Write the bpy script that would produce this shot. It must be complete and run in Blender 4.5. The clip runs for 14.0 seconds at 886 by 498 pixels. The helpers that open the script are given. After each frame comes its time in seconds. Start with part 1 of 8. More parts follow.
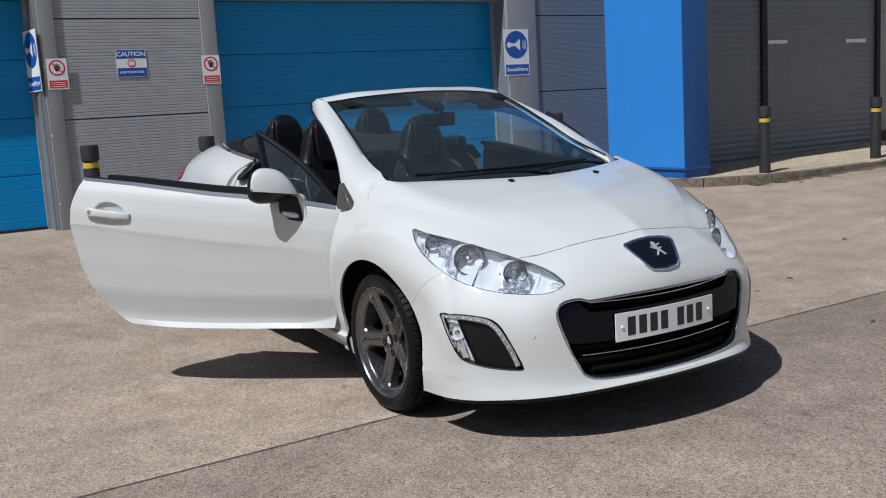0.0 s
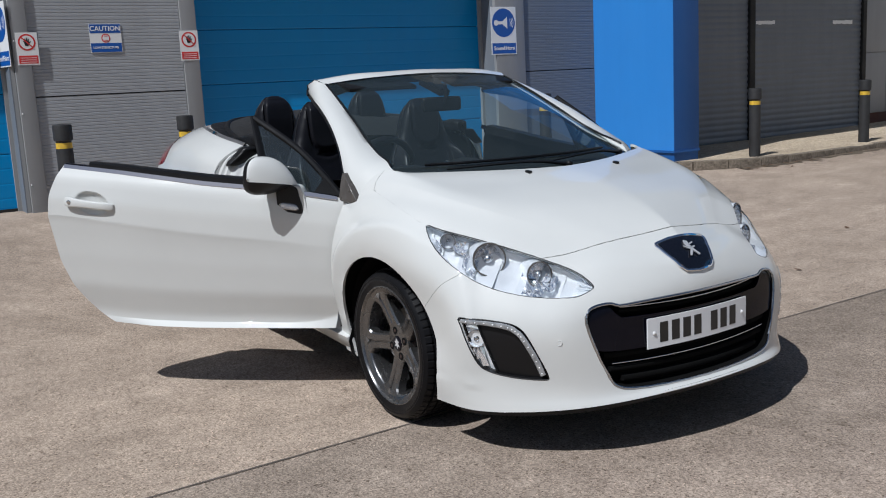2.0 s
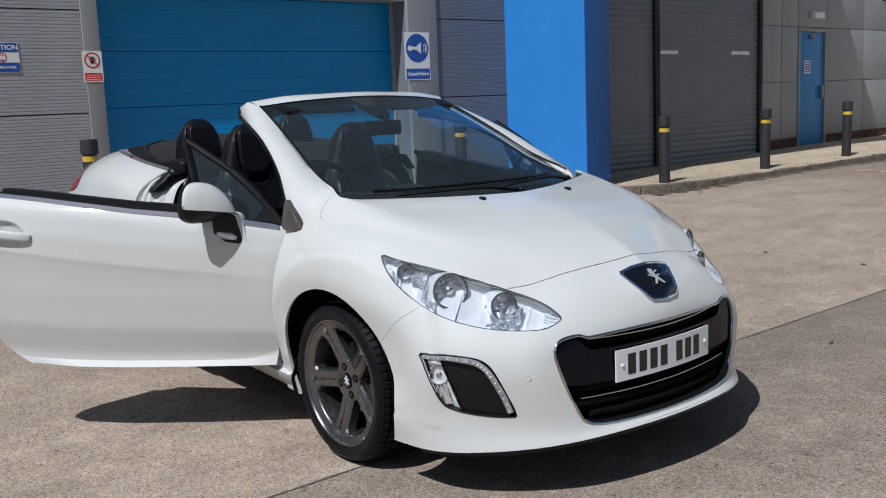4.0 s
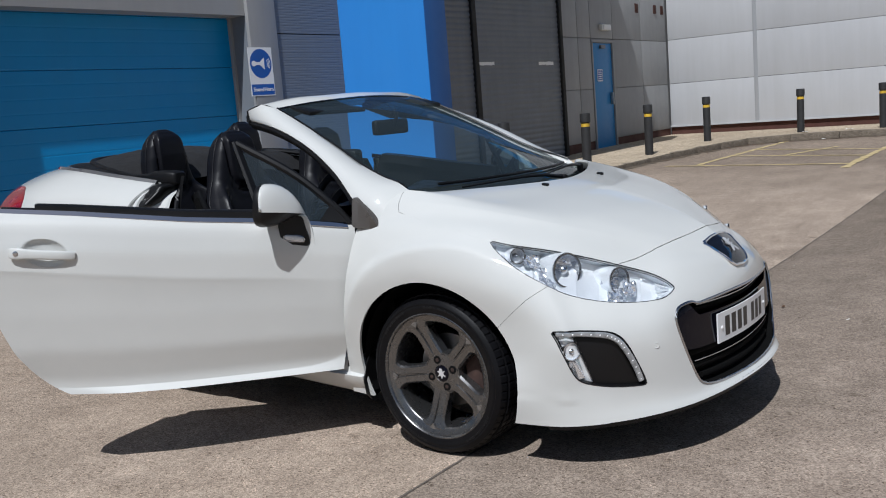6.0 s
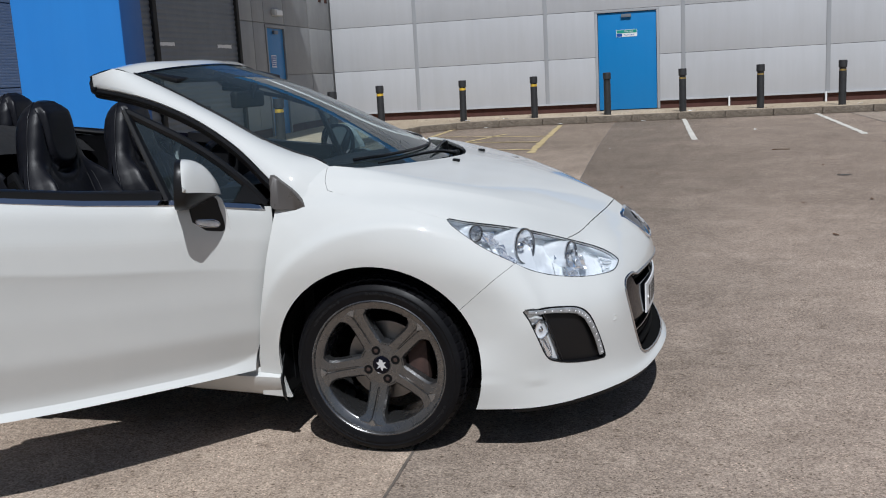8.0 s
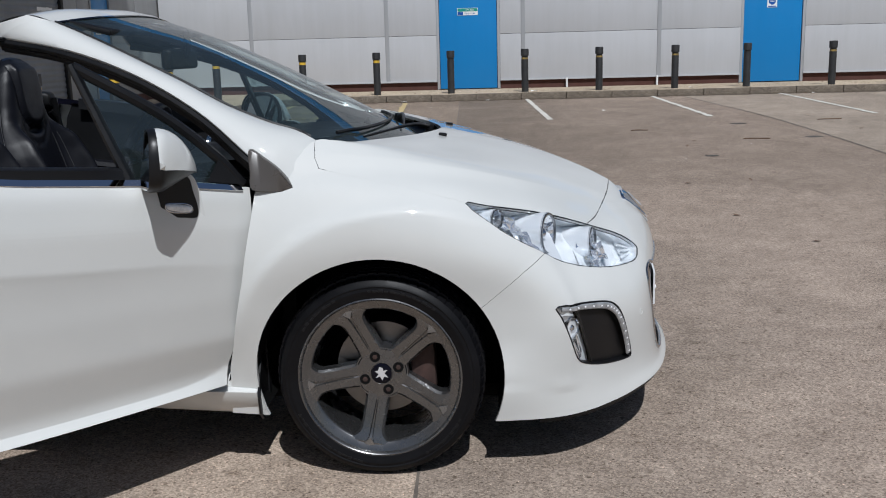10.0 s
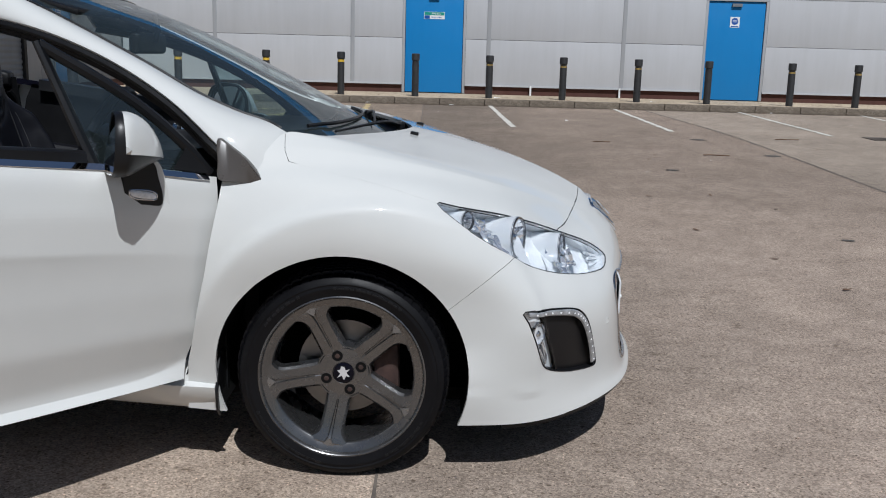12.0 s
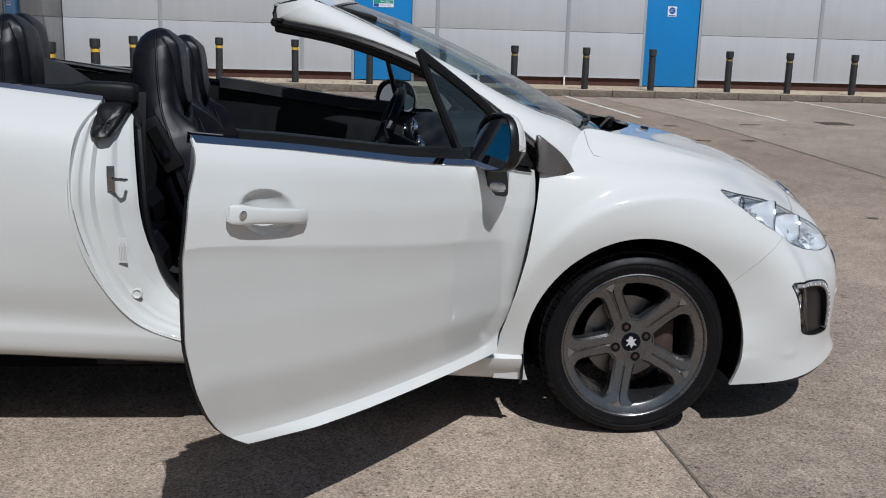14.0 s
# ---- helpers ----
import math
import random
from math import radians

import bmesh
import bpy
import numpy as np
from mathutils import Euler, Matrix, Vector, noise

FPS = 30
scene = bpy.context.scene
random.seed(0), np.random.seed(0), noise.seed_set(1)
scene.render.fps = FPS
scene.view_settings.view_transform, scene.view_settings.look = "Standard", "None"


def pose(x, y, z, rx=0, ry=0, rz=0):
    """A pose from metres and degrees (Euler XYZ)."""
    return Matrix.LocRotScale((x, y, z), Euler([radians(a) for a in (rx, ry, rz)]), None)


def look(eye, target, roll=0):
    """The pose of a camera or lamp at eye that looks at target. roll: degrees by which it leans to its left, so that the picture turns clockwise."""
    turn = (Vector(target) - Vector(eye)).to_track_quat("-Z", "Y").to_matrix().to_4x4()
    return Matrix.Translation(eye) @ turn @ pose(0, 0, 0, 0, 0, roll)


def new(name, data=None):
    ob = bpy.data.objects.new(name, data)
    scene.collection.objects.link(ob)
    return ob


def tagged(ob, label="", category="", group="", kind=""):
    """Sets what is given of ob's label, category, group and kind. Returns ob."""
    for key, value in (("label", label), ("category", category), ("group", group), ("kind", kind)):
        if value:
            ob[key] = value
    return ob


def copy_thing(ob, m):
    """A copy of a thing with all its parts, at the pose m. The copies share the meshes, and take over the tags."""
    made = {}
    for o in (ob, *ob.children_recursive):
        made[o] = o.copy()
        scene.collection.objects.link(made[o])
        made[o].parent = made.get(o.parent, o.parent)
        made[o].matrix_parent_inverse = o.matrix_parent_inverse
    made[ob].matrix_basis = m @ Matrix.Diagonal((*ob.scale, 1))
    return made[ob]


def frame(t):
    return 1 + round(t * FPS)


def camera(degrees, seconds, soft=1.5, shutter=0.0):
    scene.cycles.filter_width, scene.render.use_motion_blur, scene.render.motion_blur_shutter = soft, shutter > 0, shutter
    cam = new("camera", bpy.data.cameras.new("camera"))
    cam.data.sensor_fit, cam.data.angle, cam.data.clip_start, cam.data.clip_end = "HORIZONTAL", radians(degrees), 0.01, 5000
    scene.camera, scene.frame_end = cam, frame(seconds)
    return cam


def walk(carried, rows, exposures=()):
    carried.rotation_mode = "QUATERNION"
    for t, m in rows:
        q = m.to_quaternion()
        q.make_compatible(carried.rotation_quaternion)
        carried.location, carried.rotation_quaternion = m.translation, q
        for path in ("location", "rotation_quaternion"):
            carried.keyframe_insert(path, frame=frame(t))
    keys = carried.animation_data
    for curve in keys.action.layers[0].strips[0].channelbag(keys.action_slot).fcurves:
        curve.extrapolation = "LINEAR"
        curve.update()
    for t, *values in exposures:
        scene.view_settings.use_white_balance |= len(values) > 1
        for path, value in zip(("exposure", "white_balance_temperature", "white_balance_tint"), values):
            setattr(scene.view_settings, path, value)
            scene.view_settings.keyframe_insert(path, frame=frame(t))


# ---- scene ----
cam = camera(49.8, 14.0, 1.05)
PATH = [
    (0, (3.649, -2.645, 1.31), (1.947, -1.637, 1.016), -3.4),
    (0.5, (3.481, -2.633, 1.333), (1.794, -1.603, 1.026), -3.4),
    (1, (3.327, -2.57, 1.33), (1.649, -1.531, 1.003), -3.4),
    (1.5, (3.295, -2.586, 1.337), (1.624, -1.54, 0.999), -3.3),
    (2, (3.3, -2.629, 1.352), (1.635, -1.576, 1.008), -2.9),
    (2.5, (3.279, -2.632, 1.346), (1.623, -1.561, 1.008), -2.4),
    (3, (3.249, -2.591, 1.348), (1.613, -1.486, 1.023), -2.0),
    (3.2, (3.229, -2.587, 1.348), (1.606, -1.463, 1.029), -1.9),
    (5.3, (2.486, -3.247, 1.297), (1.142, -1.793, 1.013), -4.4),
    (5.5, (2.41, -3.363, 1.284), (1.104, -1.875, 1.001), -4.6),
    (6, (2.17, -3.583, 1.301), (0.976, -2.004, 1.015), -4.6),
    (6.5, (1.867, -3.666, 1.314), (0.812, -1.992, 1.024), -4.4),
    (7, (1.593, -3.81, 1.294), (0.707, -2.044, 0.989), -4.0),
    (7.5, (1.343, -3.922, 1.304), (0.649, -2.075, 0.976), -3.7),
    (8, (1.048, -3.85, 1.3), (0.55, -1.946, 0.942), -3.2),
    (8.2, (0.942, -3.835, 1.3), (0.516, -1.916, 0.93), -3.0),
    (10.3, (0.339, -3.452, 1.265), (0.237, -1.498, 0.848), -1.4),
    (10.5, (0.348, -3.44, 1.296), (0.252, -1.485, 0.888), -1.3),
    (11, (0.352, -3.437, 1.31), (0.27, -1.478, 0.918), -0.7),
    (11.5, (0.336, -3.457, 1.274), (0.279, -1.497, 0.88), 0.4),
    (12, (0.312, -3.457, 1.249), (0.291, -1.499, 0.841), 1.5),
    (12.5, (0.141, -3.553, 1.238), (0.163, -1.599, 0.812), 2.3),
    (13, (-0.161, -3.713, 1.283), (-0.09, -1.762, 0.848), 2.4),
    (13.5, (-0.538, -3.701, 1.265), (-0.415, -1.753, 0.83), 2.0),
    (14, (-0.927, -3.743, 1.281), (-0.736, -1.799, 0.849), 1.6),
]
walk(cam, [(t, look(eye, target, roll)) for t, eye, target, roll in PATH], exposures=((0.0, -0.24, 5760.0, 9.0), (3.0, -0.28, 5760.0, 9.0), (6.5, -0.31, 5760.0, 9.0), (10.5, -0.39, 5760.0, 9.0), (14.0, -0.38, 5760.0, 9.0)))

# ---- light ----
SUN_EL, SUN_AZ = 54.0, -73.0  # elevation, and azimuth from +x towards +y
world = bpy.data.worlds.new("sky")
scene.world = world
world.use_nodes = True
wn = world.node_tree.nodes
wn.clear()
w_out = wn.new("ShaderNodeOutputWorld")
w_bg = wn.new("ShaderNodeBackground")
w_sky = wn.new("ShaderNodeTexSky")
w_sky.sky_type = "NISHITA"
w_sky.sun_disc = False
w_sky.sun_elevation = radians(SUN_EL)
w_sky.sun_rotation = radians(90.0 - SUN_AZ)
w_sky.air_density, w_sky.dust_density, w_sky.ozone_density = 1.0, 1.2, 1.0
w_bg.inputs["Strength"].default_value = 0.047
world.node_tree.links.new(w_sky.outputs["Color"], w_bg.inputs["Color"])
world.node_tree.links.new(w_bg.outputs["Background"], w_out.inputs["Surface"])
sun_data = bpy.data.lights.new("sun", "SUN")
sun_data.energy, sun_data.angle, sun_data.color = 5.0, radians(0.53), (1.0, 0.955, 0.89)
sun = new("sun", sun_data)
sun_dir = Vector((math.cos(radians(SUN_AZ)) * math.cos(radians(SUN_EL)), math.sin(radians(SUN_AZ)) * math.cos(radians(SUN_EL)), math.sin(radians(SUN_EL))))
sun.matrix_world = look(sun_dir * 60, (0, 0, 0))

# ---- materials ----
def node_mat(name):
    m = bpy.data.materials.new(name)
    m.use_nodes = True
    return m, m.node_tree.nodes, m.node_tree.links, m.node_tree.nodes["Principled BSDF"]


def noise_ramp(nodes, links, vec, scale, lo, hi, c0, c1, detail=6.0, rough=0.6):
    n = nodes.new("ShaderNodeTexNoise")
    n.inputs["Scale"].default_value, n.inputs["Detail"].default_value, n.inputs["Roughness"].default_value = scale, detail, rough
    if vec is not None:
        links.new(vec, n.inputs["Vector"])
    r = nodes.new("ShaderNodeValToRGB")
    r.color_ramp.elements[0].position, r.color_ramp.elements[1].position = lo, hi
    r.color_ramp.elements[0].color, r.color_ramp.elements[1].color = (*c0, 1), (*c1, 1)
    links.new(n.outputs["Fac"], r.inputs["Fac"])
    return r.outputs["Color"]


def mix_col(nodes, links, a, b, fac=0.5, mode="MULTIPLY"):
    x = nodes.new("ShaderNodeMix")
    x.data_type, x.blend_type = "RGBA", mode
    for sock, val in ((x.inputs["Factor"], fac), (x.inputs["A"], a), (x.inputs["B"], b)):
        if isinstance(val, (int, float)):
            sock.default_value = val
        elif isinstance(val, tuple):
            sock.default_value = (*val, 1)
        else:
            links.new(val, sock)
    return x.outputs["Result"]


def bump(nodes, links, bsdf, height, strength, distance):
    b = nodes.new("ShaderNodeBump")
    b.inputs["Strength"].default_value, b.inputs["Distance"].default_value = strength, distance
    links.new(height, b.inputs["Height"])
    links.new(b.outputs["Normal"], bsdf.inputs["Normal"])


def painted(name, color, rough=0.4, metal=0.0, coat=0.0, vary=0.12, scale=1.5, grain=0.0, grain_scale=300.0, spec=0.5):
    """A plain surface with slight blotches in colour and gloss, and an optional fine grain."""
    m, n, l, b = node_mat(name)
    pos = n.new("ShaderNodeTexCoord").outputs["Object"]
    lo = tuple(c * (1 - vary) for c in color)
    hi = tuple(min(1, c * (1 + vary)) for c in color)
    col = noise_ramp(n, l, pos, scale, 0.3, 0.7, lo, hi)
    l.new(col, b.inputs["Base Color"])
    rr = noise_ramp(n, l, pos, scale * 2.3, 0.3, 0.7, (rough * 0.85,) * 3, (min(1, rough * 1.15),) * 3)
    l.new(rr, b.inputs["Roughness"])
    b.inputs["Metallic"].default_value = metal
    b.inputs["Specular IOR Level"].default_value = spec
    b.inputs["Coat Weight"].default_value = coat
    b.inputs["Coat Roughness"].default_value = 0.03
    if grain:
        g = n.new("ShaderNodeTexNoise")
        g.inputs["Scale"].default_value, g.inputs["Detail"].default_value = grain_scale, 3.0
        l.new(pos, g.inputs["Vector"])
        bump(n, l, b, g.outputs["Fac"], grain, 0.002)
    return m


def weathered(name, color, dirt, rough=0.5, streak=0.25, spec=0.4):
    """Outdoor painted sheet: faint vertical streaks and larger stains."""
    m, n, l, b = node_mat(name)
    pos = n.new("ShaderNodeTexCoord").outputs["Object"]
    mp = n.new("ShaderNodeMapping")
    mp.inputs["Scale"].default_value = (3.0, 3.0, 0.25)
    l.new(pos, mp.inputs["Vector"])
    s1 = noise_ramp(n, l, mp.outputs["Vector"], 2.2, 0.35, 0.75, (1, 1, 1), dirt)
    s2 = noise_ramp(n, l, pos, 0.7, 0.3, 0.7, tuple(c * 0.94 for c in color), color)
    l.new(mix_col(n, l, s2, s1, streak), b.inputs["Base Color"])
    l.new(noise_ramp(n, l, pos, 3.0, 0.3, 0.7, (rough * 0.8,) * 3, (min(1, rough * 1.2),) * 3), b.inputs["Roughness"])
    b.inputs["Specular IOR Level"].default_value = spec
    return m


def paving(name, base, dark, light, fine=420.0, stain=1.0, older=1.0, edge=(1.2, 5.5), pale_x=None):
    """Worn concrete or tarmac with aggregate, stains, scuffs and grime."""
    m, n, l, b = node_mat(name)
    pos = n.new("ShaderNodeTexCoord").outputs["Object"]
    c0 = noise_ramp(n, l, pos, 0.28, 0.32, 0.70, tuple(c * (1 - 0.26 * stain) for c in base), tuple(c * 1.05 for c in base), 9.0, 0.62)
    blot = noise_ramp(n, l, pos, 2.3, 0.34, 0.68, (0.74, 0.73, 0.72), (1.06, 1.06, 1.06), 9.0, 0.72)
    c1 = mix_col(n, l, c0, blot, 0.8 * stain)
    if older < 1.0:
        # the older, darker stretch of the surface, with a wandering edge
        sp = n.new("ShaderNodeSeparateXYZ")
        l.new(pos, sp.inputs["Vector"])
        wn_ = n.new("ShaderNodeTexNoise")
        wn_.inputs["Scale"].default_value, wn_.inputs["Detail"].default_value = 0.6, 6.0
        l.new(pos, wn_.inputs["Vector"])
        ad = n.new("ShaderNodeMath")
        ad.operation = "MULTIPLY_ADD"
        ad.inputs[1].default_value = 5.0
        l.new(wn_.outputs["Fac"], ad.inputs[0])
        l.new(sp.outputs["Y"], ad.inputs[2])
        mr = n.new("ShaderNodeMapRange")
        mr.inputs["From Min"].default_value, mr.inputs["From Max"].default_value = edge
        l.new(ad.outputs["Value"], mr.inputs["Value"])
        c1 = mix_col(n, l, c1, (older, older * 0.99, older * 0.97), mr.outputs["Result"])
    # tyre-worn streaks along the lanes
    mp = n.new("ShaderNodeMapping")
    mp.inputs["Scale"].default_value = (2.6, 0.35, 1.0)
    mp.inputs["Rotation"].default_value = (0, 0, 1.25)
    l.new(pos, mp.inputs["Vector"])
    c1 = mix_col(n, l, c1, noise_ramp(n, l, mp.outputs["Vector"], 1.4, 0.40, 0.66, (1, 1, 1), (0.76, 0.75, 0.74), 7.0, 0.66), 0.28 * stain)
    v = n.new("ShaderNodeTexVoronoi")
    v.inputs["Scale"].default_value, v.inputs["Randomness"].default_value = fine * 0.42, 1.0
    l.new(pos, v.inputs["Vector"])
    vr = n.new("ShaderNodeValToRGB")
    e = vr.color_ramp.elements
    e[0].position, e[1].position = 0.0, 1.0
    e[0].color, e[1].color = (*dark, 1), (*light, 1)
    mid = e.new(0.5)
    mid.color = (0.92, 0.92, 0.92, 1)
    sep = n.new("ShaderNodeSeparateColor")
    l.new(v.outputs["Color"], sep.inputs["Color"])
    l.new(sep.outputs["Red"], vr.inputs["Fac"])
    c2 = mix_col(n, l, c1, vr.outputs["Color"], 0.72)
    c2 = mix_col(n, l, c2, noise_ramp(n, l, pos, 38.0, 0.36, 0.66, (0.74, 0.73, 0.72), (1.18, 1.17, 1.16), 6.0, 0.8), 0.65)
    c2 = mix_col(n, l, c2, noise_ramp(n, l, pos, 9.0, 0.36, 0.66, (0.86, 0.84, 0.83), (1.10, 1.09, 1.08), 6.0, 0.7), 0.6 * stain)
    for sc, gate, rad, tone in ((62.0, 0.70, 0.30, (0.40, 0.37, 0.35)), (95.0, 0.80, 0.34, (1.55, 1.52, 1.46)), (24.0, 0.86, 0.22, (0.50, 0.47, 0.44))):
        pv = n.new("ShaderNodeTexVoronoi")
        pv.inputs["Scale"].default_value = sc
        l.new(pos, pv.inputs["Vector"])
        near = n.new("ShaderNodeMapRange")
        near.inputs["From Min"].default_value, near.inputs["From Max"].default_value = rad, rad * 0.6
        l.new(pv.outputs["Distance"], near.inputs["Value"])
        ps = n.new("ShaderNodeSeparateColor")
        l.new(pv.outputs["Color"], ps.inputs["Color"])
        some = n.new("ShaderNodeMath")
        some.operation = "GREATER_THAN"
        some.inputs[1].default_value = gate
        l.new(ps.outputs["Green"], some.inputs[0])
        both_ = n.new("ShaderNodeMath")
        both_.operation = "MULTIPLY"
        l.new(near.outputs["Result"], both_.inputs[0])
        l.new(some.outputs["Value"], both_.inputs[1])
        c2 = mix_col(n, l, c2, mix_col(n, l, c2, tone, 1.0), both_.outputs["Value"], "MIX")
    if pale_x:
        # paler away from the concrete, with a wandering edge
        sx = n.new("ShaderNodeSeparateXYZ")
        l.new(pos, sx.inputs["Vector"])
        wl = n.new("ShaderNodeTexNoise")
        wl.inputs["Scale"].default_value, wl.inputs["Detail"].default_value = 0.8, 5.0
        l.new(pos, wl.inputs["Vector"])
        al = n.new("ShaderNodeMath")
        al.operation = "MULTIPLY_ADD"
        al.inputs[1].default_value = 2.2
        l.new(wl.outputs["Fac"], al.inputs[0])
        l.new(sx.outputs["X"], al.inputs[2])
        ml = n.new("ShaderNodeMapRange")
        ml.inputs["From Min"].default_value, ml.inputs["From Max"].default_value = pale_x
        l.new(al.outputs["Value"], ml.inputs["Value"])
        c2 = mix_col(n, l, c2, mix_col(n, l, (0.86, 0.86, 0.85), (1.24, 1.22, 1.21), ml.outputs["Result"], "MIX"), 1.0)
    spots = noise_ramp(n, l, pos, 7.0, 0.655, 0.70, (1, 1, 1), (0.48, 0.45, 0.42), 5.0, 0.6)
    c3 = mix_col(n, l, c2, spots, 0.55 * stain)
    scuff = noise_ramp(n, l, pos, 17.0, 0.66, 0.71, (1, 1, 1), (1.35, 1.33, 1.28), 4.0, 0.55)
    c3 = mix_col(n, l, c3, scuff, 0.6)
    l.new(c3, b.inputs["Base Color"])
    b.inputs["Roughness"].default_value = 0.9
    b.inputs["Specular IOR Level"].default_value = 0.2
    g = n.new("ShaderNodeTexNoise")
    g.inputs["Scale"].default_value, g.inputs["Detail"].default_value, g.inputs["Roughness"].default_value = fine * 0.5, 5.0, 0.7
    l.new(pos, g.inputs["Vector"])
    bump(n, l, b, g.outputs["Fac"], 0.7, 0.007)
    return m


M = {}
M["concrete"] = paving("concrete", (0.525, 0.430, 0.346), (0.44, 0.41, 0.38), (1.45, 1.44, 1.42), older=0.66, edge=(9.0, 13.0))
M["tarmac"] = paving("tarmac", (0.440, 0.366, 0.304), (0.44, 0.41, 0.38), (1.45, 1.44, 1.42), 400.0, older=0.69, edge=(3.2, 9.0), pale_x=(1.5, 3.0))
M["concrete_old"] = paving("concrete_old", (0.43, 0.365, 0.30), (0.50, 0.46, 0.42), (1.35, 1.33, 1.3))
M["pavement"] = paving("pavement", (0.58, 0.485, 0.36), (0.65, 0.62, 0.58), (1.2, 1.2, 1.2), 90.0)
M["kerb"] = paving("kerb", (0.235, 0.20, 0.16), (0.6, 0.58, 0.55), (1.25, 1.25, 1.25), 120.0)
M["joint"] = painted("joint_sealant", (0.13, 0.108, 0.09), 0.9, vary=0.35, scale=14, grain=0.4)
M["line_white"] = weathered("line_white", (0.72, 0.70, 0.64), (0.55, 0.5, 0.42), 0.8, 0.8)
M["line_yellow"] = weathered("line_yellow", (0.58, 0.46, 0.24), (0.55, 0.5, 0.42), 0.85, 0.9)
M["clad_white"] = weathered("clad_white", (0.475, 0.48, 0.492), (0.82, 0.80, 0.78), 0.45, 0.35)
M["clad_light"] = weathered("clad_light", (0.36, 0.37, 0.385), (0.80, 0.79, 0.78), 0.5, 0.3)
M["clad_dark"] = weathered("clad_dark", (0.155, 0.175, 0.21), (0.8, 0.8, 0.8), 0.5, 0.25)
M["trim_grey"] = weathered("trim_grey", (0.30, 0.305, 0.31), (0.78, 0.77, 0.75), 0.55, 0.35)
M["jamb_steel"] = painted("brushed_steel_jamb", (0.27, 0.275, 0.28), 0.45, metal=0.25, vary=0.15, scale=3)
M["shutter"] = weathered("shutter_grey", (0.177, 0.195, 0.220), (0.75, 0.74, 0.72), 0.5, 0.4)
M["blue_door"] = weathered("blue_door", (0.006, 0.24, 0.56), (0.82, 0.84, 0.86), 0.42, 0.3)
M["blue_panel"] = weathered("blue_panel", (0.045, 0.24, 0.66), (0.8, 0.84, 0.9), 0.4, 0.35)
M["blue_dark"] = weathered("blue_dark", (0.018, 0.10, 0.33), (0.8, 0.84, 0.9), 0.5, 0.35)
M["blue_exit"] = weathered("blue_exit", (0.016, 0.20, 0.50), (0.82, 0.84, 0.86), 0.4, 0.25)
M["brick_dark"] = weathered("brick_plinth", (0.085, 0.036, 0.028), (0.6, 0.55, 0.5), 0.85, 0.5)
M["dark_gap"] = painted("dark_gap", (0.02, 0.02, 0.02), 0.8)
M["rubber_black"] = painted("black_plastic_post", (0.022, 0.022, 0.023), 0.62, vary=0.3, scale=6, grain=0.25)
M["yellow_dull"] = painted("yellow_band_grimy", (0.26, 0.18, 0.05), 0.6, vary=0.5, scale=12)
M["dirt"] = painted("kerb_dirt", (0.10, 0.075, 0.05), 0.95, vary=0.5, scale=7, grain=0.5, grain_scale=90)
M["oil"] = painted("oil_stain", (0.075, 0.066, 0.058), 0.75, vary=0.5, scale=18)
M["yellow"] = painted("yellow_band", (0.62, 0.40, 0.035), 0.55, vary=0.35, scale=9)
M["sign_white"] = painted("sign_white", (0.78, 0.78, 0.77), 0.35, vary=0.05)
M["sign_blue"] = painted("sign_blue", (0.012, 0.085, 0.36), 0.35, vary=0.08)
M["sign_red"] = painted("sign_red", (0.58, 0.03, 0.03), 0.35, vary=0.08)
M["sign_black"] = painted("sign_black", (0.015, 0.015, 0.015), 0.4)
M["sign_green"] = painted("sign_green", (0.02, 0.28, 0.22), 0.4)
M["steel"] = painted("galvanised", (0.42, 0.42, 0.42), 0.42, metal=0.8, vary=0.2, scale=20)
M["litter"] = painted("litter_paper", (0.70, 0.68, 0.64), 0.8, vary=0.2, scale=30)
M["leaf"] = painted("dry_leaf", (0.12, 0.065, 0.035), 0.8, vary=0.4, scale=30)
M["fitting"] = painted("lamp_housing", (0.62, 0.62, 0.60), 0.5)

# ---- building helpers ----
def part(name, bm, material, parent=None, label="", smooth=False, angle=35.0):
    """Links a bmesh as one mesh object, under a thing or a part."""
    bmesh.ops.remove_doubles(bm, verts=bm.verts, dist=1e-5)
    bmesh.ops.recalc_face_normals(bm, faces=bm.faces)
    me = bpy.data.meshes.new(name)
    bm.to_mesh(me)
    bm.free()
    mats = material if isinstance(material, (list, tuple)) else [material]
    for m in mats:
        me.materials.append(m)
    if smooth:
        for p in me.polygons:
            p.use_smooth = True
        me.set_sharp_from_angle(angle=radians(angle))
    ob = new(name, me)
    if parent is not None:
        ob.parent = parent
    if label:
        tagged(ob, label)
    return ob


def group_of(name, label, category, m=None, group="", kind=""):
    """An Empty at a thing's base that carries its parts."""
    ob = new(name)
    ob.empty_display_size = 0.1
    if m is not None:
        ob.matrix_basis = m
    return tagged(ob, label, category, group, kind)


def add_box(bm, x0, x1, y0, y1, z0, z1, bevel=0.0, segs=2, mat=0):
    r = bmesh.ops.create_cube(bm, size=1.0)
    vs = r["verts"]
    for v in vs:
        v.co = Vector((x0 + (v.co.x + 0.5) * (x1 - x0), y0 + (v.co.y + 0.5) * (y1 - y0), z0 + (v.co.z + 0.5) * (z1 - z0)))
    fs = {f for v in vs for f in v.link_faces}
    for f in fs:
        f.material_index = mat
    if bevel:
        es = list({e for v in vs for e in v.link_edges})
        bmesh.ops.bevel(bm, geom=es, offset=bevel, segments=segs, profile=0.6, affect="EDGES")
    return vs


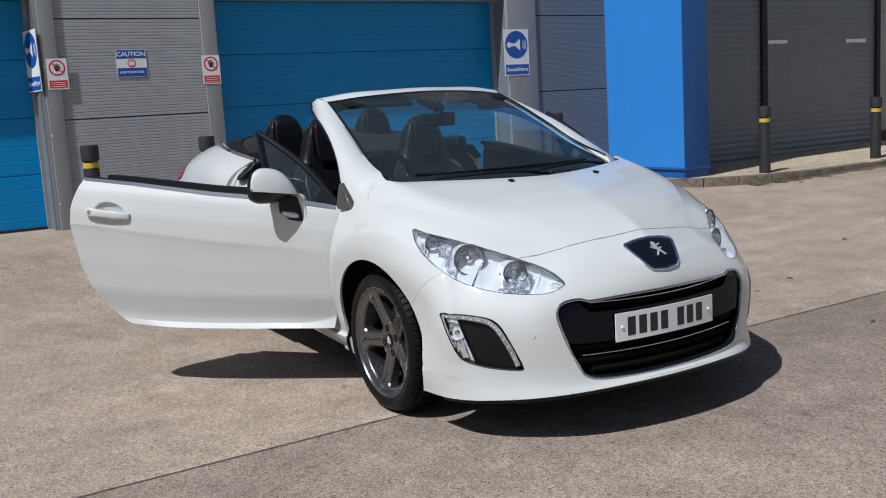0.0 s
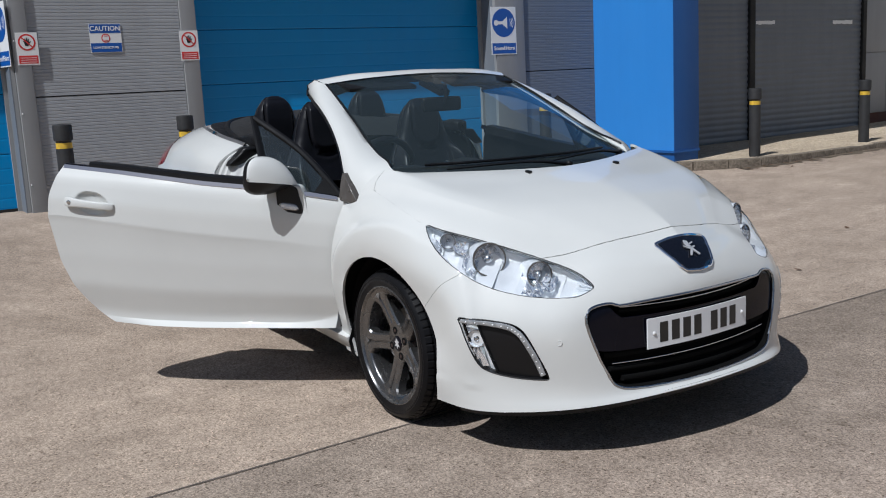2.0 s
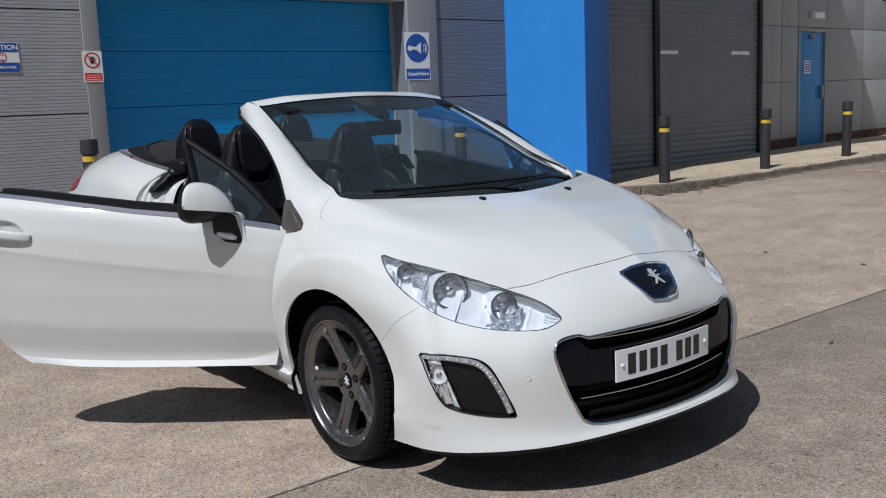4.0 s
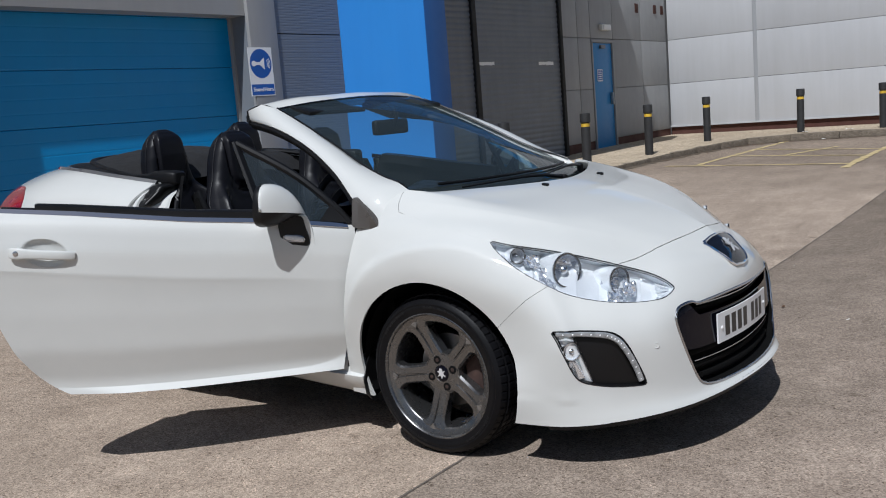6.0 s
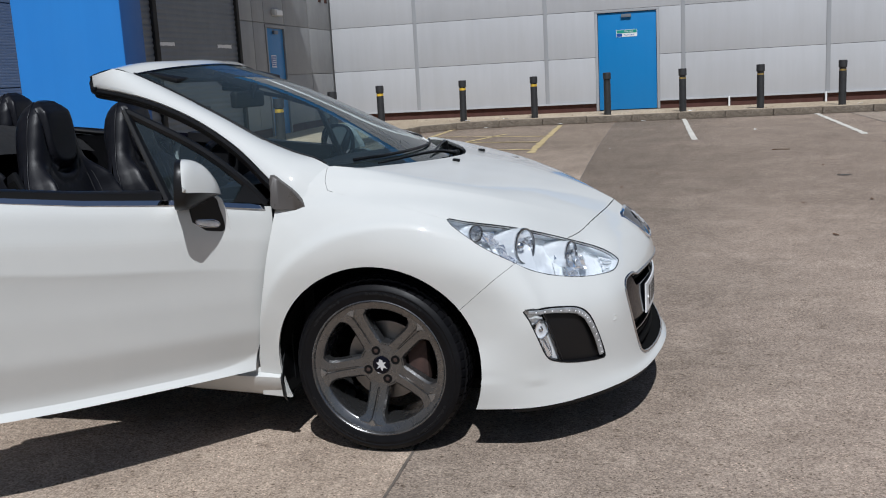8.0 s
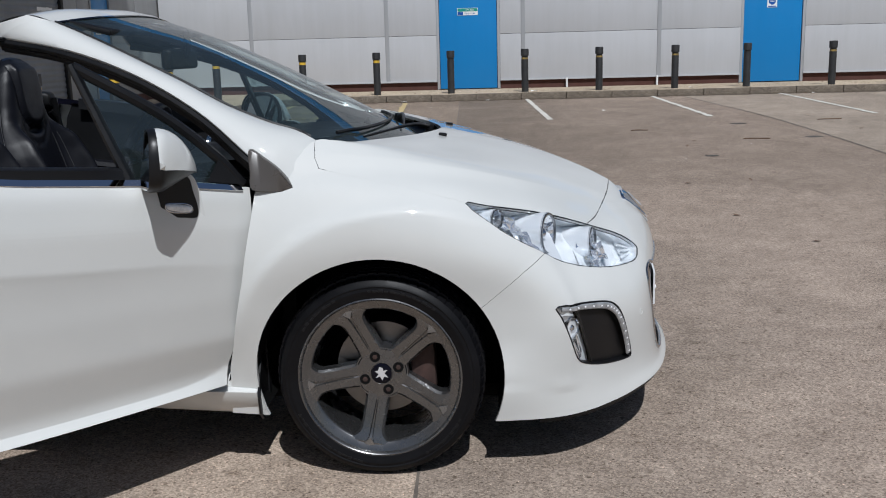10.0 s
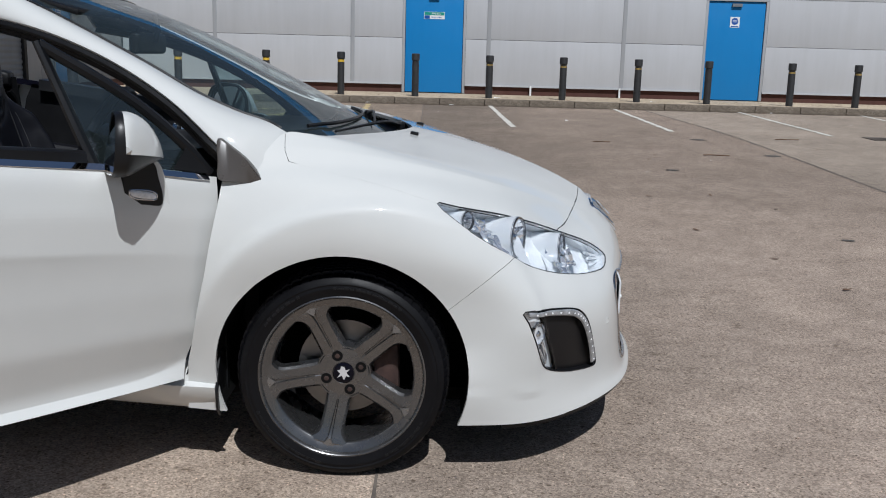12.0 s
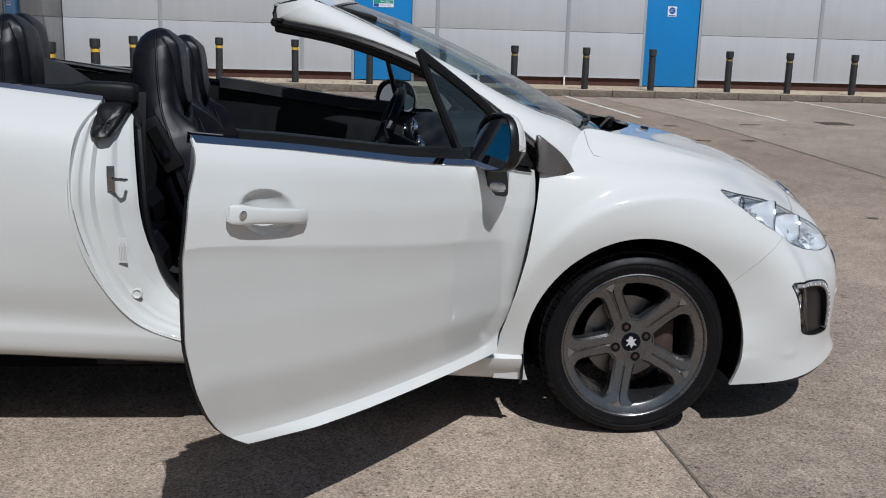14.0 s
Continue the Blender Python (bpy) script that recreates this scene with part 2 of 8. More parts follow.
def box_part(name, dims, material, parent=None, label="", bevel=0.0):
    bm = bmesh.new()
    add_box(bm, *dims, bevel=bevel)
    return part(name, bm, material, parent, label, smooth=bevel > 0)


def add_lathe(bm, profile, segs=24, m=None, mat=0, caps=True):
    """Turns (radius, height) pairs round the z axis."""
    rings = []
    for r, z in profile:
        ring = []
        for i in range(segs):
            a = 2 * math.pi * i / segs
            p = Vector((r * math.cos(a), r * math.sin(a), z))
            ring.append(bm.verts.new(m @ p if m else p))
        rings.append(ring)
    for a, b in zip(rings, rings[1:]):
        for i in range(segs):
            f = bm.faces.new((a[i], a[(i + 1) % segs], b[(i + 1) % segs], b[i]))
            f.material_index = mat
    for ring in (rings[0], rings[-1]) if caps else ():
        if (ring[0].co - ring[segs // 2].co).length > 1e-4:
            bm.faces.new(ring).material_index = mat
    return rings


def add_tube(bm, pts, radius, segs=8, closed=False, mat=0, flat=1.0, up=None):
    """A tube along points; radius may be a list; flat squeezes it along its second axis."""
    pts = [Vector(p) for p in pts]
    n = len(pts)
    rings = []
    for i, p in enumerate(pts):
        if closed:
            t = pts[(i + 1) % n] - pts[i - 1]
        else:
            t = pts[min(i + 1, n - 1)] - pts[max(i - 1, 0)]
        t.normalize()
        ref = Vector(up) if up is not None else (Vector((0, 0, 1)) if abs(t.z) < 0.9 else Vector((1, 0, 0)))
        a = t.cross(ref).normalized()
        b = a.cross(t).normalized()
        r = radius[i] if isinstance(radius, (list, tuple)) else radius
        rings.append([bm.verts.new(p + a * (r * math.cos(k)) + b * (r * flat * math.sin(k))) for k in (2 * math.pi * j / segs for j in range(segs))])
    for i in range(n if closed else n - 1):
        a, b = rings[i], rings[(i + 1) % n]
        for j in range(segs):
            bm.faces.new((a[j], a[(j + 1) % segs], b[(j + 1) % segs], b[j])).material_index = mat
    if not closed:
        bm.faces.new(rings[0]).material_index = mat
        bm.faces.new(rings[-1][::-1]).material_index = mat


def add_prism(bm, outline, depth, m, mat=0, bevel=0.0):
    """Extrudes a 2D outline by depth along local z, placed by m."""
    lo = [bm.verts.new(m @ Vector((x, y, 0))) for x, y in outline]
    hi = [bm.verts.new(m @ Vector((x, y, depth))) for x, y in outline]
    n = len(outline)
    fs = [bm.faces.new(lo[::-1]), bm.faces.new(hi)]
    for i in range(n):
        fs.append(bm.faces.new((lo[i], lo[(i + 1) % n], hi[(i + 1) % n], hi[i])))
    for f in fs:
        f.material_index = mat
    if bevel:
        es = list({e for v in hi for e in v.link_edges if e.other_vert(v) in hi})
        bmesh.ops.bevel(bm, geom=es, offset=bevel, segments=2, affect="EDGES")


def circle(r, n=32, cx=0.0, cy=0.0):
    return [(cx + r * math.cos(2 * math.pi * i / n), cy + r * math.sin(2 * math.pi * i / n)) for i in range(n)]


def text_part(name, body, height, m, material, parent=None, depth=0.0015, bold=0.0):
    """Lettering as a thin mesh, centred on m's origin, in its xy plane."""
    cu = bpy.data.curves.new(name, "FONT")
    cu.body, cu.align_x, cu.align_y, cu.size, cu.extrude, cu.offset = body, "CENTER", "CENTER", height * 1.38, depth / 2, bold
    cu.resolution_u = 3
    tmp = new(name, cu)
    bpy.context.view_layer.update()
    me = bpy.data.meshes.new_from_object(tmp.evaluated_get(bpy.context.evaluated_depsgraph_get()))
    bpy.data.objects.remove(tmp)
    bpy.data.curves.remove(cu)
    me.materials.clear()
    me.materials.append(material)
    me.transform(m)
    ob = new(name, me)
    if parent is not None:
        ob.parent = parent
    return ob


def add_sections(bm, secs, n=20, power=0.55, cap=True):
    """Joins rounded-rectangle sections: centre, half width along y, half depth along a given axis."""
    prev = None
    for c, hw, hd, axis in secs:
        c, axis = Vector(c), Vector(axis).normalized()
        ring = []
        for j in range(n):
            a = 2 * math.pi * j / n
            u = math.copysign(abs(math.cos(a)) ** power, math.cos(a)) * hw
            w = math.copysign(abs(math.sin(a)) ** power, math.sin(a)) * hd
            ring.append(bm.verts.new(c + Vector((0, u, 0)) + axis * w))
        if prev:
            for j in range(n):
                bm.faces.new((prev[j], prev[(j + 1) % n], ring[(j + 1) % n], ring[j]))
        elif cap:
            bm.faces.new(ring[::-1])
        prev = ring
    if cap:
        bm.faces.new(prev)


def catmull(p0, p1, p2, p3, t):
    return 0.5 * ((2 * p1) + (p2 - p0) * t + (2 * p0 - 5 * p1 + 4 * p2 - p3) * t * t + (3 * p1 - p0 - 3 * p2 + p3) * t ** 3)


def spline(pts, n, closed=False):
    """n points per span along a smooth curve through pts."""
    P = [np.array(p, float) for p in pts]
    k = len(P)
    out = []
    for i in range(k if closed else k - 1):
        if closed:
            q = [P[(i + j) % k] for j in (-1, 0, 1, 2)]
        else:
            q = [P[i - 1] if i else 2 * P[0] - P[1], P[i], P[i + 1], P[i + 2] if i + 2 < k else 2 * P[-1] - P[-2]]
        out += [catmull(*q, j / n) for j in range(n)]
    if not closed:
        out.append(P[-1])
    return [Vector(p) for p in out]


def smooth01(t):
    t = min(1.0, max(0.0, t))
    return t * t * (3 - 2 * t)


def ground_z(x, y):
    """The yard rises a little towards the buildings."""
    side = (0.27 - 0.17 * smooth01((y - 2.0) / 4.5)) * smooth01((-x - 2.0) / 4.6)
    back = 0.16 * smooth01((y - 2.5) / 9.0)
    return max(side, back) if side * back == 0 else (side ** 4 + back ** 4) ** 0.25

# ---- the yard ----
SEAM_X0, SEAM_TILT = 0.08, -0.028


def seam_x(y):
    return SEAM_X0 + SEAM_TILT * y


def build_ground():
    bm = bmesh.new()
    ys = [-400, -150, -60, -30] + [-16 + 0.5 * i for i in range(80)] + [30, 60, 150, 400]
    offs = [-400, -150, -60, -30] + [-14 + 0.5 * i for i in range(28)] + [0] + [0.5 + 0.5 * i for i in range(8)]
    offs += [4.45] + [5 + 0.5 * i for i in range(18)] + [30, 60, 150, 400]
    grid = []
    for y in ys:
        row = []
        for o in offs:
            yy = min(22.0, max(-14.0, y))
            x = o + seam_x(yy)
            row.append(bm.verts.new((x, y, ground_z(max(-9.0, min(14.0, x)), yy))))
        grid.append(row)
    k1, k2 = offs.index(0), offs.index(4.45)
    for j in range(len(ys) - 1):
        for i in range(len(offs) - 1):
            f = bm.faces.new((grid[j][i], grid[j][i + 1], grid[j + 1][i + 1], grid[j + 1][i]))
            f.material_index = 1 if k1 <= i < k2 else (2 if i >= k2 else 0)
    return tagged(part("ground", bm, [M["concrete"], M["tarmac"], M["concrete_old"]], smooth=True), "worn beige concrete and brown-grey tarmac car park surface", "ground", kind="structure")


build_ground()


def ground_strip(name, pts, width, material, label, category, lift=0.004, wobble=0.0):
    bm = bmesh.new()
    fine = []
    for a, b in zip(pts, pts[1:]):
        k = max(2, int((Vector(b) - Vector(a)).length / 0.12))
        fine += [Vector(a).lerp(Vector(b), i / k) for i in range(k)]
    fine.append(Vector(pts[-1]))
    prev = None
    for i, p in enumerate(fine):
        t = (fine[min(i + 1, len(fine) - 1)] - fine[max(i - 1, 0)]).normalized()
        s = Vector((-t.y, t.x))
        w0 = width / 2 * (1 + wobble * noise.noise(Vector((p.x * 9, p.y * 9, 0))))
        w1 = width / 2 * (1 + wobble * noise.noise(Vector((p.x * 9, p.y * 9, 7))))
        a, b = p + s * w0, p - s * w1
        cur = (bm.verts.new((a.x, a.y, ground_z(a.x, a.y) + lift)), bm.verts.new((b.x, b.y, ground_z(b.x, b.y) + lift)))
        if prev:
            bm.faces.new((prev[0], prev[1], cur[1], cur[0]))
        prev = cur
    return tagged(part(name, bm, material), label, category, kind="structure")


ground_strip("joint_seam", [(seam_x(-9), -9), (seam_x(0), 0), (seam_x(16.2), 16.2)], 0.011, M["joint"], "dark sealed joint between concrete and tarmac", "joint", 0.003, 1.2)
ground_strip("joint_seam", [(4.45 + seam_x(-9), -9), (4.45 + seam_x(16.2), 16.2)], 0.03, M["joint"], "dark weathered joint across the car park", "joint", 0.003, 1.2)
for a, b in (((0.98, 16.3), (1.15, 10.75)), ((3.5, 16.4), (3.48, 10.7)), ((6.05, 16.4), (5.8, 10.65)), ((8.5, 16.2), (7.95, 11.0)), ((11.0, 16.2), (10.4, 11.0))):
    ground_strip("parking_line", [a, b], 0.085, M["line_white"], "faded white painted parking bay line", "road marking", 0.006, 0.6)
for a, b in (((-1.45, 15.7), (-1.1, 9.6)), ((-3.7, 15.8), (-3.5, 10.6)), ((-4.0, 10.55), (-1.12, 10.1)), ((-3.5, 12.2), (-1.25, 11.4)), ((-3.6, 13.6), (-1.3, 12.6)), ((-2.6, 11.9), (-2.2, 13.6))):
    ground_strip("disabled_bay_line", [a, b], 0.10, M["line_yellow"], "worn yellow painted line of a hatched bay", "road marking", 0.006, 1.0)

# ---- pavement and kerb ----
KERB_X, KERB_Y = -4.72, 16.1
PAVE_Y0 = 6.25


def pave_z(x, y):
    return 0.20 + 0.09 * smooth01((y - 8.0) / 8.0)


def kerb_path():
    pts = [(-6.9, PAVE_Y0), (-5.7, PAVE_Y0 + 0.02), (-5.25, PAVE_Y0 + 0.25), (-4.95, PAVE_Y0 + 0.7), (-4.75, 7.6), (-4.7, 9.0), (-4.66, 12.0), (-4.45, 14.4), (-4.1, 15.3), (-3.4, 15.85), (-2.4, KERB_Y), (0, KERB_Y + 0.08), (6, KERB_Y + 0.1), (13, KERB_Y), (30, KERB_Y)]
    return [Vector((p.x, p.y)) for p in spline([(*p, 0) for p in pts], 6)]


def build_pavement():
    kp = kerb_path()
    bm = bmesh.new()
    prev = None
    for p in kp:
        q = Vector((-7.4, min(18.5, p.y))) if p.y < 15.4 else Vector((min(p.x, 29.5), 18.5))
        if 15.0 < p.y < 15.9 and p.x < -3.2:
            q = Vector((-7.4, 18.5))
        row = []
        for k in range(5):
            r = p.lerp(q, k / 4)
            row.append(bm.verts.new((r.x, r.y, pave_z(r.x, r.y))))
        if prev:
            for k in range(4):
                bm.faces.new((prev[k], prev[k + 1], row[k + 1], row[k]))
        prev = row
    tagged(part("pavement", bm, M["pavement"], smooth=True), "pale concrete pavement along the building walls", "pavement", kind="structure")
    # kerb stones, each a separate piece
    kerb = tagged(new("kerb"), "weathered concrete kerb stones edging the pavement", "kerb", kind="structure")
    dist = [0.0]
    for a, b in zip(kp, kp[1:]):
        dist.append(dist[-1] + (b - a).length)

    def at(d):
        for i in range(len(kp) - 1):
            if dist[i + 1] >= d:
                return kp[i].lerp(kp[i + 1], (d - dist[i]) / (dist[i + 1] - dist[i]))
        return kp[-1]

    d = 0.0
    while d < min(dist[-1], 34.0):
        length = 0.915 if d > 4 else 0.45
        a, b = at(d + 0.004), at(d + length - 0.004)
        t = (b - a).normalized()
        s = Vector((t.y, -t.x))
        bm = bmesh.new()
        add_box(bm, 0, (b - a).length, -0.125, 0.0, -0.15, 0.003, bevel=0.014)
        jig = random.uniform(-0.006, 0.006)
        zt = pave_z(a.x, a.y) + jig
        ob = part("kerb_stone", bm, M["kerb"], kerb, smooth=True)
        ang = math.atan2(t.y, t.x)
        ob.matrix_basis = Matrix.Translation((a.x, a.y, zt)) @ Matrix.Rotation(ang, 4, "Z") @ Matrix.Translation((0, 0.10, 0))
        d += length


build_pavement()

# ---- long facade with loading doors ----
FX = -6.9      # face of the facade


def ribbed_panel(name, y0, y1, z0, z1, x, material, label, ribs=0.045, depth=0.006, parent=None):
    """Micro-ribbed cladding sheet facing +x."""
    bm = bmesh.new()
    n = max(1, int((z1 - z0) / ribs))
    zs = []
    for i in range(n):
        a = z0 + (z1 - z0) * i / n
        s = (z1 - z0) / n
        zs += [(a, 0.0), (a + s * 0.70, 0.0), (a + s * 0.80, -depth), (a + s * 0.92, -depth)]
    zs.append((z1, 0.0))
    prev = None
    for z, dx in zs:
        cur = (bm.verts.new((x + dx, y0, z)), bm.verts.new((x + dx, y1, z)))
        if prev:
            bm.faces.new((prev[0], prev[1], cur[1], cur[0]))
        prev = cur
    ob = part(name, bm, material, parent)
    return ob


TOP = 6.5
wall_west = tagged(new("wall_west"), "grey clad warehouse facade with roller doors", "wall", kind="structure")


def facade_box(name, y0, y1, z0, z1, x0, x1, material, bevel=0.0):
    return box_part(name, (x0, x1, y0, y1, z0, z1), material, wall_west, bevel=bevel)


# backing wall, in lengths between the openings
for y0, y1 in ((-14.0, -5.2), (-1.035, 0.84), (4.79, 12.6)):
    facade_box("backing", y0, y1, -0.2, TOP, FX - 0.45, FX - 0.03, M["trim_grey"])
for y0, y1 in ((-5.2, -1.035), (0.84, 4.79)):
    facade_box("lintel", y0, y1, 2.66, TOP, FX - 0.45, FX - 0.03, M["trim_grey"])
# pilasters
for y0, y1 in ((-1.0, -0.845), (0.672, 0.84), (4.77, 5.235), (-5.45, -5.2)):
    facade_box("pilaster", y0, y1, -0.1, TOP, FX - 0.028, FX + 0.03, M["trim_grey"], 0.006)
# ribbed panels between
for y0, y1, zs, key in ((-0.84, 0.668, (0.10, 0.40, 1.405, 2.43, 3.45, 4.47, 5.49, 6.5), "clad_light"), (5.24, 6.48, (0.10, 0.42, 1.437, 2.445, 3.46, 4.47, 5.49, 6.5), "clad_dark")):
    for a, b in zip(zs, zs[1:]):
        ob = ribbed_panel("cladding_panel", y0, y1, a + 0.006, b - 0.006, FX, M[key], "", 0.033, 0.0035 if key == "clad_light" else 0.0012, wall_west)
        box_part("panel_joint", (FX - 0.03, FX - 0.012, y0, y1, b - 0.008, b + 0.008), M["dark_gap"], wall_west)
facade_box("cladding_panel", -14, -5.45, 0, TOP, FX - 0.028, FX, M["clad_light"])


def loading_door(y0, y1, label):
    """Sectional door: ribbed blue sections between dark guides, set back in its opening."""
    door = tagged(new("loading_door"), label, "door", kind="structure")
    x = FX - 0.33
    z, k = ground_z(FX, y0) - 0.02, 0
    while z < 4.4:
        h = 0.60
        bm = bmesh.new()
        n = 4
        prev = None
        for i in range(n):
            a = z + h * i / n
            for zz, dx in ((a + 0.004, -0.007 if i == 0 else -0.0015), (a + 0.018, 0.0), (a + h / n - 0.006, 0.0), (a + h / n, -0.0015 if i < n - 1 else -0.007)):
                cur = (bm.verts.new((x + dx, y0 + 0.05, zz)), bm.verts.new((x + dx, y1 - 0.05, zz)))
                if prev:
                    bm.faces.new((prev[0], prev[1], cur[1], cur[0]))
                prev = cur
        part("door_section", bm, M["blue_door"], door)
        z += h
        k += 1
    for a, b in ((y0, y0 + 0.05), (y1 - 0.05, y1)):
        box_part("guide_rail", (x - 0.03, x + 0.045, a, b, -0.1, 4.4), M["trim_grey"], door)
    for a, b in ((y0 + 0.001, y0 + 0.012), (y1 - 0.012, y1 - 0.001)):
        box_part("reveal_lining", (x + 0.046, FX - 0.031, a, b, -0.1, 4.4), M["shutter"], door)
    zb = ground_z(FX, (y0 + y1) / 2)
    box_part("bottom_seal", (x - 0.02, x + 0.02, y0 + 0.05, y1 - 0.05, zb - 0.05, zb + 0.03), M["sign_black"], door)
    box_part("backing", (x - 0.10, x - 0.04, y0, y1, -0.1, 4.5), M["dark_gap"], door)
    return door


loading_door(-5.2, -1.035, "blue ribbed steel loading bay door, closed")
loading_door(0.84, 4.79, "blue ribbed steel loading bay door, closed")
# splayed steel jamb beside the first door
bm = bmesh.new()
add_prism(bm, [(FX - 0.03, -0.99), (FX - 0.03, -1.002), (FX - 0.31, -1.052), (FX - 0.31, -1.03)], TOP + 0.1, Matrix.Translation((0, 0, -0.1)))
part("splayed_jamb", bm, M["jamb_steel"], wall_west)
for z in (0.55, 1.25, 1.95, 2.65):
    for x, y, n in ((FX + 0.031, -0.985, 0), (FX - 0.295, -1.052, 1)):
        bm = bmesh.new()
        bmesh.ops.create_icosphere(bm, subdivisions=1, radius=0.009, matrix=Matrix.Translation((x, y, z)))
        part("rivet", bm, M["sign_white"], wall_west, smooth=True)


def blue_box():
    """Clad portal that stands out from the facade beside the shutter."""
    ob = tagged(new("blue_portal"), "bright blue sheet-clad portal standing out from the facade", "portal", kind="structure")
    y0, y1, x0, x1 = 6.46, 6.90, FX - 0.3, -5.42
    zb = 0.34
    box_part("side_sheet", (x0, x0 + 0.79, y0, y1, zb, TOP), M["blue_panel"], ob)
    box_part("side_sheet", (x0 + 0.793, x1, y0 - 0.006, y1, zb, TOP), M["blue_panel"], ob)
    box_part("front_sheet", (x1 + 0.002, x1 + 0.012, y0 - 0.008, y1 + 0.002, zb, TOP), M["blue_dark"], ob, bevel=0.003)
    box_part("plinth", (x0, x1 - 0.004, y0 + 0.004, y1, 0.0, zb - 0.004), M["blue_dark"], ob)
    box_part("top_beam", (FX + 0.03, x1, y1 + 0.004, 13.3, 4.25, TOP), M["blue_panel"], ob)
    box_part("plinth_trim", (x0, x1 + 0.02, y0 - 0.02, y1 + 0.01, zb - 0.03, zb), M["blue_dark"], ob)


blue_box()


def shutter(y0, y1, material, label):
    sh = tagged(new("roller_shutter"), label, "shutter", kind="structure")
    bm = bmesh.new()
    z, prev, p = 0.20, None, 0.092
    while z < 4.6:
        for k in range(5):
            a = k / 4
            dx = 0.016 * math.sin(math.pi * a)
            cur = (bm.verts.new((FX + 0.0 + dx, y0, z + p * a * 0.94)), bm.verts.new((FX + dx, y1, z + p * a * 0.94)))
            if prev:
                bm.faces.new((prev[0], prev[1], cur[1], cur[0]))
            prev = cur
        z += p
    part("curtain", bm, material, sh, smooth=True, angle=30)
    return sh


shutter(6.9, 9.62, M["shutter"], "dark grey ribbed roller shutter, closed")
shutter(9.74, 12.50, M["shutter"], "dark grey ribbed roller shutter, closed")
for y0, y1 in ((9.62, 9.74), (12.50, 12.60)):
    facade_box("guide_channel", y0, y1, 0.15, 4.7, FX - 0.02, FX + 0.06, M["dark_gap"], 0.004)
facade_box("shutter_box", 6.9, 12.6, 4.6, TOP, FX - 0.02, FX + 0.02, M["shutter"])
# torn tape on the shutter
for y0, y1, z in ((9.80, 10.25, 2.02), (11.72, 12.25, 2.01)):
    bm = bmesh.new()
    n = 9
    lo = [(y0 + (y1 - y0) * i / n, z - 0.02 - 0.03 * abs(noise.noise(Vector((i * 1.7, z, y0))))) for i in range(n + 1)]
    hi = [(y0 + (y1 - y0) * i / n, z + 0.03 + 0.012 * noise.noise(Vector((i * 2.1, y0, 3)))) for i in range(n, -1, -1)]
    add_prism(bm, lo + hi, 0.002, Matrix(((0, 0, 1, FX + 0.018), (1, 0, 0, 0), (0, 1, 0, 0), (0, 0, 0, 1))))
    tagged(part("tape_strip", bm, M["sign_white"]), "torn strip of white tape on the shutter", "tape")

# flat grey panels beside the shutter, with the side door
# (this stretch of the facade turns a few degrees away from the yard)
FAR = Matrix.Translation((FX, 12.6, 0)) @ Matrix.Rotation(math.atan(0.06), 4, "Z") @ Matrix.Translation((-FX, -12.6, 0))
DY0, DY1, DZ0, DZ1 = 14.04, 15.03, 0.26, 2.42
cols = [12.6, 13.36, 13.97, 15.10, 16.72, 18.30]
rows = [0.45, 1.49, 2.50, 3.52, 4.54, 6.5]
for a, b in zip(cols, cols[1:]):
    for c, d in zip(rows, rows[1:]):
        if (a, b) == (13.97, 15.10):
            if d <= 2.51:
                continue
        facade_box("flat_panel", a + 0.008, b - 0.008, c + 0.006, d - 0.006, FX - 0.03, FX, M["trim_grey"], 0.004).matrix_basis = FAR
for a, b in ((12.6, 13.97), (15.10, 18.39)):
    facade_box("wall_plinth", a, b, 0.1, 0.44, FX - 0.03, FX - 0.015, M["brick_dark"]).matrix_basis = FAR
facade_box("backing", 12.62, 18.7, -0.2, TOP, FX - 0.45, FX - 0.032, M["trim_grey"]).matrix_basis = FAR


def exit_door(name, label, m, width, height, sign=None, frame_mat="trim_grey"):
    """A steel fire-exit leaf in its frame, facing local +y, its sill at the origin."""
    d = tagged(new(name), label, "door", kind="structure")
    d.matrix_basis = m
    w = width / 2
    box_part("leaf", (-w + 0.01, w - 0.01, -0.05, 0.0, 0.012, height - 0.01), M["blue_exit"], d, bevel=0.004)
    for x0, x1 in ((-w - 0.06, -w), (w, w + 0.06)):
        box_part("frame_jamb", (x0, x1, -0.06, 0.035, 0, height), M[frame_mat], d, bevel=0.004)
    box_part("frame_head", (-w - 0.06, w + 0.06, -0.06, 0.035, height + 0.001, height + 0.06), M[frame_mat], d, bevel=0.004)
    box_part("door_closer", (-0.10, 0.12, 0.0, 0.05, height - 0.12, height - 0.05), M["shutter"], d, bevel=0.006)
    box_part("kick_shadow_gap", (-w, w, -0.07, -0.02, 0.0, 0.012), M["dark_gap"], d)
    return d


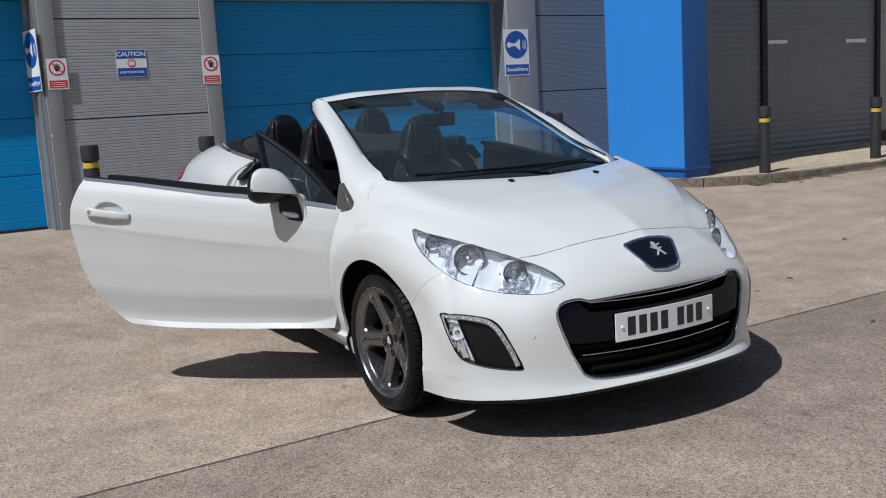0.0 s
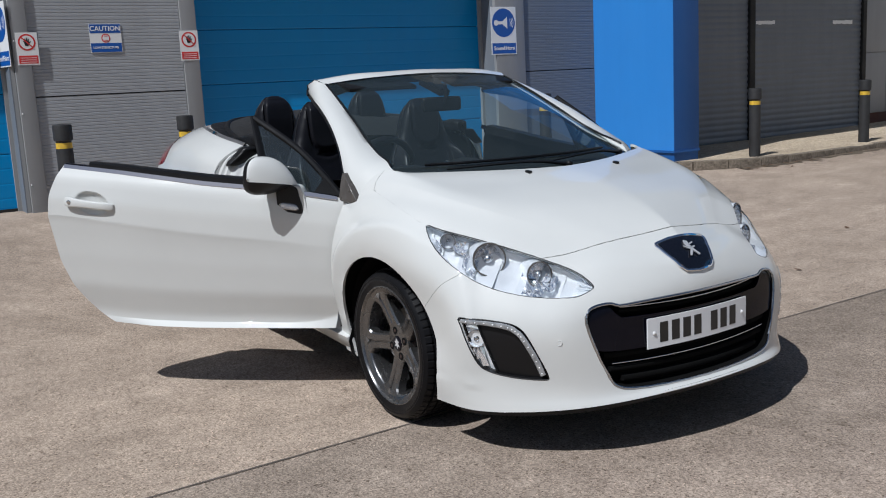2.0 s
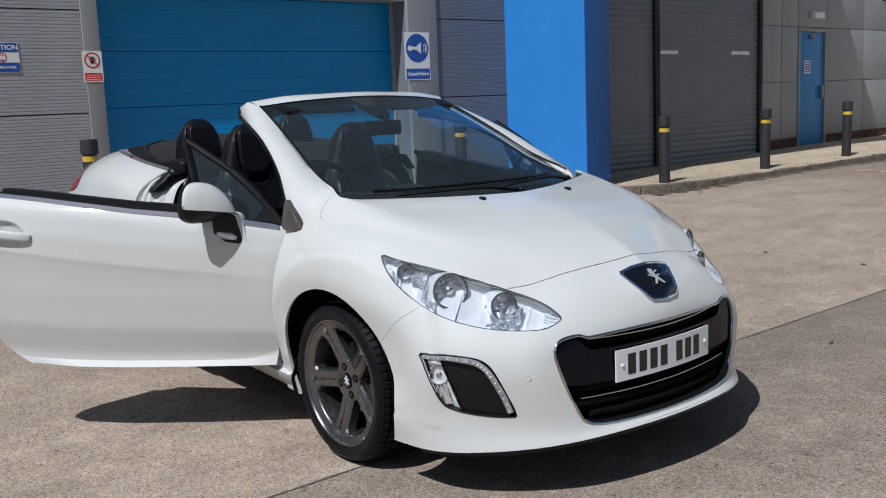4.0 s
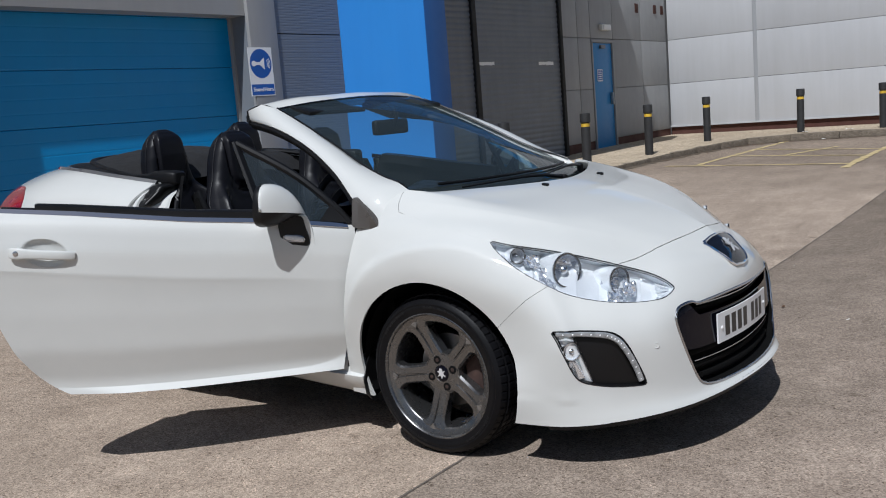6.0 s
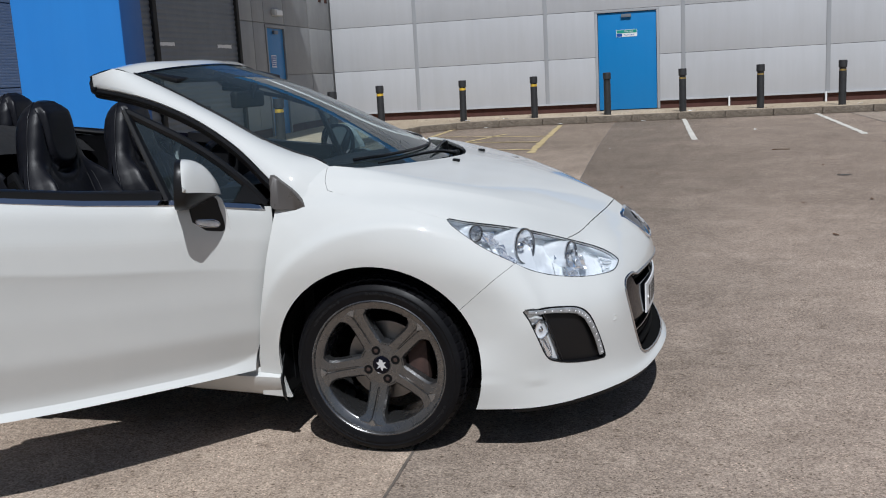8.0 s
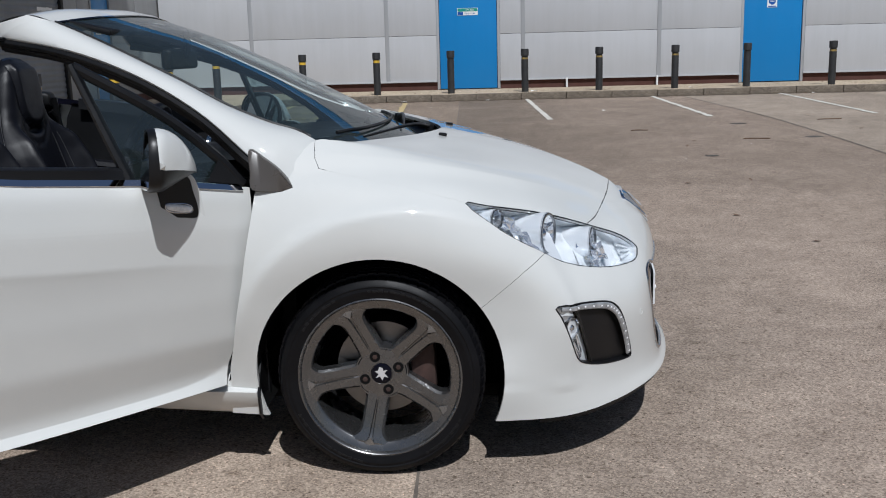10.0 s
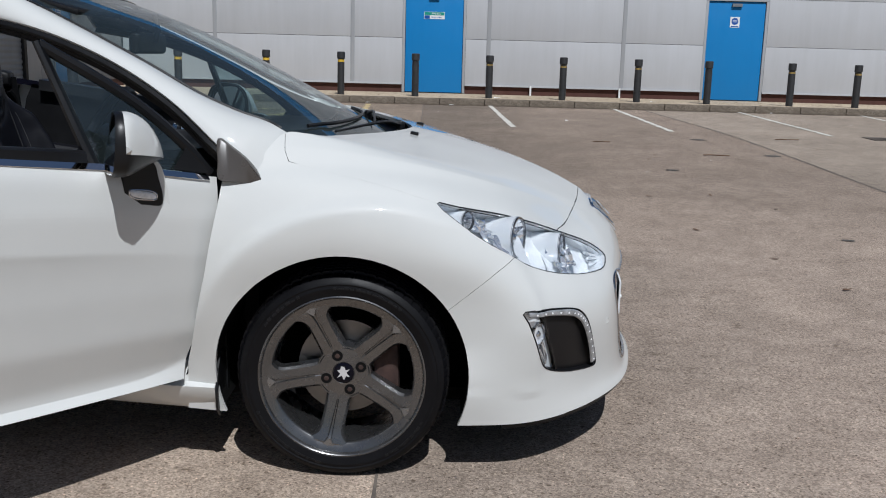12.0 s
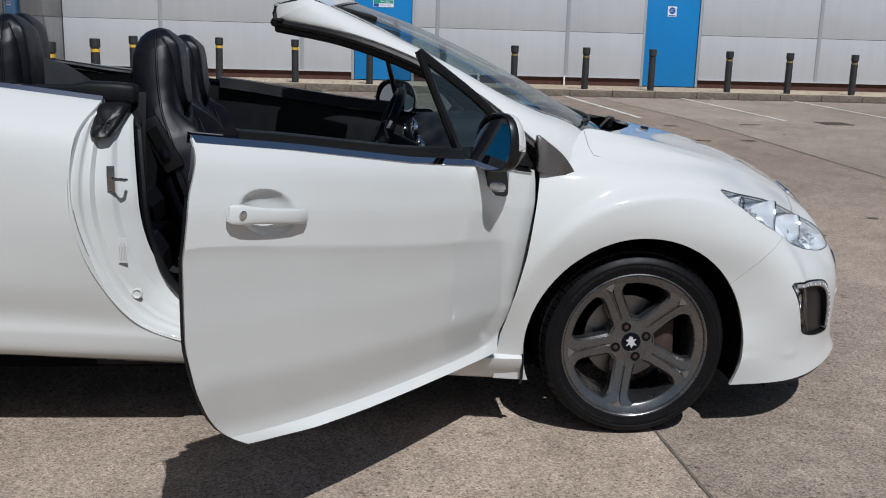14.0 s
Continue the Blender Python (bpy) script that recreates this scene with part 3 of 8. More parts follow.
def ring_sign(name, label, category, m, w, h, scheme):
    """Flat safety sign, in local xy, facing local +z."""
    s = group_of(name, label, category, m)
    bm = bmesh.new()
    add_prism(bm, [(-w / 2, -h / 2), (w / 2, -h / 2), (w / 2, h / 2), (-w / 2, h / 2)], 0.004, Matrix())
    part("plate", bm, M["sign_white"], s)

    def flat(nm, outline, z, key):
        bm2 = bmesh.new()
        add_prism(bm2, outline, 0.0012, Matrix.Translation((0, 0, z)))
        return part(nm, bm2, M[key], s)

    def rect(nm, x0, x1, y0, y1, z, key):
        return flat(nm, [(x0, y0), (x1, y0), (x1, y1), (x0, y1)], z, key)

    if scheme == "horn":
        r = w * 0.45
        cy = h / 2 - w * 0.5
        flat("blue_disc", circle(r, 40, 0, cy), 0.0042, "sign_blue")
        rect("blue_band", -w * 0.47, w * 0.47, -h / 2 + 0.012, -h / 2 + h * 0.24, 0.0042, "sign_blue")
        flat("horn_symbol", [(-r * 0.75, cy - r * 0.12), (-r * 0.1, cy - r * 0.10), (r * 0.32, cy - r * 0.42), (r * 0.32, cy + r * 0.42), (-r * 0.1, cy + r * 0.10), (-r * 0.75, cy + r * 0.12)], 0.0056, "sign_white")
        flat("horn_bulb", circle(r * 0.20, 16, -r * 0.66, cy), 0.0058, "sign_white")
        for k in range(3):
            rr = r * (0.45 + 0.12 * k)
            arc = [(r * 0.18 + rr * math.cos(a), cy + rr * math.sin(a)) for a in np.linspace(-0.55, 0.55, 9)]
            arc += [(r * 0.18 + (rr - r * 0.04) * math.cos(a), cy + (rr - r * 0.04) * math.sin(a)) for a in np.linspace(0.55, -0.55, 9)]
            flat("sound_wave", arc, 0.0056, "sign_white")
        for word, x in (("Sound", -0.19), ("Horn", 0.24)):
            text_part("lettering", word, h * 0.085, Matrix.Translation((x * w, -h / 2 + h * 0.13, 0.0062)), M["sign_white"], s, bold=0.0012)
    elif scheme == "stop":
        r = w * 0.40
        cy = h / 2 - w * 0.47
        ring = circle(r, 40, 0, cy)
        flat("red_disc", ring, 0.0042, "sign_red")
        flat("white_disc", circle(r * 0.80, 40, 0, cy), 0.0056, "sign_white")
        palm = [(-0.20, -0.45), (0.12, -0.45), (0.30, -0.15), (0.48, 0.10), (0.40, 0.16), (0.24, 0.0), (0.26, 0.42), (0.16, 0.44), (0.10, 0.12), (0.06, 0.55), (-0.05, 0.55), (-0.06, 0.12), (-0.16, 0.46), (-0.26, 0.42), (-0.20, 0.06), (-0.36, 0.22), (-0.42, 0.14), (-0.28, -0.18)]
        flat("palm_symbol", [(x * r, y * r + cy) for x, y in palm], 0.007, "sign_black")
        a = math.radians(-45)
        bar = [(-r * 0.9, -r * 0.07), (r * 0.9, -r * 0.07), (r * 0.9, r * 0.07), (-r * 0.9, r * 0.07)]
        flat("red_bar", [(x * math.cos(a) - y * math.sin(a), cy + x * math.sin(a) + y * math.cos(a)) for x, y in bar], 0.0082, "sign_red")
        rect("red_band", -w * 0.44, w * 0.44, -h / 2 + h * 0.04, -h / 2 + h * 0.29, 0.0042, "sign_red")
        for k in range(3):
            rect("text_bar", -w * 0.36, w * 0.36, -h / 2 + h * (0.078 + 0.066 * k), -h / 2 + h * (0.093 + 0.066 * k), 0.0056, "sign_white")
    elif scheme == "caution":
        rect("blue_band", -w * 0.485, w * 0.485, h * 0.18, h * 0.485, 0.0042, "sign_blue")
        rect("blue_band", -w * 0.485, w * 0.485, -h * 0.485, -h * 0.17, 0.0042, "sign_blue")
        text_part("lettering", "CAUTION", h * 0.17, Matrix.Translation((0, h * 0.33, 0.0062)), M["sign_white"], s, bold=0.0012)
        for word, x in (("LOW", -0.30), ("STRUCTURE", 0.11)):
            text_part("lettering", word, h * 0.080, Matrix.Translation((x * w, -h * 0.33, 0.0062)), M["sign_white"], s, bold=0.0008)
        flat("red_disc", circle(h * 0.155, 28), 0.0042, "sign_red")
        flat("white_disc", circle(h * 0.118, 28), 0.0056, "sign_white")
        for sx in (-1, 1):
            rect("red_mark", -h * 0.06, h * 0.06, sx * h * 0.075 - h * 0.012, sx * h * 0.075 + h * 0.012, 0.007, "sign_red")
    elif scheme == "exit":
        rect("green_band", -w * 0.48, w * 0.48, 0.004, h * 0.46, 0.0042, "sign_green")
        rect("green_band", -w * 0.48, -w * 0.22, -h * 0.46, -0.002, 0.0042, "sign_blue")
        text_part("lettering", "Fire", h * 0.27, Matrix.Translation((-w * 0.02, h * 0.24, 0.0062)), M["sign_white"], s)
        text_part("lettering", "exit", h * 0.27, Matrix.Translation((w * 0.22, h * 0.24, 0.0062)), M["sign_white"], s)
        for word, x in (("Keep", -0.02), ("clear", 0.26)):
            text_part("lettering", word, h * 0.25, Matrix.Translation((x * w, -h * 0.24, 0.0056)), M["sign_blue"], s)
    elif scheme == "mandatory":
        flat("blue_disc", circle(w * 0.36, 28, 0, h * 0.08), 0.0042, "sign_blue")
        for k in range(2):
            rect("text_bar", -w * 0.22, w * 0.22, h * (0.02 + 0.12 * k), h * (0.06 + 0.12 * k), 0.0056, "sign_white")
        rect("blue_band", -w * 0.4, w * 0.4, -h * 0.46, -h * 0.36, 0.0042, "sign_blue")
    elif scheme == "notice":
        rect("blue_band", -w * 0.44, w * 0.44, -h * 0.42, h * 0.42, 0.0042, "sign_blue")
        for k in range(4):
            rect("text_bar", -w * 0.34, w * 0.34, h * (-0.30 + 0.18 * k), h * (-0.24 + 0.18 * k), 0.0056, "sign_white")
    return s


FACE_X = Matrix(((0, 0, 1, 0), (1, 0, 0, 0), (0, 1, 0, 0), (0, 0, 0, 1)))       # local xy to a face looking to +x
FACE_MY = Matrix(((1, 0, 0, 0), (0, 0, -1, 0), (0, 1, 0, 0), (0, 0, 0, 1)))     # to a face looking to -y


def on_x(x, y, z):
    return Matrix.Translation((x, y, z)) @ FACE_X


def on_my(x, y, z):
    return Matrix.Translation((x, y, z)) @ FACE_MY


ring_sign("horn_sign", "blue and white sound horn sign on a grey pilaster", "sign", on_x(FX + 0.031, 4.895, 1.966), 0.40, 0.60, "horn")
ring_sign("horn_sign", "blue and white sound horn sign inside the door reveal", "sign", Matrix.Translation((FX - 0.150, -1.068, 2.02)) @ Matrix.Rotation(radians(10.0), 4, "Z") @ FACE_MY, 0.40, 0.62, "horn")
ring_sign("prohibition_sign", "white sign with red circle, black palm and red text band", "sign", on_x(FX + 0.031, -0.868, 1.874), 0.20, 0.31, "stop")
ring_sign("prohibition_sign", "white sign with red circle, black palm and red text band", "sign", on_x(FX + 0.031, 0.742, 1.87), 0.20, 0.31, "stop")
ring_sign("caution_sign", "blue and white caution low structure sign", "sign", on_x(FX + 0.003, -0.108, 1.963), 0.315, 0.285, "caution")

exit_door("door_1", "blue steel side door, closed, beside the shutter", FAR @ Matrix.Translation((FX - 0.02, (DY0 + DY1) / 2, DZ0)) @ Matrix.Rotation(-math.pi / 2, 4, "Z"), DY1 - DY0, DZ1 - DZ0)
ring_sign("door_notice", "small blue and white notice on the side door", "sign", FAR @ on_x(FX - 0.012, 14.37, 1.76), 0.26, 0.24, "notice")
box_part("pull_handle", (FX - 0.02, FX + 0.05, DY1 - 0.16, DY1 - 0.12, 1.15, 1.40), M["steel"], None, "", 0.006)["label"] = "small steel pull handle on the side door"
bpy.data.objects["pull_handle"]["category"] = "handle"
bpy.data.objects["pull_handle"].matrix_basis = FAR


def bulkhead_lamp():
    g = group_of("bulkhead_lamp", "small white bulkhead lamp above the side door", "lamp", FAR @ Matrix.Translation((FX, 14.63, 2.72)))
    box_part("housing", (0.0, 0.08, -0.22, 0.22, -0.06, 0.07), M["fitting"], g, bevel=0.015)
    box_part("diffuser", (0.081, 0.10, -0.18, 0.18, -0.045, 0.05), M["sign_white"], g, bevel=0.008)


bulkhead_lamp()
for y, z in ((16.5, 3.2), (17.62, 3.22), (18.08, 3.22)):
    vent = group_of("wall_vent", "small dark square vent in the wall", "vent", FAR @ Matrix.Translation((FX, y, z)), group="wall vents")
    box_part("frame", (0.0, 0.012, -0.085, 0.085, -0.10, 0.10), M["brick_dark"], vent, "", 0.004)
    for k in range(4):
        box_part("slat", (0.0125, 0.022, -0.07, 0.07, -0.075 + 0.042 * k, -0.055 + 0.042 * k), M["brick_dark"], vent)

# ---- back wall ----
WY = 18.4
wall_north = tagged(new("wall_north"), "pale grey clad warehouse wall with blue fire exits", "wall", kind="structure")
vj = [-7.25, -5.16, -2.07, 0.98, 3.99, 7.03, 10.03, 13.06, 16.09, 19.1, 22.1, 25.1, 29.0]
hj = [0.50, 1.50, 2.53, 3.56, 4.6, 5.63, 6.66, 7.7, 9.0]
BAND_TOP = 10.0      # unseen wall top; the blue band is added for the windscreen to reflect
EXITS = ((-0.245, 1.30), (6.46, 1.27))
EX_TOP = 2.47
gaps = [(c - w / 2 - 0.062, c + w / 2 + 0.062) for c, w in EXITS]
for a, b in zip(vj, vj[1:]):
    for c, d in zip(hj, hj[1:]):
        spans = [(a + 0.006, b - 0.006)]
        if c < 2.4:
            for g0, g1 in gaps:
                spans = [s for x0, x1 in spans for s in (((x0, min(x1, g0)), (max(x0, g1), x1)) if g0 < x1 and g1 > x0 else ((x0, x1),)) if s[1] - s[0] > 0.02]
        for x0, x1 in spans:
            box_part("cladding_panel", (x0, x1, WY, WY + 0.06, c + (0.004 if c > 0.6 else 0), d - 0.004), M["clad_white"], wall_north, bevel=0.005)
    if not any(g0 < b < g1 for g0, g1 in gaps):
        box_part("joint_cover", (b - 0.045, b + 0.045, WY - 0.012, WY - 0.001, 0.5, 9.0), M["clad_light"], wall_north, bevel=0.003)
x = -7.25
for g0, g1 in gaps + [(29.0, 29.0)]:
    box_part("drip_trim", (x, g0, WY - 0.035, WY - 0.001, 0.47, 0.505), M["clad_white"], wall_north)
    box_part("brick_plinth", (x, g0, WY + 0.03, WY + 0.12, 0.1, 0.47), M["brick_dark"], wall_north)
    x = g1
box_part("backing", (-7.6, 29.0, WY + 0.13, WY + 0.4, 0.0, 9.0), M["dark_gap"], wall_north)
for a, b in zip(vj, vj[1:]):
    box_part("fascia_panel", (a + 0.005, b - 0.005, WY - 0.05, WY + 0.4, 9.004, BAND_TOP), M["blue_exit"], wall_north, bevel=0.01)
for i, (c, w) in enumerate(EXITS):
    exit_door("door_%d" % (i + 2), "blue steel fire exit door, closed, in the pale wall", Matrix.Translation((c, WY + 0.04, 0.30)) @ Matrix.Rotation(math.pi, 4, "Z"), w, EX_TOP - 0.30, frame_mat="clad_light")
ring_sign("exit_sign", "green and white fire exit keep clear sign on a blue door", "sign", on_my(-0.25, WY + 0.039, 2.0), 0.46, 0.155, "exit")
ring_sign("mandatory_sign", "white square sign with a blue disc on a blue door", "sign", on_my(6.43, WY + 0.039, 2.02), 0.21, 0.23, "mandatory")
for xx in (1.95, 3.95):
    bm = bmesh.new()
    add_tube(bm, [(xx, WY - 0.05, 0.50), (xx, WY - 0.055, 0.40), (xx, WY - 0.06, pave_z(xx, WY) - 0.01)], 0.022, 10)
    tagged(part("drain_pipe", bm, M["sign_white"], smooth=True), "short white plastic pipe at the foot of the wall", "pipe")

# ---- bollards ----
def make_bollard(band=True, worn=False):
    b = group_of("bollard", ("black plastic bollard with a grimy yellow band on the pavement" if worn else "black plastic bollard with a yellow band on the pavement") if band else "black plastic bollard, its band dulled, on the pavement", "bollard", group="bollards round the yard")
    h, r = 0.875, 0.072
    bm = bmesh.new()
    add_lathe(bm, [(r, -0.02), (r, h - 0.225), (r * 0.985, h - 0.215), (r * 0.985, h - 0.21)], 20)
    part("post", bm, M["rubber_black"], b, smooth=True)
    bm = bmesh.new()
    add_lathe(bm, [(r * 0.96, h - 0.213), (r * 0.96, h - (0.175 if worn else 0.160))], 20)
    part("band", bm, M["yellow_dull" if worn else "yellow"] if band else M["rubber_black"], b, "yellow reflective band" if band else "", smooth=True)
    bm = bmesh.new()
    rc = r * 1.14
    add_lathe(bm, [(r * 0.90, h - 0.205), (r * 0.90, h - 0.150), (r * 0.97, h - 0.144), (rc, h - 0.138), (rc, h - 0.02), (rc * 0.97, h - 0.006), (rc * 0.85, h), (0.02, h + 0.002)], 20)
    part("cap", bm, M["rubber_black"], b, smooth=True)
    return b


proto, proto_dull, proto_worn = make_bollard(), make_bollard(False), make_bollard(True, True)
proto.matrix_basis = Matrix.Translation((-4.99, 7.48, pave_z(-4.99, 7.48)))
proto_dull.matrix_basis = Matrix.Translation((-0.572, 16.67, pave_z(-0.6, 16.67)))
proto_worn.matrix_basis = Matrix.Translation((13.2, 16.67, pave_z(13.2, 16.67)))
for x, y in ((-4.99, 9.81), (-4.99, 12.12), (-5.0, 14.9), (-3.65, 16.5), (-2.12, 16.67), (0.965, 16.67), (2.49, 16.67), (4.035, 16.67), (7.2, 16.67), (8.56, 16.67), (10.04, 16.67), (11.6, 16.67)):
    copy_thing(proto_worn if x > 0.5 else proto, Matrix.Translation((x, y, pave_z(x, y))) @ Matrix.Rotation(random.uniform(0, 6), 4, "Z") @ Matrix.Rotation(random.uniform(-0.012, 0.012), 4, "X"))
copy_thing(proto_dull, Matrix.Translation((5.488, 16.67, pave_z(5.5, 16.67))))
for x, y in ((-5.62, -0.88), (-6.25, 0.42), (-6.0, 4.84)):
    copy_thing(proto, Matrix.Translation((x, y, 1.155 - 0.877)))

# ---- dirt, stains, leaves and litter ----
def yard_dirt():
    kp = kerb_path()
    line = [p for p in kp if p.y > 7.0 and p.x < 14]
    off = []
    for i, p in enumerate(line):
        t = (line[min(i + 1, len(line) - 1)] - line[max(i - 1, 0)]).normalized()
        off.append((p.x + t.y * 0.10, p.y - t.x * 0.10))
    ground_strip("kerb_dirt", off, 0.16, M["dirt"], "dark dirt gathered along the foot of the kerb", "dirt", 0.004, 1.5)
    rnd = random.Random(5)
    for x, y, r in ((1.30, -1.55, 0.022), (1.85, -1.15, 0.02), (3.1, 3.2, 0.035), (2.6, 6.6, 0.05), (4.1, 8.0, 0.07), (3.6, 9.6, 0.07)):
        bm = bmesh.new()
        vs = []
        for j in range(16):
            a = 2 * math.pi * j / 16
            k = r * (1 + 0.35 * noise.noise(Vector((math.cos(a) * 1.5 + x, math.sin(a) * 1.5, y))))
            px, py = x + 1.5 * k * math.cos(a), y + k * math.sin(a)
            vs.append(bm.verts.new((px, py, ground_z(px, py) + 0.004)))
        bm.faces.new(vs)
        tagged(part("oil_spot", bm, M["oil"]), "small dark oil spot on the car park surface", "stain", group="oil spots", kind="structure")

    def scatter(name, count, place, size, mat, label, category):
        bm = bmesh.new()
        for _ in range(count):
            x, y, z = place()
            a, s = rnd.uniform(0, 6.28), size * rnd.uniform(0.5, 1.3)
            ca, sa = math.cos(a), math.sin(a)
            pts = [(-1.0, 0.0, 0.1), (-0.4, 0.42, 0.5), (0.3, 0.38, 0.4), (1.0, 0.0, 0.9), (0.2, -0.40, 0.5), (-0.5, -0.36, 0.3)]
            lift = rnd.uniform(0.1, 0.5)
            vs = [bm.verts.new((x + (u * ca - w * sa) * s, y + (u * sa + w * ca) * s, z + 0.004 + h * lift * s)) for u, w, h in pts]
            bm.faces.new((vs[0], vs[1], vs[2], vs[3]))
            bm.faces.new((vs[0], vs[3], vs[4], vs[5]))
        tagged(part(name, bm, mat), label, category, kind="stuff")

    def by_kerb():
        i = rnd.randrange(len(line) - 1)
        p = line[i].lerp(line[i + 1], rnd.random())
        t = (line[i + 1] - line[i]).normalized()
        o = abs(rnd.gauss(0, 0.22)) + 0.03
        x, y = p.x + t.y * o, p.y - t.x * o
        return x, y, ground_z(x, y)

    def on_pave():
        x = rnd.uniform(-5.5, 12)
        y = rnd.uniform(16.4, 18.2)
        return x, y, pave_z(x, y)

    def on_yard():
        x, y = rnd.uniform(-3.5, 9), rnd.uniform(1.5, 15.5)
        return x, y, ground_z(x, y)

    scatter("fallen_leaves", 230, by_kerb, 0.035, M["leaf"], "brown fallen leaves along the kerb", "leaves")
    scatter("fallen_leaves", 90, on_pave, 0.04, M["leaf"], "brown fallen leaves on the pavement", "leaves")
    scatter("fallen_leaves", 120, on_yard, 0.030, M["leaf"], "scattered brown leaves on the car park", "leaves")
    scatter("paper_scraps", 26, on_yard, 0.018, M["litter"], "tiny pale scraps of litter on the car park", "litter")
    for x, y, w in ((-3.5, 16.25, 0.16), (-2.7, 16.45, 0.13), (-1.5, 16.0, 0.12), (1.15, 16.62, 0.14), (-3.0, 15.75, 0.10), (2.1, 12.2, 0.06), (0.2, 15.85, 0.08), (4.35, 16.5, 0.11), (6.6, 15.9, 0.08), (-4.1, 15.9, 0.14)):
        z = pave_z(x, y) if y > 16.1 else ground_z(x, y)
        bm = bmesh.new()
        grid = [[bm.verts.new((w * (i / 4 - 0.5) + 0.01 * rnd.uniform(-1, 1), w * 0.6 * (j / 3 - 0.5) + 0.01 * rnd.uniform(-1, 1), 0.012 + 0.02 * rnd.random())) for i in range(5)] for j in range(4)]
        for j in range(3):
            for i in range(4):
                bm.faces.new((grid[j][i], grid[j][i + 1], grid[j + 1][i + 1], grid[j + 1][i]))
        bmesh.ops.solidify(bm, geom=list(bm.faces), thickness=0.002)
        ob = part("crumpled_paper", bm, M["litter"], smooth=True)
        ob.matrix_basis = Matrix.Translation((x, y, z)) @ Matrix.Rotation(rnd.uniform(0, 6), 4, "Z")
        tagged(ob, "crumpled pale scrap of paper by the kerb", "litter", group="paper litter")
    # twigs
    for x, y, ln in ((3.4, 7.9, 0.30), (4.9, 9.9, 0.35), (2.2, 9.0, 0.22)):
        a = rnd.uniform(-0.4, 0.4)
        bm = bmesh.new()
        add_tube(bm, [(x + ln * (t - 0.5) * math.cos(a), y + ln * (t - 0.5) * math.sin(a) + 0.03 * math.sin(5 * t), ground_z(x, y) + 0.008) for t in np.linspace(0, 1, 6)], 0.006, 5)
        tagged(part("twig", bm, M["leaf"], smooth=True), "thin dry brown twig on the tarmac", "twig")


yard_dirt()


def drain_grate(x, y):
    g = group_of("drain_grate", "dark iron drain grate set in the car park", "drain", Matrix.Translation((x, y, ground_z(x, y))), kind="structure")
    w = 0.22
    box_part("pit", (-w, w, -w, w, -0.004, 0.003), M["dark_gap"], g)
    for a in ((-w, w, -w, -w + 0.03), (-w, w, w - 0.03, w), (-w, -w + 0.03, -w + 0.031, w - 0.031), (w - 0.03, w, -w + 0.031, w - 0.031)):
        box_part("frame_bar", (*a, 0.0035, 0.009), M["joint"], g)
    for i in range(9):
        xx = -w + 0.052 + i * 0.042
        box_part("grate_bar", (xx - 0.010, xx + 0.010, -w + 0.032, w - 0.032, 0.0035, 0.008), M["joint"], g)


drain_grate(6.45, 10.4)

# ---- car materials ----
def car_paint():
    m, n, l, b = node_mat("pearl_white_paint")
    pos = n.new("ShaderNodeTexCoord").outputs["Object"]
    l.new(noise_ramp(n, l, pos, 2.0, 0.3, 0.7, (0.585, 0.590, 0.570), (0.615, 0.620, 0.600)), b.inputs["Base Color"])
    b.inputs["Roughness"].default_value = 0.5
    b.inputs["Specular IOR Level"].default_value = 0.15
    b.inputs["Coat Weight"].default_value = 1.0
    b.inputs["Coat Roughness"].default_value = 0.045
    g = n.new("ShaderNodeTexNoise")
    g.inputs["Scale"].default_value, g.inputs["Detail"].default_value = 55.0, 2.0
    l.new(pos, g.inputs["Vector"])
    bump(n, l, b, g.outputs["Fac"], 0.012, 0.002)
    return m


def clear_glass(name, tint, rough=0.0, ior=1.45, sky_haze=0.0):
    m, n, l, b = node_mat(name)
    n.remove(b)
    out = n["Material Output"]
    tr = n.new("ShaderNodeBsdfTransparent")
    tr.inputs["Color"].default_value = (*tint, 1)
    gl = n.new("ShaderNodeBsdfGlossy")
    gl.inputs["Roughness"].default_value = rough
    # gloss rises towards grazing angles, alike on both faces of the pane
    f0 = ((ior - 1) / (ior + 1)) ** 2
    lw = n.new("ShaderNodeLayerWeight")
    lw.inputs["Blend"].default_value = 0.5
    pw = n.new("ShaderNodeMath")
    pw.operation = "POWER"
    pw.inputs[1].default_value = 5.0
    l.new(lw.outputs["Facing"], pw.inputs[0])
    fr = n.new("ShaderNodeMath")
    fr.operation = "MULTIPLY_ADD"
    fr.inputs[1].default_value, fr.inputs[2].default_value = 1 - f0, f0
    l.new(pw.outputs["Value"], fr.inputs[0])
    mx = n.new("ShaderNodeMixShader")
    l.new(fr.outputs["Value"], mx.inputs["Fac"])
    l.new(tr.outputs["BSDF"], mx.inputs[1])
    l.new(gl.outputs["BSDF"], mx.inputs[2])
    top = mx
    if sky_haze:
        # a thin blue-green diffuse film, standing in for sky haze reflected in the pane
        film = n.new("ShaderNodeBsdfDiffuse")
        film.inputs["Color"].default_value = (0.36, 0.48, 0.50, 1)
        top = n.new("ShaderNodeMixShader")
        top.inputs["Fac"].default_value = sky_haze
        l.new(mx.outputs["Shader"], top.inputs[1])
        l.new(film.outputs["BSDF"], top.inputs[2])
    l.new(top.outputs["Shader"], out.inputs["Surface"])
    return m


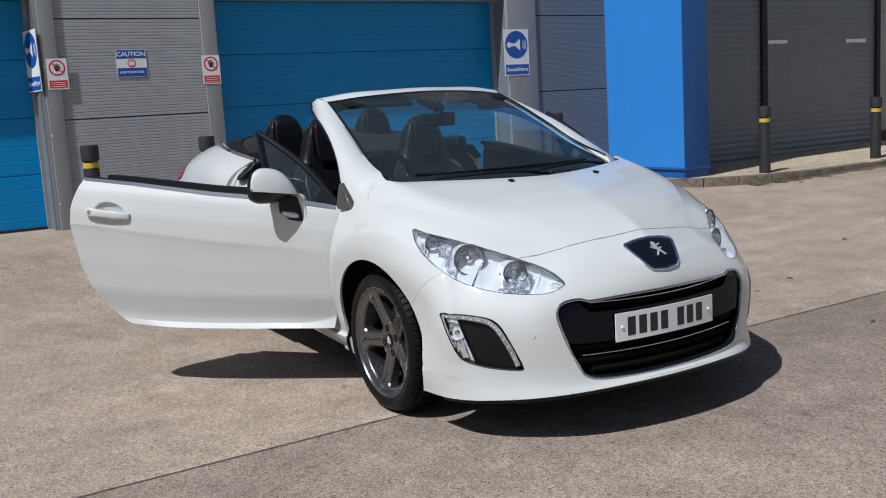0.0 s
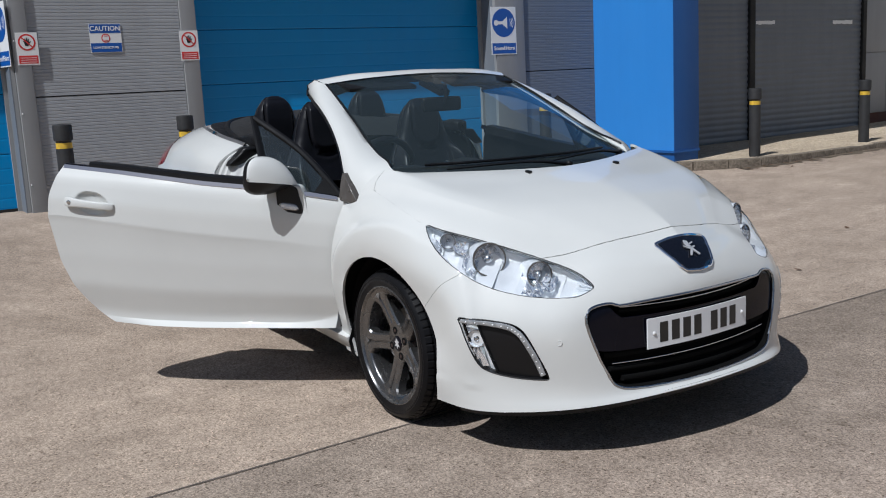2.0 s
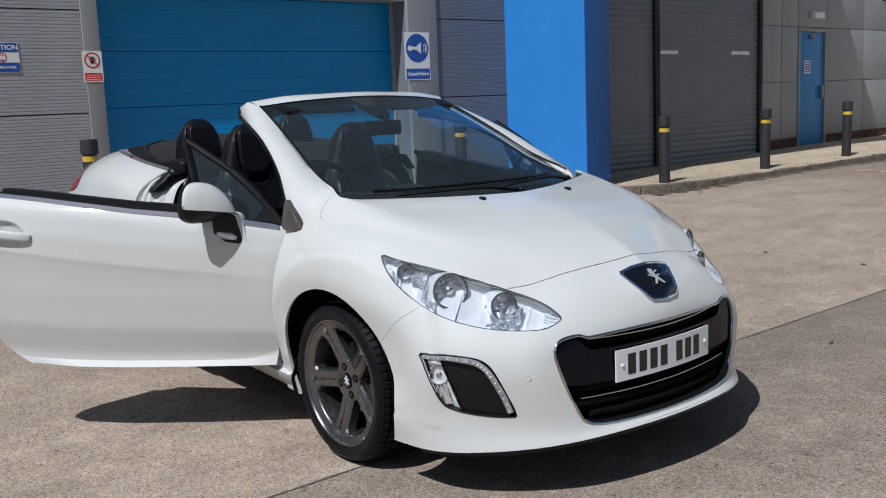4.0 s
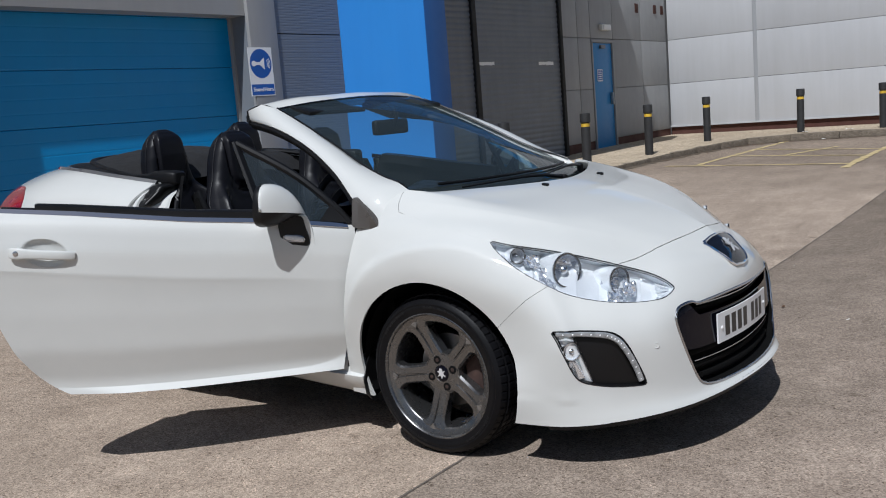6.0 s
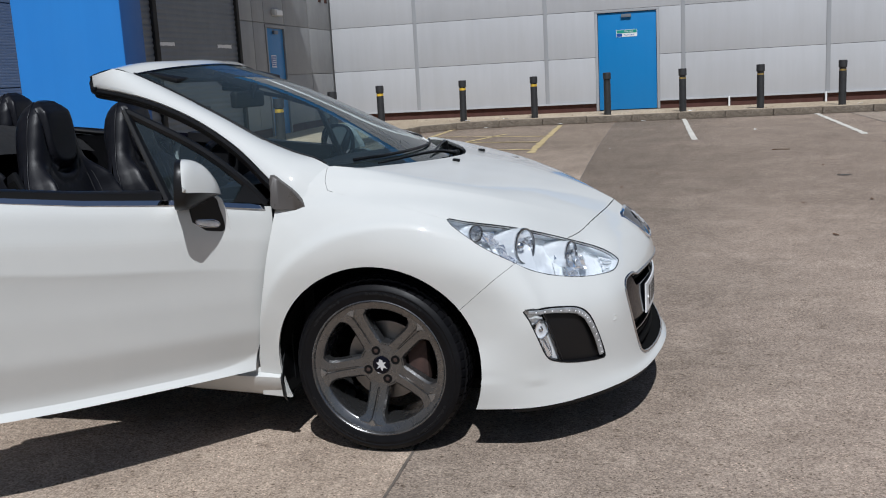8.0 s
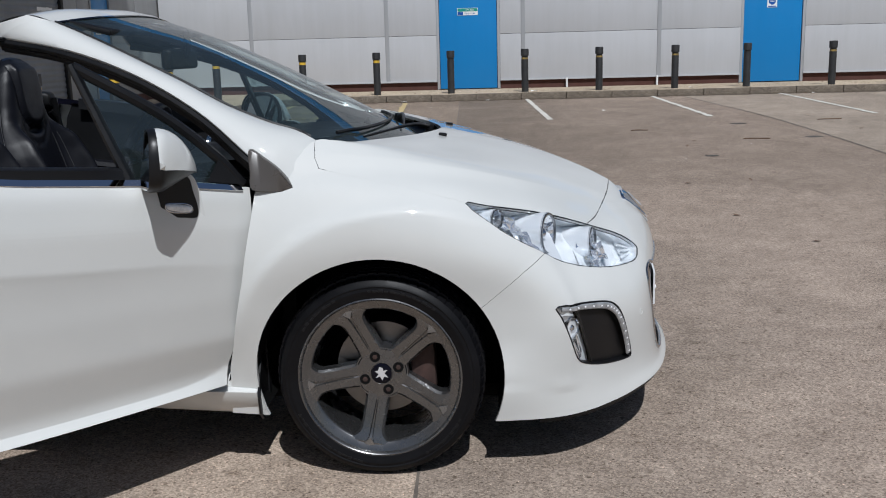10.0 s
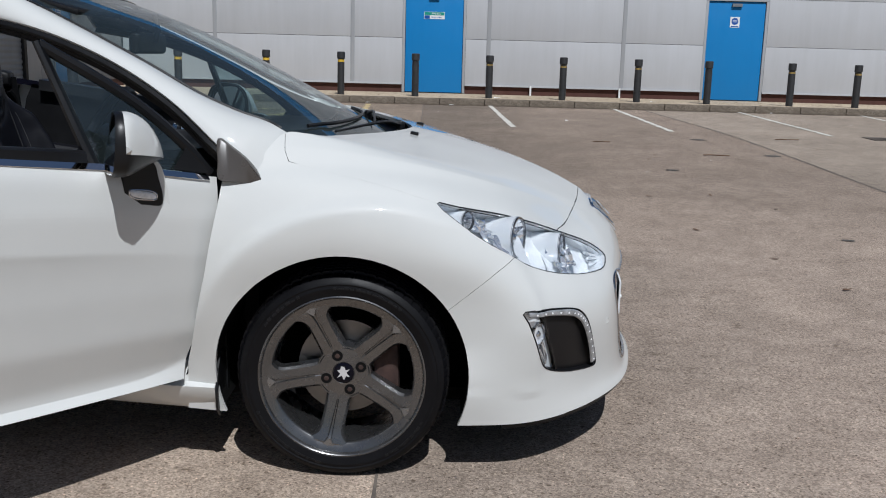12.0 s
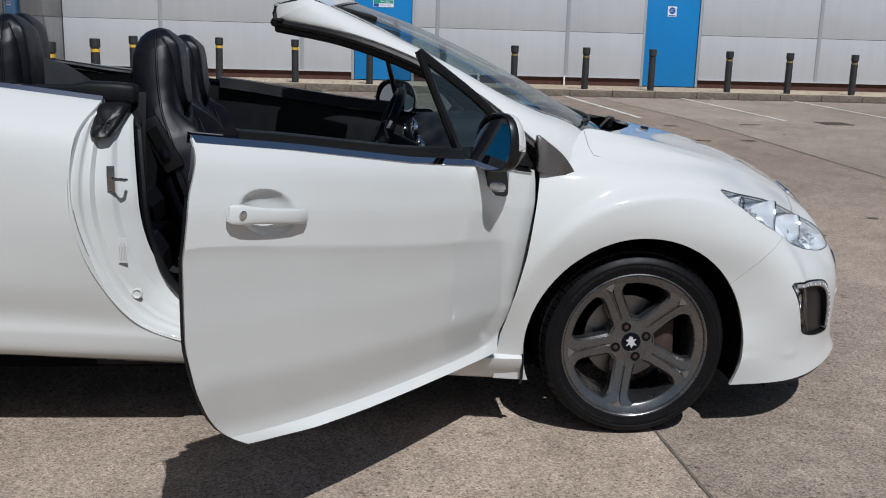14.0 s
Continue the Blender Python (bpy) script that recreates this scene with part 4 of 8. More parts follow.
M["paint"] = car_paint()
M["black_gloss"] = painted("gloss_black", (0.004, 0.004, 0.008), 0.10, coat=0.0, vary=0.1, spec=0.18)
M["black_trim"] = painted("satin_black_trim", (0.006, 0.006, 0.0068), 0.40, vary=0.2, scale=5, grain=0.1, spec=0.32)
M["sail"] = painted("satin_dark_panel", (0.080, 0.072, 0.066), 0.28, vary=0.1, scale=6, spec=0.5)
M["liner"] = painted("wheel_liner", (0.006, 0.006, 0.006), 0.95, vary=0.2, spec=0.1)
M["inner_dark"] = painted("inner_dark", (0.004, 0.004, 0.004), 0.95, spec=0.1)
M["chrome"] = painted("chrome", (0.90, 0.91, 0.93), 0.05, metal=1.0, vary=0.03)
M["satin_chrome"] = painted("satin_chrome", (0.62, 0.63, 0.65), 0.22, metal=1.0, vary=0.05)
M["grille_chrome"] = painted("grille_chrome", (0.46, 0.47, 0.49), 0.20, metal=1.0, vary=0.05)
M["dark_chrome"] = painted("dark_satin_chrome", (0.26, 0.265, 0.275), 0.25, metal=1.0, vary=0.05)
M["reflector"] = painted("lamp_reflector", (0.90, 0.93, 0.96), 0.10, metal=0.40, vary=0.05, scale=30)
# small moulded facets on the reflectors
_n, _l = M["reflector"].node_tree.nodes, M["reflector"].node_tree.links
_v = _n.new("ShaderNodeTexVoronoi")
_v.inputs["Scale"].default_value = 30.0
_l.new(_n.new("ShaderNodeTexCoord").outputs["Object"], _v.inputs["Vector"])
bump(_n, _l, _n["Principled BSDF"], _v.outputs["Distance"], 0.16, 0.010)
M["bowl"] = painted("faceted_bowl", (0.88, 0.90, 0.93), 0.08, metal=0.85, vary=0.03)
M["lens"] = clear_glass("lamp_lens", (0.97, 0.98, 0.99))
M["glass"] = clear_glass("tinted_windscreen", (0.74, 0.84, 0.84), ior=1.75, sky_haze=0.035)
M["quarter_glass"] = clear_glass("tinted_side_glass", (0.52, 0.64, 0.66), ior=1.9, sky_haze=0.03)
M["mirror"] = painted("mirror_glass", (0.80, 0.82, 0.85), 0.01, metal=1.0, vary=0.0)
M["tyre"] = painted("tyre_rubber", (0.0045, 0.0045, 0.0055), 0.46, vary=0.3, scale=8, grain=0.2, spec=0.17)
M["tyre_mark"] = painted("rubbed_tyre_mark", (0.010, 0.010, 0.011), 0.42, vary=0.3, scale=20, spec=0.25)
M["alloy"] = painted("gunmetal_alloy", (0.175, 0.174, 0.175), 0.27, metal=0.9, vary=0.08, scale=8)
# paler copy of the alloy, painting the glint on the spoke tips
M["alloy_glint"] = painted("machined_alloy", (0.27, 0.27, 0.272), 0.28, metal=0.85, vary=0.08, scale=8)
M["disc"] = painted("brake_disc", (0.20, 0.195, 0.19), 0.35, metal=0.9, vary=0.2, scale=12)
M["caliper"] = painted("rusty_caliper", (0.045, 0.024, 0.019), 0.75, vary=0.4, scale=25)
M["leather"] = painted("black_leather", (0.0050, 0.0052, 0.0078), 0.42, vary=0.25, scale=9, grain=0.18, grain_scale=420, spec=0.26)
M["cloth"] = painted("black_folded_cloth", (0.010, 0.010, 0.011), 0.85, vary=0.3, scale=12, grain=0.4)
M["dash"] = painted("dash_plastic", (0.006, 0.0062, 0.0072), 0.5, vary=0.15, scale=8, grain=0.25, spec=0.25)
M["stitch"] = painted("pale_stitching", (0.05, 0.05, 0.052), 0.7)
M["tail_red"] = painted("red_tail_lens", (0.32, 0.004, 0.012), 0.12, coat=0.8, vary=0.1)
M["plate"] = painted("number_plate", (0.72, 0.73, 0.74), 0.35, vary=0.03)
M["emblem"] = painted("emblem_silver", (0.72, 0.73, 0.75), 0.25, metal=0.45, vary=0.05)
M["badge_black"] = painted("badge_black", (0.006, 0.007, 0.012), 0.08, coat=0.5)
M["led"] = painted("led_lens", (0.78, 0.79, 0.80), 0.12, vary=0.15, scale=80, coat=0.5)
M["strip"] = painted("clear_strip_lens", (0.34, 0.35, 0.36), 0.12, metal=0.3, vary=0.35, scale=60, coat=0.5)
M["jamb_label"] = painted("jamb_sticker", (0.60, 0.60, 0.59), 0.5)

# ---- the car: front to +x, its right side to -y, front axle over x = 0 ----
car = group_of("convertible_car", "white two-door convertible car, roof down, driver's door open", "car")


def surface(rows, nu, nv, mirror_u=True, mirror_v=True):
    """A smooth grid through key curves; the far ends may continue into their mirror image across y = 0."""
    flip = np.array([1.0, -1.0, 1.0])
    G = np.array(rows, float)
    R, C = G.shape[:2]

    def ext(A, mirror):
        first = 2 * A[:1] - A[1:2]
        last = A[-2:-1] * flip if mirror else 2 * A[-1:] - A[-2:-1]
        return np.concatenate([first, A, last])

    def interp(A, n, mirror):
        E = ext(A, mirror)
        out = []
        for i in range(len(A) - 1):
            for j in range(n):
                out.append(catmull(E[i], E[i + 1], E[i + 2], E[i + 3], j / n))
        out.append(A[-1])
        return np.array(out)

    A = interp(G, nv, mirror_v)
    B = interp(A.transpose(1, 0, 2), nu, mirror_u)
    return B.transpose(1, 0, 2)


def grid_bm(P, mirrored=True, bm=None, flip=False):
    bm = bm or bmesh.new()
    for sgn in ((1, -1) if mirrored else (1,)):
        V = [[bm.verts.new((p[0], p[1] * sgn, p[2])) for p in row] for row in P]
        for a, b in zip(V, V[1:]):
            for i in range(len(a) - 1):
                q = (a[i], a[i + 1], b[i + 1], b[i])
                bm.faces.new(q if (sgn == 1) != flip else q[::-1])
    if mirrored:
        bmesh.ops.remove_doubles(bm, verts=bm.verts, dist=1e-5)
    bad = [f for f in bm.faces if f.calc_area() < 1e-9]
    if bad:
        bmesh.ops.delete(bm, geom=bad, context="FACES")
    bm.normal_update()
    return bm


def seg_dist(p, a, b):
    ab = b - a
    t = max(0.0, min(1.0, (p - a).dot(ab) / max(1e-12, ab.dot(ab))))
    return (p - (a + ab * t)).length


class Cutter:
    """Cuts a shell along seams seen along a direction, then splits it into regions."""

    def __init__(self, bm):
        self.bm, self.seams, self.holes = bm, [], []

    def cut(self, line, d, closed=False, facing=0.0):
        bm = self.bm
        d = Vector(d).normalized()
        a = d.orthogonal().normalized()
        b = d.cross(a)
        flat = lambda p: Vector((p.dot(a), p.dot(b)))
        pts = [Vector(p) for p in line]
        segs = list(zip(pts, pts[1:] + pts[:1])) if closed else list(zip(pts, pts[1:]))
        for p, q in segs:
            fp, fq = flat(p), flat(q)
            reach = 0.035
            mid, half = (fp + fq) / 2, (fp - fq).length / 2 + reach
            faces = []
            for f in bm.faces:
                if f.normal.dot(d) <= facing:
                    continue
                c = flat(f.calc_center_median())
                if (c - mid).length < half and seg_dist(c, fp, fq) < reach:
                    faces.append(f)
            if not faces:
                continue
            geom = list({*faces, *(e for f in faces for e in f.edges), *(v for f in faces for v in f.verts)})
            no = (q - p).cross(d).normalized()
            bmesh.ops.bisect_plane(bm, geom=geom, dist=1e-6, plane_co=p, plane_no=no)
            self.seams.append((fp, fq, a, b, d))
        bm.normal_update()
        if closed:
            self.holes.append(([flat(p) for p in pts], flat, d, facing))

    def inside(self, i):
        """Faces within a closed outline."""
        poly, flat, d, facing = self.holes[i]
        out = []
        for f in self.bm.faces:
            if f.normal.dot(d) <= facing - 0.1:
                continue
            c = flat(f.calc_center_median())
            hit = False
            for p, q in zip(poly, poly[1:] + poly[:1]):
                if (p.y > c.y) != (q.y > c.y) and c.x < (q.x - p.x) * (c.y - p.y) / (q.y - p.y) + p.x:
                    hit = not hit
            if hit:
                out.append(f)
        return out

    def regions(self, taken=()):
        bm = self.bm
        bm.edges.ensure_lookup_table()
        bm.faces.ensure_lookup_table()
        stop = set()
        for fp, fq, a, b, d in self.seams:
            lo = Vector((min(fp.x, fq.x) - 2e-4, min(fp.y, fq.y) - 2e-4))
            hi = Vector((max(fp.x, fq.x) + 2e-4, max(fp.y, fq.y) + 2e-4))
            for e in bm.edges:
                u, w = e.verts[0].co, e.verts[1].co
                x0, y0, x1, y1 = u.dot(a), u.dot(b), w.dot(a), w.dot(b)
                if min(x0, x1) < lo.x or max(x0, x1) > hi.x or min(y0, y1) < lo.y or max(y0, y1) > hi.y:
                    continue
                if any(f.normal.dot(d) <= -0.05 for f in e.link_faces):
                    continue
                if seg_dist(Vector((x0, y0)), fp, fq) < 2e-4 and seg_dist(Vector((x1, y1)), fp, fq) < 2e-4:
                    stop.add(e.index)
        label = {f.index: -1 for f in taken}
        regs = []
        for f in bm.faces:
            if f.index in label:
                continue
            k = len(regs)
            regs.append([])
            stack = [f]
            label[f.index] = k
            while stack:
                g = stack.pop()
                regs[k].append(g)
                for e in g.edges:
                    if e.index in stop:
                        continue
                    for h in e.link_faces:
                        if h.index not in label:
                            label[h.index] = k
                            stack.append(h)
        return regs


def faces_bm(faces, move=None):
    """A new bmesh that holds copies of some faces."""
    bm = bmesh.new()
    seen = {}
    for f in faces:
        vs = []
        for v in f.verts:
            if v not in seen:
                seen[v] = bm.verts.new(move(v) if move else v.co)
            vs.append(seen[v])
        try:
            bm.faces.new(vs)
        except ValueError:
            pass
    bm.normal_update()
    return bm


def shut_gap(p):
    """Width of half a shut line: tight along the bonnet's flank, wider elsewhere."""
    if -0.14 < p.x < 0.33 and p.z > 0.79 and 0.70 < abs(p.y):
        return 0.0001
    if p.x < -0.14:
        return 0.0008
    if abs(p.y) > 0.72 and p.z < 0.70:
        return 0.0007
    return 0.0020


def panel_edges(bm, gap=shut_gap, fold=0.012):
    """Draws a panel's rim in a little and folds it inwards, so that shut lines are real gaps."""
    rim = [e for e in bm.edges if len(e.link_faces) == 1]
    verts = {v for e in rim for v in e.verts}
    push = {}
    for v in verts:
        d = Vector()
        for e in v.link_edges:
            if len(e.link_faces) == 1:
                f = e.link_faces[0]
                t = (e.verts[1].co - e.verts[0].co).normalized()
                s = f.normal.cross(t)
                if s.dot(f.calc_center_median() - v.co) < 0:
                    s = -s
                d += s
        push[v] = (d.normalized() * gap(v.co) if d.length > 1e-6 else Vector(), v.normal.copy())
    for v, (d, n) in push.items():
        v.co += d
    r = bmesh.ops.extrude_edge_only(bm, edges=rim)
    new_v = {v for v in r["geom"] if isinstance(v, bmesh.types.BMVert)}
    for v in new_v:
        src = min(push, key=lambda w: (w.co - v.co).length_squared) if len(push) < 40 else None
        n = None
        for e in v.link_edges:
            o = e.other_vert(v)
            if o in push and (o.co - v.co).length < 1e-7:
                n = push[o][1]
        if n is None and src is not None:
            n = push[src][1]
        if v.co.z > 0.94 and v.co.x < 0.14:
            n = Vector((0, 0, 1))
        if n is not None:
            v.co -= n * fold
    return bm


# key curves of the front body, from the lower edge up to the bonnet's centreline;
# each runs from the door forward round the nose to the middle of the car
F_KEYS = [
    [(-0.46, -0.79, 0.19), (-0.25, -0.80, 0.18), (0.0, -0.81, 0.175), (0.2, -0.812, 0.172), (0.37, -0.815, 0.170), (0.575, -0.783, 0.178), (0.766, -0.630, 0.190), (0.903, -0.40, 0.208), (0.960, 0, 0.218)],
    [(-0.45, -0.815, 0.33), (-0.25, -0.83, 0.32), (0.0, -0.84, 0.31), (0.2, -0.842, 0.30), (0.37, -0.832, 0.285), (0.57, -0.785, 0.28), (0.752, -0.625, 0.275), (0.878, -0.41, 0.265), (0.925, 0, 0.265)],
    [(-0.43, -0.862, 0.52), (-0.25, -0.875, 0.53), (0.0, -0.882, 0.54), (0.2, -0.868, 0.53), (0.37, -0.838, 0.51), (0.55, -0.80, 0.49), (0.728, -0.668, 0.47), (0.848, -0.465, 0.455), (0.905, 0, 0.44)],
    [(-0.41, -0.865, 0.68), (-0.24, -0.883, 0.70), (0.0, -0.886, 0.71), (0.2, -0.868, 0.695), (0.36, -0.832, 0.67), (0.51, -0.768, 0.635), (0.70, -0.630, 0.585), (0.838, -0.425, 0.565), (0.915, 0, 0.565)],
    [(-0.38, -0.822, 0.845), (-0.2, -0.822, 0.865), (0.04, -0.815, 0.855), (0.22, -0.79, 0.832), (0.37, -0.735, 0.79), (0.50, -0.662, 0.752), (0.675, -0.50, 0.685), (0.80, -0.33, 0.665), (0.888, 0, 0.645)],
    [(-0.25, -0.775, 0.932), (-0.06, -0.745, 0.928), (0.12, -0.715, 0.908), (0.265, -0.67, 0.883), (0.395, -0.60, 0.848), (0.505, -0.52, 0.812), (0.645, -0.40, 0.750), (0.765, -0.26, 0.712), (0.848, 0, 0.693)],
    [(-0.180, -0.694, 1.004), (-0.02, -0.675, 0.978), (0.13, -0.645, 0.946), (0.275, -0.600, 0.911), (0.395, -0.538, 0.875), (0.505, -0.456, 0.836), (0.632, -0.345, 0.784), (0.745, -0.22, 0.738), (0.83, 0, 0.716)],
    [(-0.066, -0.608, 0.991), (0.04, -0.565, 0.975), (0.16, -0.50, 0.947), (0.28, -0.45, 0.922), (0.395, -0.40, 0.893), (0.50, -0.35, 0.862), (0.615, -0.28, 0.812), (0.725, -0.18, 0.762), (0.805, 0, 0.737)],
    [(0.150, 0, 0.976), (0.216, 0, 0.964), (0.29, 0, 0.948), (0.38, 0, 0.926), (0.46, 0, 0.902), (0.54, 0, 0.876), (0.62, 0, 0.845), (0.69, 0, 0.813), (0.76, 0, 0.775)],
]
PF = surface(F_KEYS, 12, 11)


def flare(P):
    """The arch's flare: a soft crease round the wheel, leaning in below it."""
    for row in P:
        for p in row:
            dx, dz = p[0], p[2] - 0.312
            r, a = math.hypot(dx, dz), math.degrees(math.atan2(dz, dx))
            if r > 0.75 or not -5 < a < 175 or p[1] > -0.6:
                continue
            rc = float(np.interp(a, [0, 20, 38, 60, 90, 120, 150, 180], [0.56, 0.60, 0.60, 0.54, 0.495, 0.47, 0.44, 0.42]))
            k = float(np.interp(a, [0, 15, 95, 140, 175], [0.2, 1.0, 1.0, 0.45, 0.0])) * float(np.interp(abs(p[1]), [0.66, 0.76], [0, 1]))
            if r < rc:
                f = 1 - 2.1 * min(1.0, (rc - r) / (rc - 0.36))
            else:
                f = math.exp(-((r - rc) / 0.022) ** 2)
            p[1] -= 0.021 * k * f
    return P


PF = flare(PF)
# the bonnet's sheet is drawn smooth between its edges
for _ in range(30):
    Q_ = PF.copy()
    Q_[:, -1] = PF[:, -1]
    inner = PF[62:-1, 1:-1]
    Q_[62:-1, 1:-1] = 0.5 * inner + 0.125 * (PF[61:-2, 1:-1] + PF[63:, 1:-1] + PF[62:-1, :-2] + PF[62:-1, 2:])
    PF = Q_
front = Cutter(grid_bm(PF))


def both(pts):
    return [pts, [(x, -y, z) for x, y, z in pts]]


def mdir(d, k):
    return (d[0], d[1] if k == 0 else -d[1], d[2])


# outlines on the right side (y < 0)
LAMP_DIR = (0.62, -0.66, 0.42)
LAMP = [tuple(p) for p in spline([(0.262, -0.778, 0.822), (0.33, -0.745, 0.808), (0.46, -0.655, 0.768), (0.60, -0.545, 0.718), (0.715, -0.455, 0.668), (0.79, -0.425, 0.622), (0.803, -0.448, 0.604), (0.775, -0.510, 0.583), (0.69, -0.62, 0.590), (0.59, -0.715, 0.621), (0.48, -0.775, 0.672), (0.36, -0.80, 0.745)], 3, closed=True)]
FOG_DIR = (0.66, -0.75, 0.0)
FOG = [tuple(p) for p in spline([(0.516, -0.812, 0.522), (0.60, -0.768, 0.519), (0.672, -0.712, 0.509), (0.705, -0.685, 0.490), (0.722, -0.662, 0.455), (0.742, -0.632, 0.385), (0.757, -0.607, 0.318), (0.746, -0.618, 0.304), (0.67, -0.70, 0.313), (0.603, -0.755, 0.332), (0.575, -0.778, 0.358), (0.550, -0.796, 0.42), (0.524, -0.809, 0.49)], 3, closed=True)]
GRILLE_DIR = (1.0, 0.0, 0.12)
GRILLE_R = [(0.92, 0.0, 0.556), (0.92, -0.16, 0.556), (0.91, -0.30, 0.553), (0.90, -0.365, 0.552), (0.893, -0.392, 0.562), (0.875, -0.43, 0.561), (0.855, -0.466, 0.552), (0.845, -0.486, 0.534), (0.845, -0.495, 0.50), (0.86, -0.475, 0.42), (0.885, -0.425, 0.30), (0.89, -0.398, 0.266), (0.905, -0.34, 0.250), (0.92, -0.2, 0.241), (0.925, 0.0, 0.238)]
GRILLE = [tuple(p) for p in spline(GRILLE_R + [(x, -y, z) for x, y, z in GRILLE_R[-2:0:-1]], 2, closed=True)]
FOG_SPLIT = [(0.578, -0.79, 0.535), (0.610, -0.77, 0.42), (0.648, -0.737, 0.29)]
ARCH_C, ARCH_R = (0.0, 0.312), 0.368
ARCH = [(ARCH_C[0] + ARCH_R * math.cos(a), -0.85, ARCH_C[1] + ARCH_R * math.sin(a)) for a in np.linspace(-0.55, math.pi + 0.55, 46)]
BUMPER_SEAM = [(0.30, -0.86, 0.520), (0.37, -0.835, 0.580), (0.43, -0.81, 0.630), (0.49, -0.78, 0.672)]
BONNET_FRONT_R = [(0.618, -0.555, 0.70), (0.640, -0.505, 0.708), (0.665, -0.45, 0.716), (0.68, -0.41, 0.729), (0.695, -0.36, 0.742), (0.72, -0.26, 0.757), (0.745, -0.13, 0.768), (0.76, 0.0, 0.772)]
BONNET_SIDE = [(0.29, -0.775, 0.815), (0.20, -0.79, 0.845), (0.10, -0.79, 0.875), (0.0, -0.78, 0.896), (-0.10, -0.765, 0.911), (-0.161, -0.752, 0.920), (-0.175, -0.735, 0.95), (-0.18, -0.715, 1.0), (-0.18, -0.70, 1.03)]
DOOR_SHUT = [(-0.335, -0.83, 0.93), (-0.339, -0.83, 0.885), (-0.350, -0.85, 0.80), (-0.381, -0.86, 0.62), (-0.428, -0.85, 0.42), (-0.464, -0.82, 0.29), (-0.47, -0.82, 0.12)]
for k in (0, 1):
    mir = lambda L: [(x, y if k == 0 else -y, z) for x, y, z in L]
    front.cut(mir(ARCH), mdir((0, -1, 0), k), facing=0.1)
    front.cut(mir(LAMP), mdir(LAMP_DIR, k), True, 0.05)
    front.cut(mir(FOG), mdir(FOG_DIR, k), True, 0.2)
    front.cut(mir(FOG_SPLIT), mdir(FOG_DIR, k), facing=0.2)
    front.cut(mir(BUMPER_SEAM), mdir((0, -1, 0), k), facing=0.2)
    front.cut(mir(BONNET_FRONT_R), (0.3, 0, 1), facing=0.2)
    front.cut(mir(BONNET_SIDE), mdir((0, -0.75, 0.66), k), facing=0.2)
    front.cut(mir(DOOR_SHUT), mdir((0, -1, 0), k), facing=0.1)
front.cut(GRILLE, GRILLE_DIR, True, 0.25)


def pick(regs, seed):
    s = Vector(seed)
    best = min(range(len(regs)), key=lambda i: min((f.calc_center_median() - s).length for f in regs[i]))
    return best


front.bm.faces.index_update()
KEEP = {}
for i, name in enumerate(("lamp_r", "fog_r", "lamp_l", "fog_l", "grille")):
    KEEP[name] = front.inside(i)
f_regs = front.regions([f for v in KEEP.values() for f in v])
for name, seed in (("bonnet", (0.45, 0, 0.9)), ("bumper", (0.88, 0, 0.66)), ("wing_r", (0.0, -0.86, 0.78)), ("wing_l", (0.0, 0.86, 0.78))):
    KEEP[name] = f_regs[pick(f_regs, seed)]

part("bonnet", panel_edges(faces_bm(KEEP["bonnet"])), M["paint"], car, smooth=True, angle=40)
bumper = part("front_bumper", panel_edges(faces_bm(KEEP["bumper"])), M["paint"], car, smooth=True, angle=40)
part("front_wing", panel_edges(faces_bm(KEEP["wing_r"])), M["paint"], car, smooth=True, angle=40)
part("front_wing", panel_edges(faces_bm(KEEP["wing_l"])), M["paint"], car, smooth=True, angle=40)
# dark structure behind the shut lines
behind = [f for n in ("bonnet", "bumper", "wing_r", "wing_l") for f in KEEP[n] if not (f.calc_center_median().x < 0.0 and f.calc_center_median().z > 0.94 and abs(f.calc_center_median().y) < 0.73)]
part("inner_structure", faces_bm(behind, lambda v: v.co - v.normal * 0.013), M["inner_dark"], car)


def rim_loop(pts, d, bvh, lift=0.0):
    """Points of an outline laid on a surface, seen along d."""
    d = Vector(d).normalized()
    out = []
    for p in pts:
        hit, nrm, _, _ = bvh.ray_cast(Vector(p) + d * 0.4, -d, 1.2)
        if hit is None:
            hit, nrm, _, _ = bvh.find_nearest(Vector(p))
        if nrm.dot(d) < 0:
            nrm = -nrm
        out.append(hit + nrm * lift)
    return out


from mathutils.bvhtree import BVHTree
front_bvh = BVHTree.FromBMesh(front.bm)


def recess(name, faces, d, depth, material, parent, label="", shrink=1.0):
    """A bowl: the region pushed in along -d, with walls up to its rim."""
    d = Vector(d).normalized()
    bm = faces_bm(faces)
    r = bmesh.ops.extrude_face_region(bm, geom=list(bm.faces))
    nv = [v for v in r["geom"] if isinstance(v, bmesh.types.BMVert)]
    moved = set(nv)
    c = sum((v.co for v in nv), Vector()) / len(nv)
    old = [f for f in bm.faces if not any(v in moved for v in f.verts)]
    bmesh.ops.delete(bm, geom=old, context="FACES")
    for v in nv:
        v.co = c + (v.co - c) * shrink - d * depth
    return part(name, bm, material, parent, label, smooth=True, angle=40)


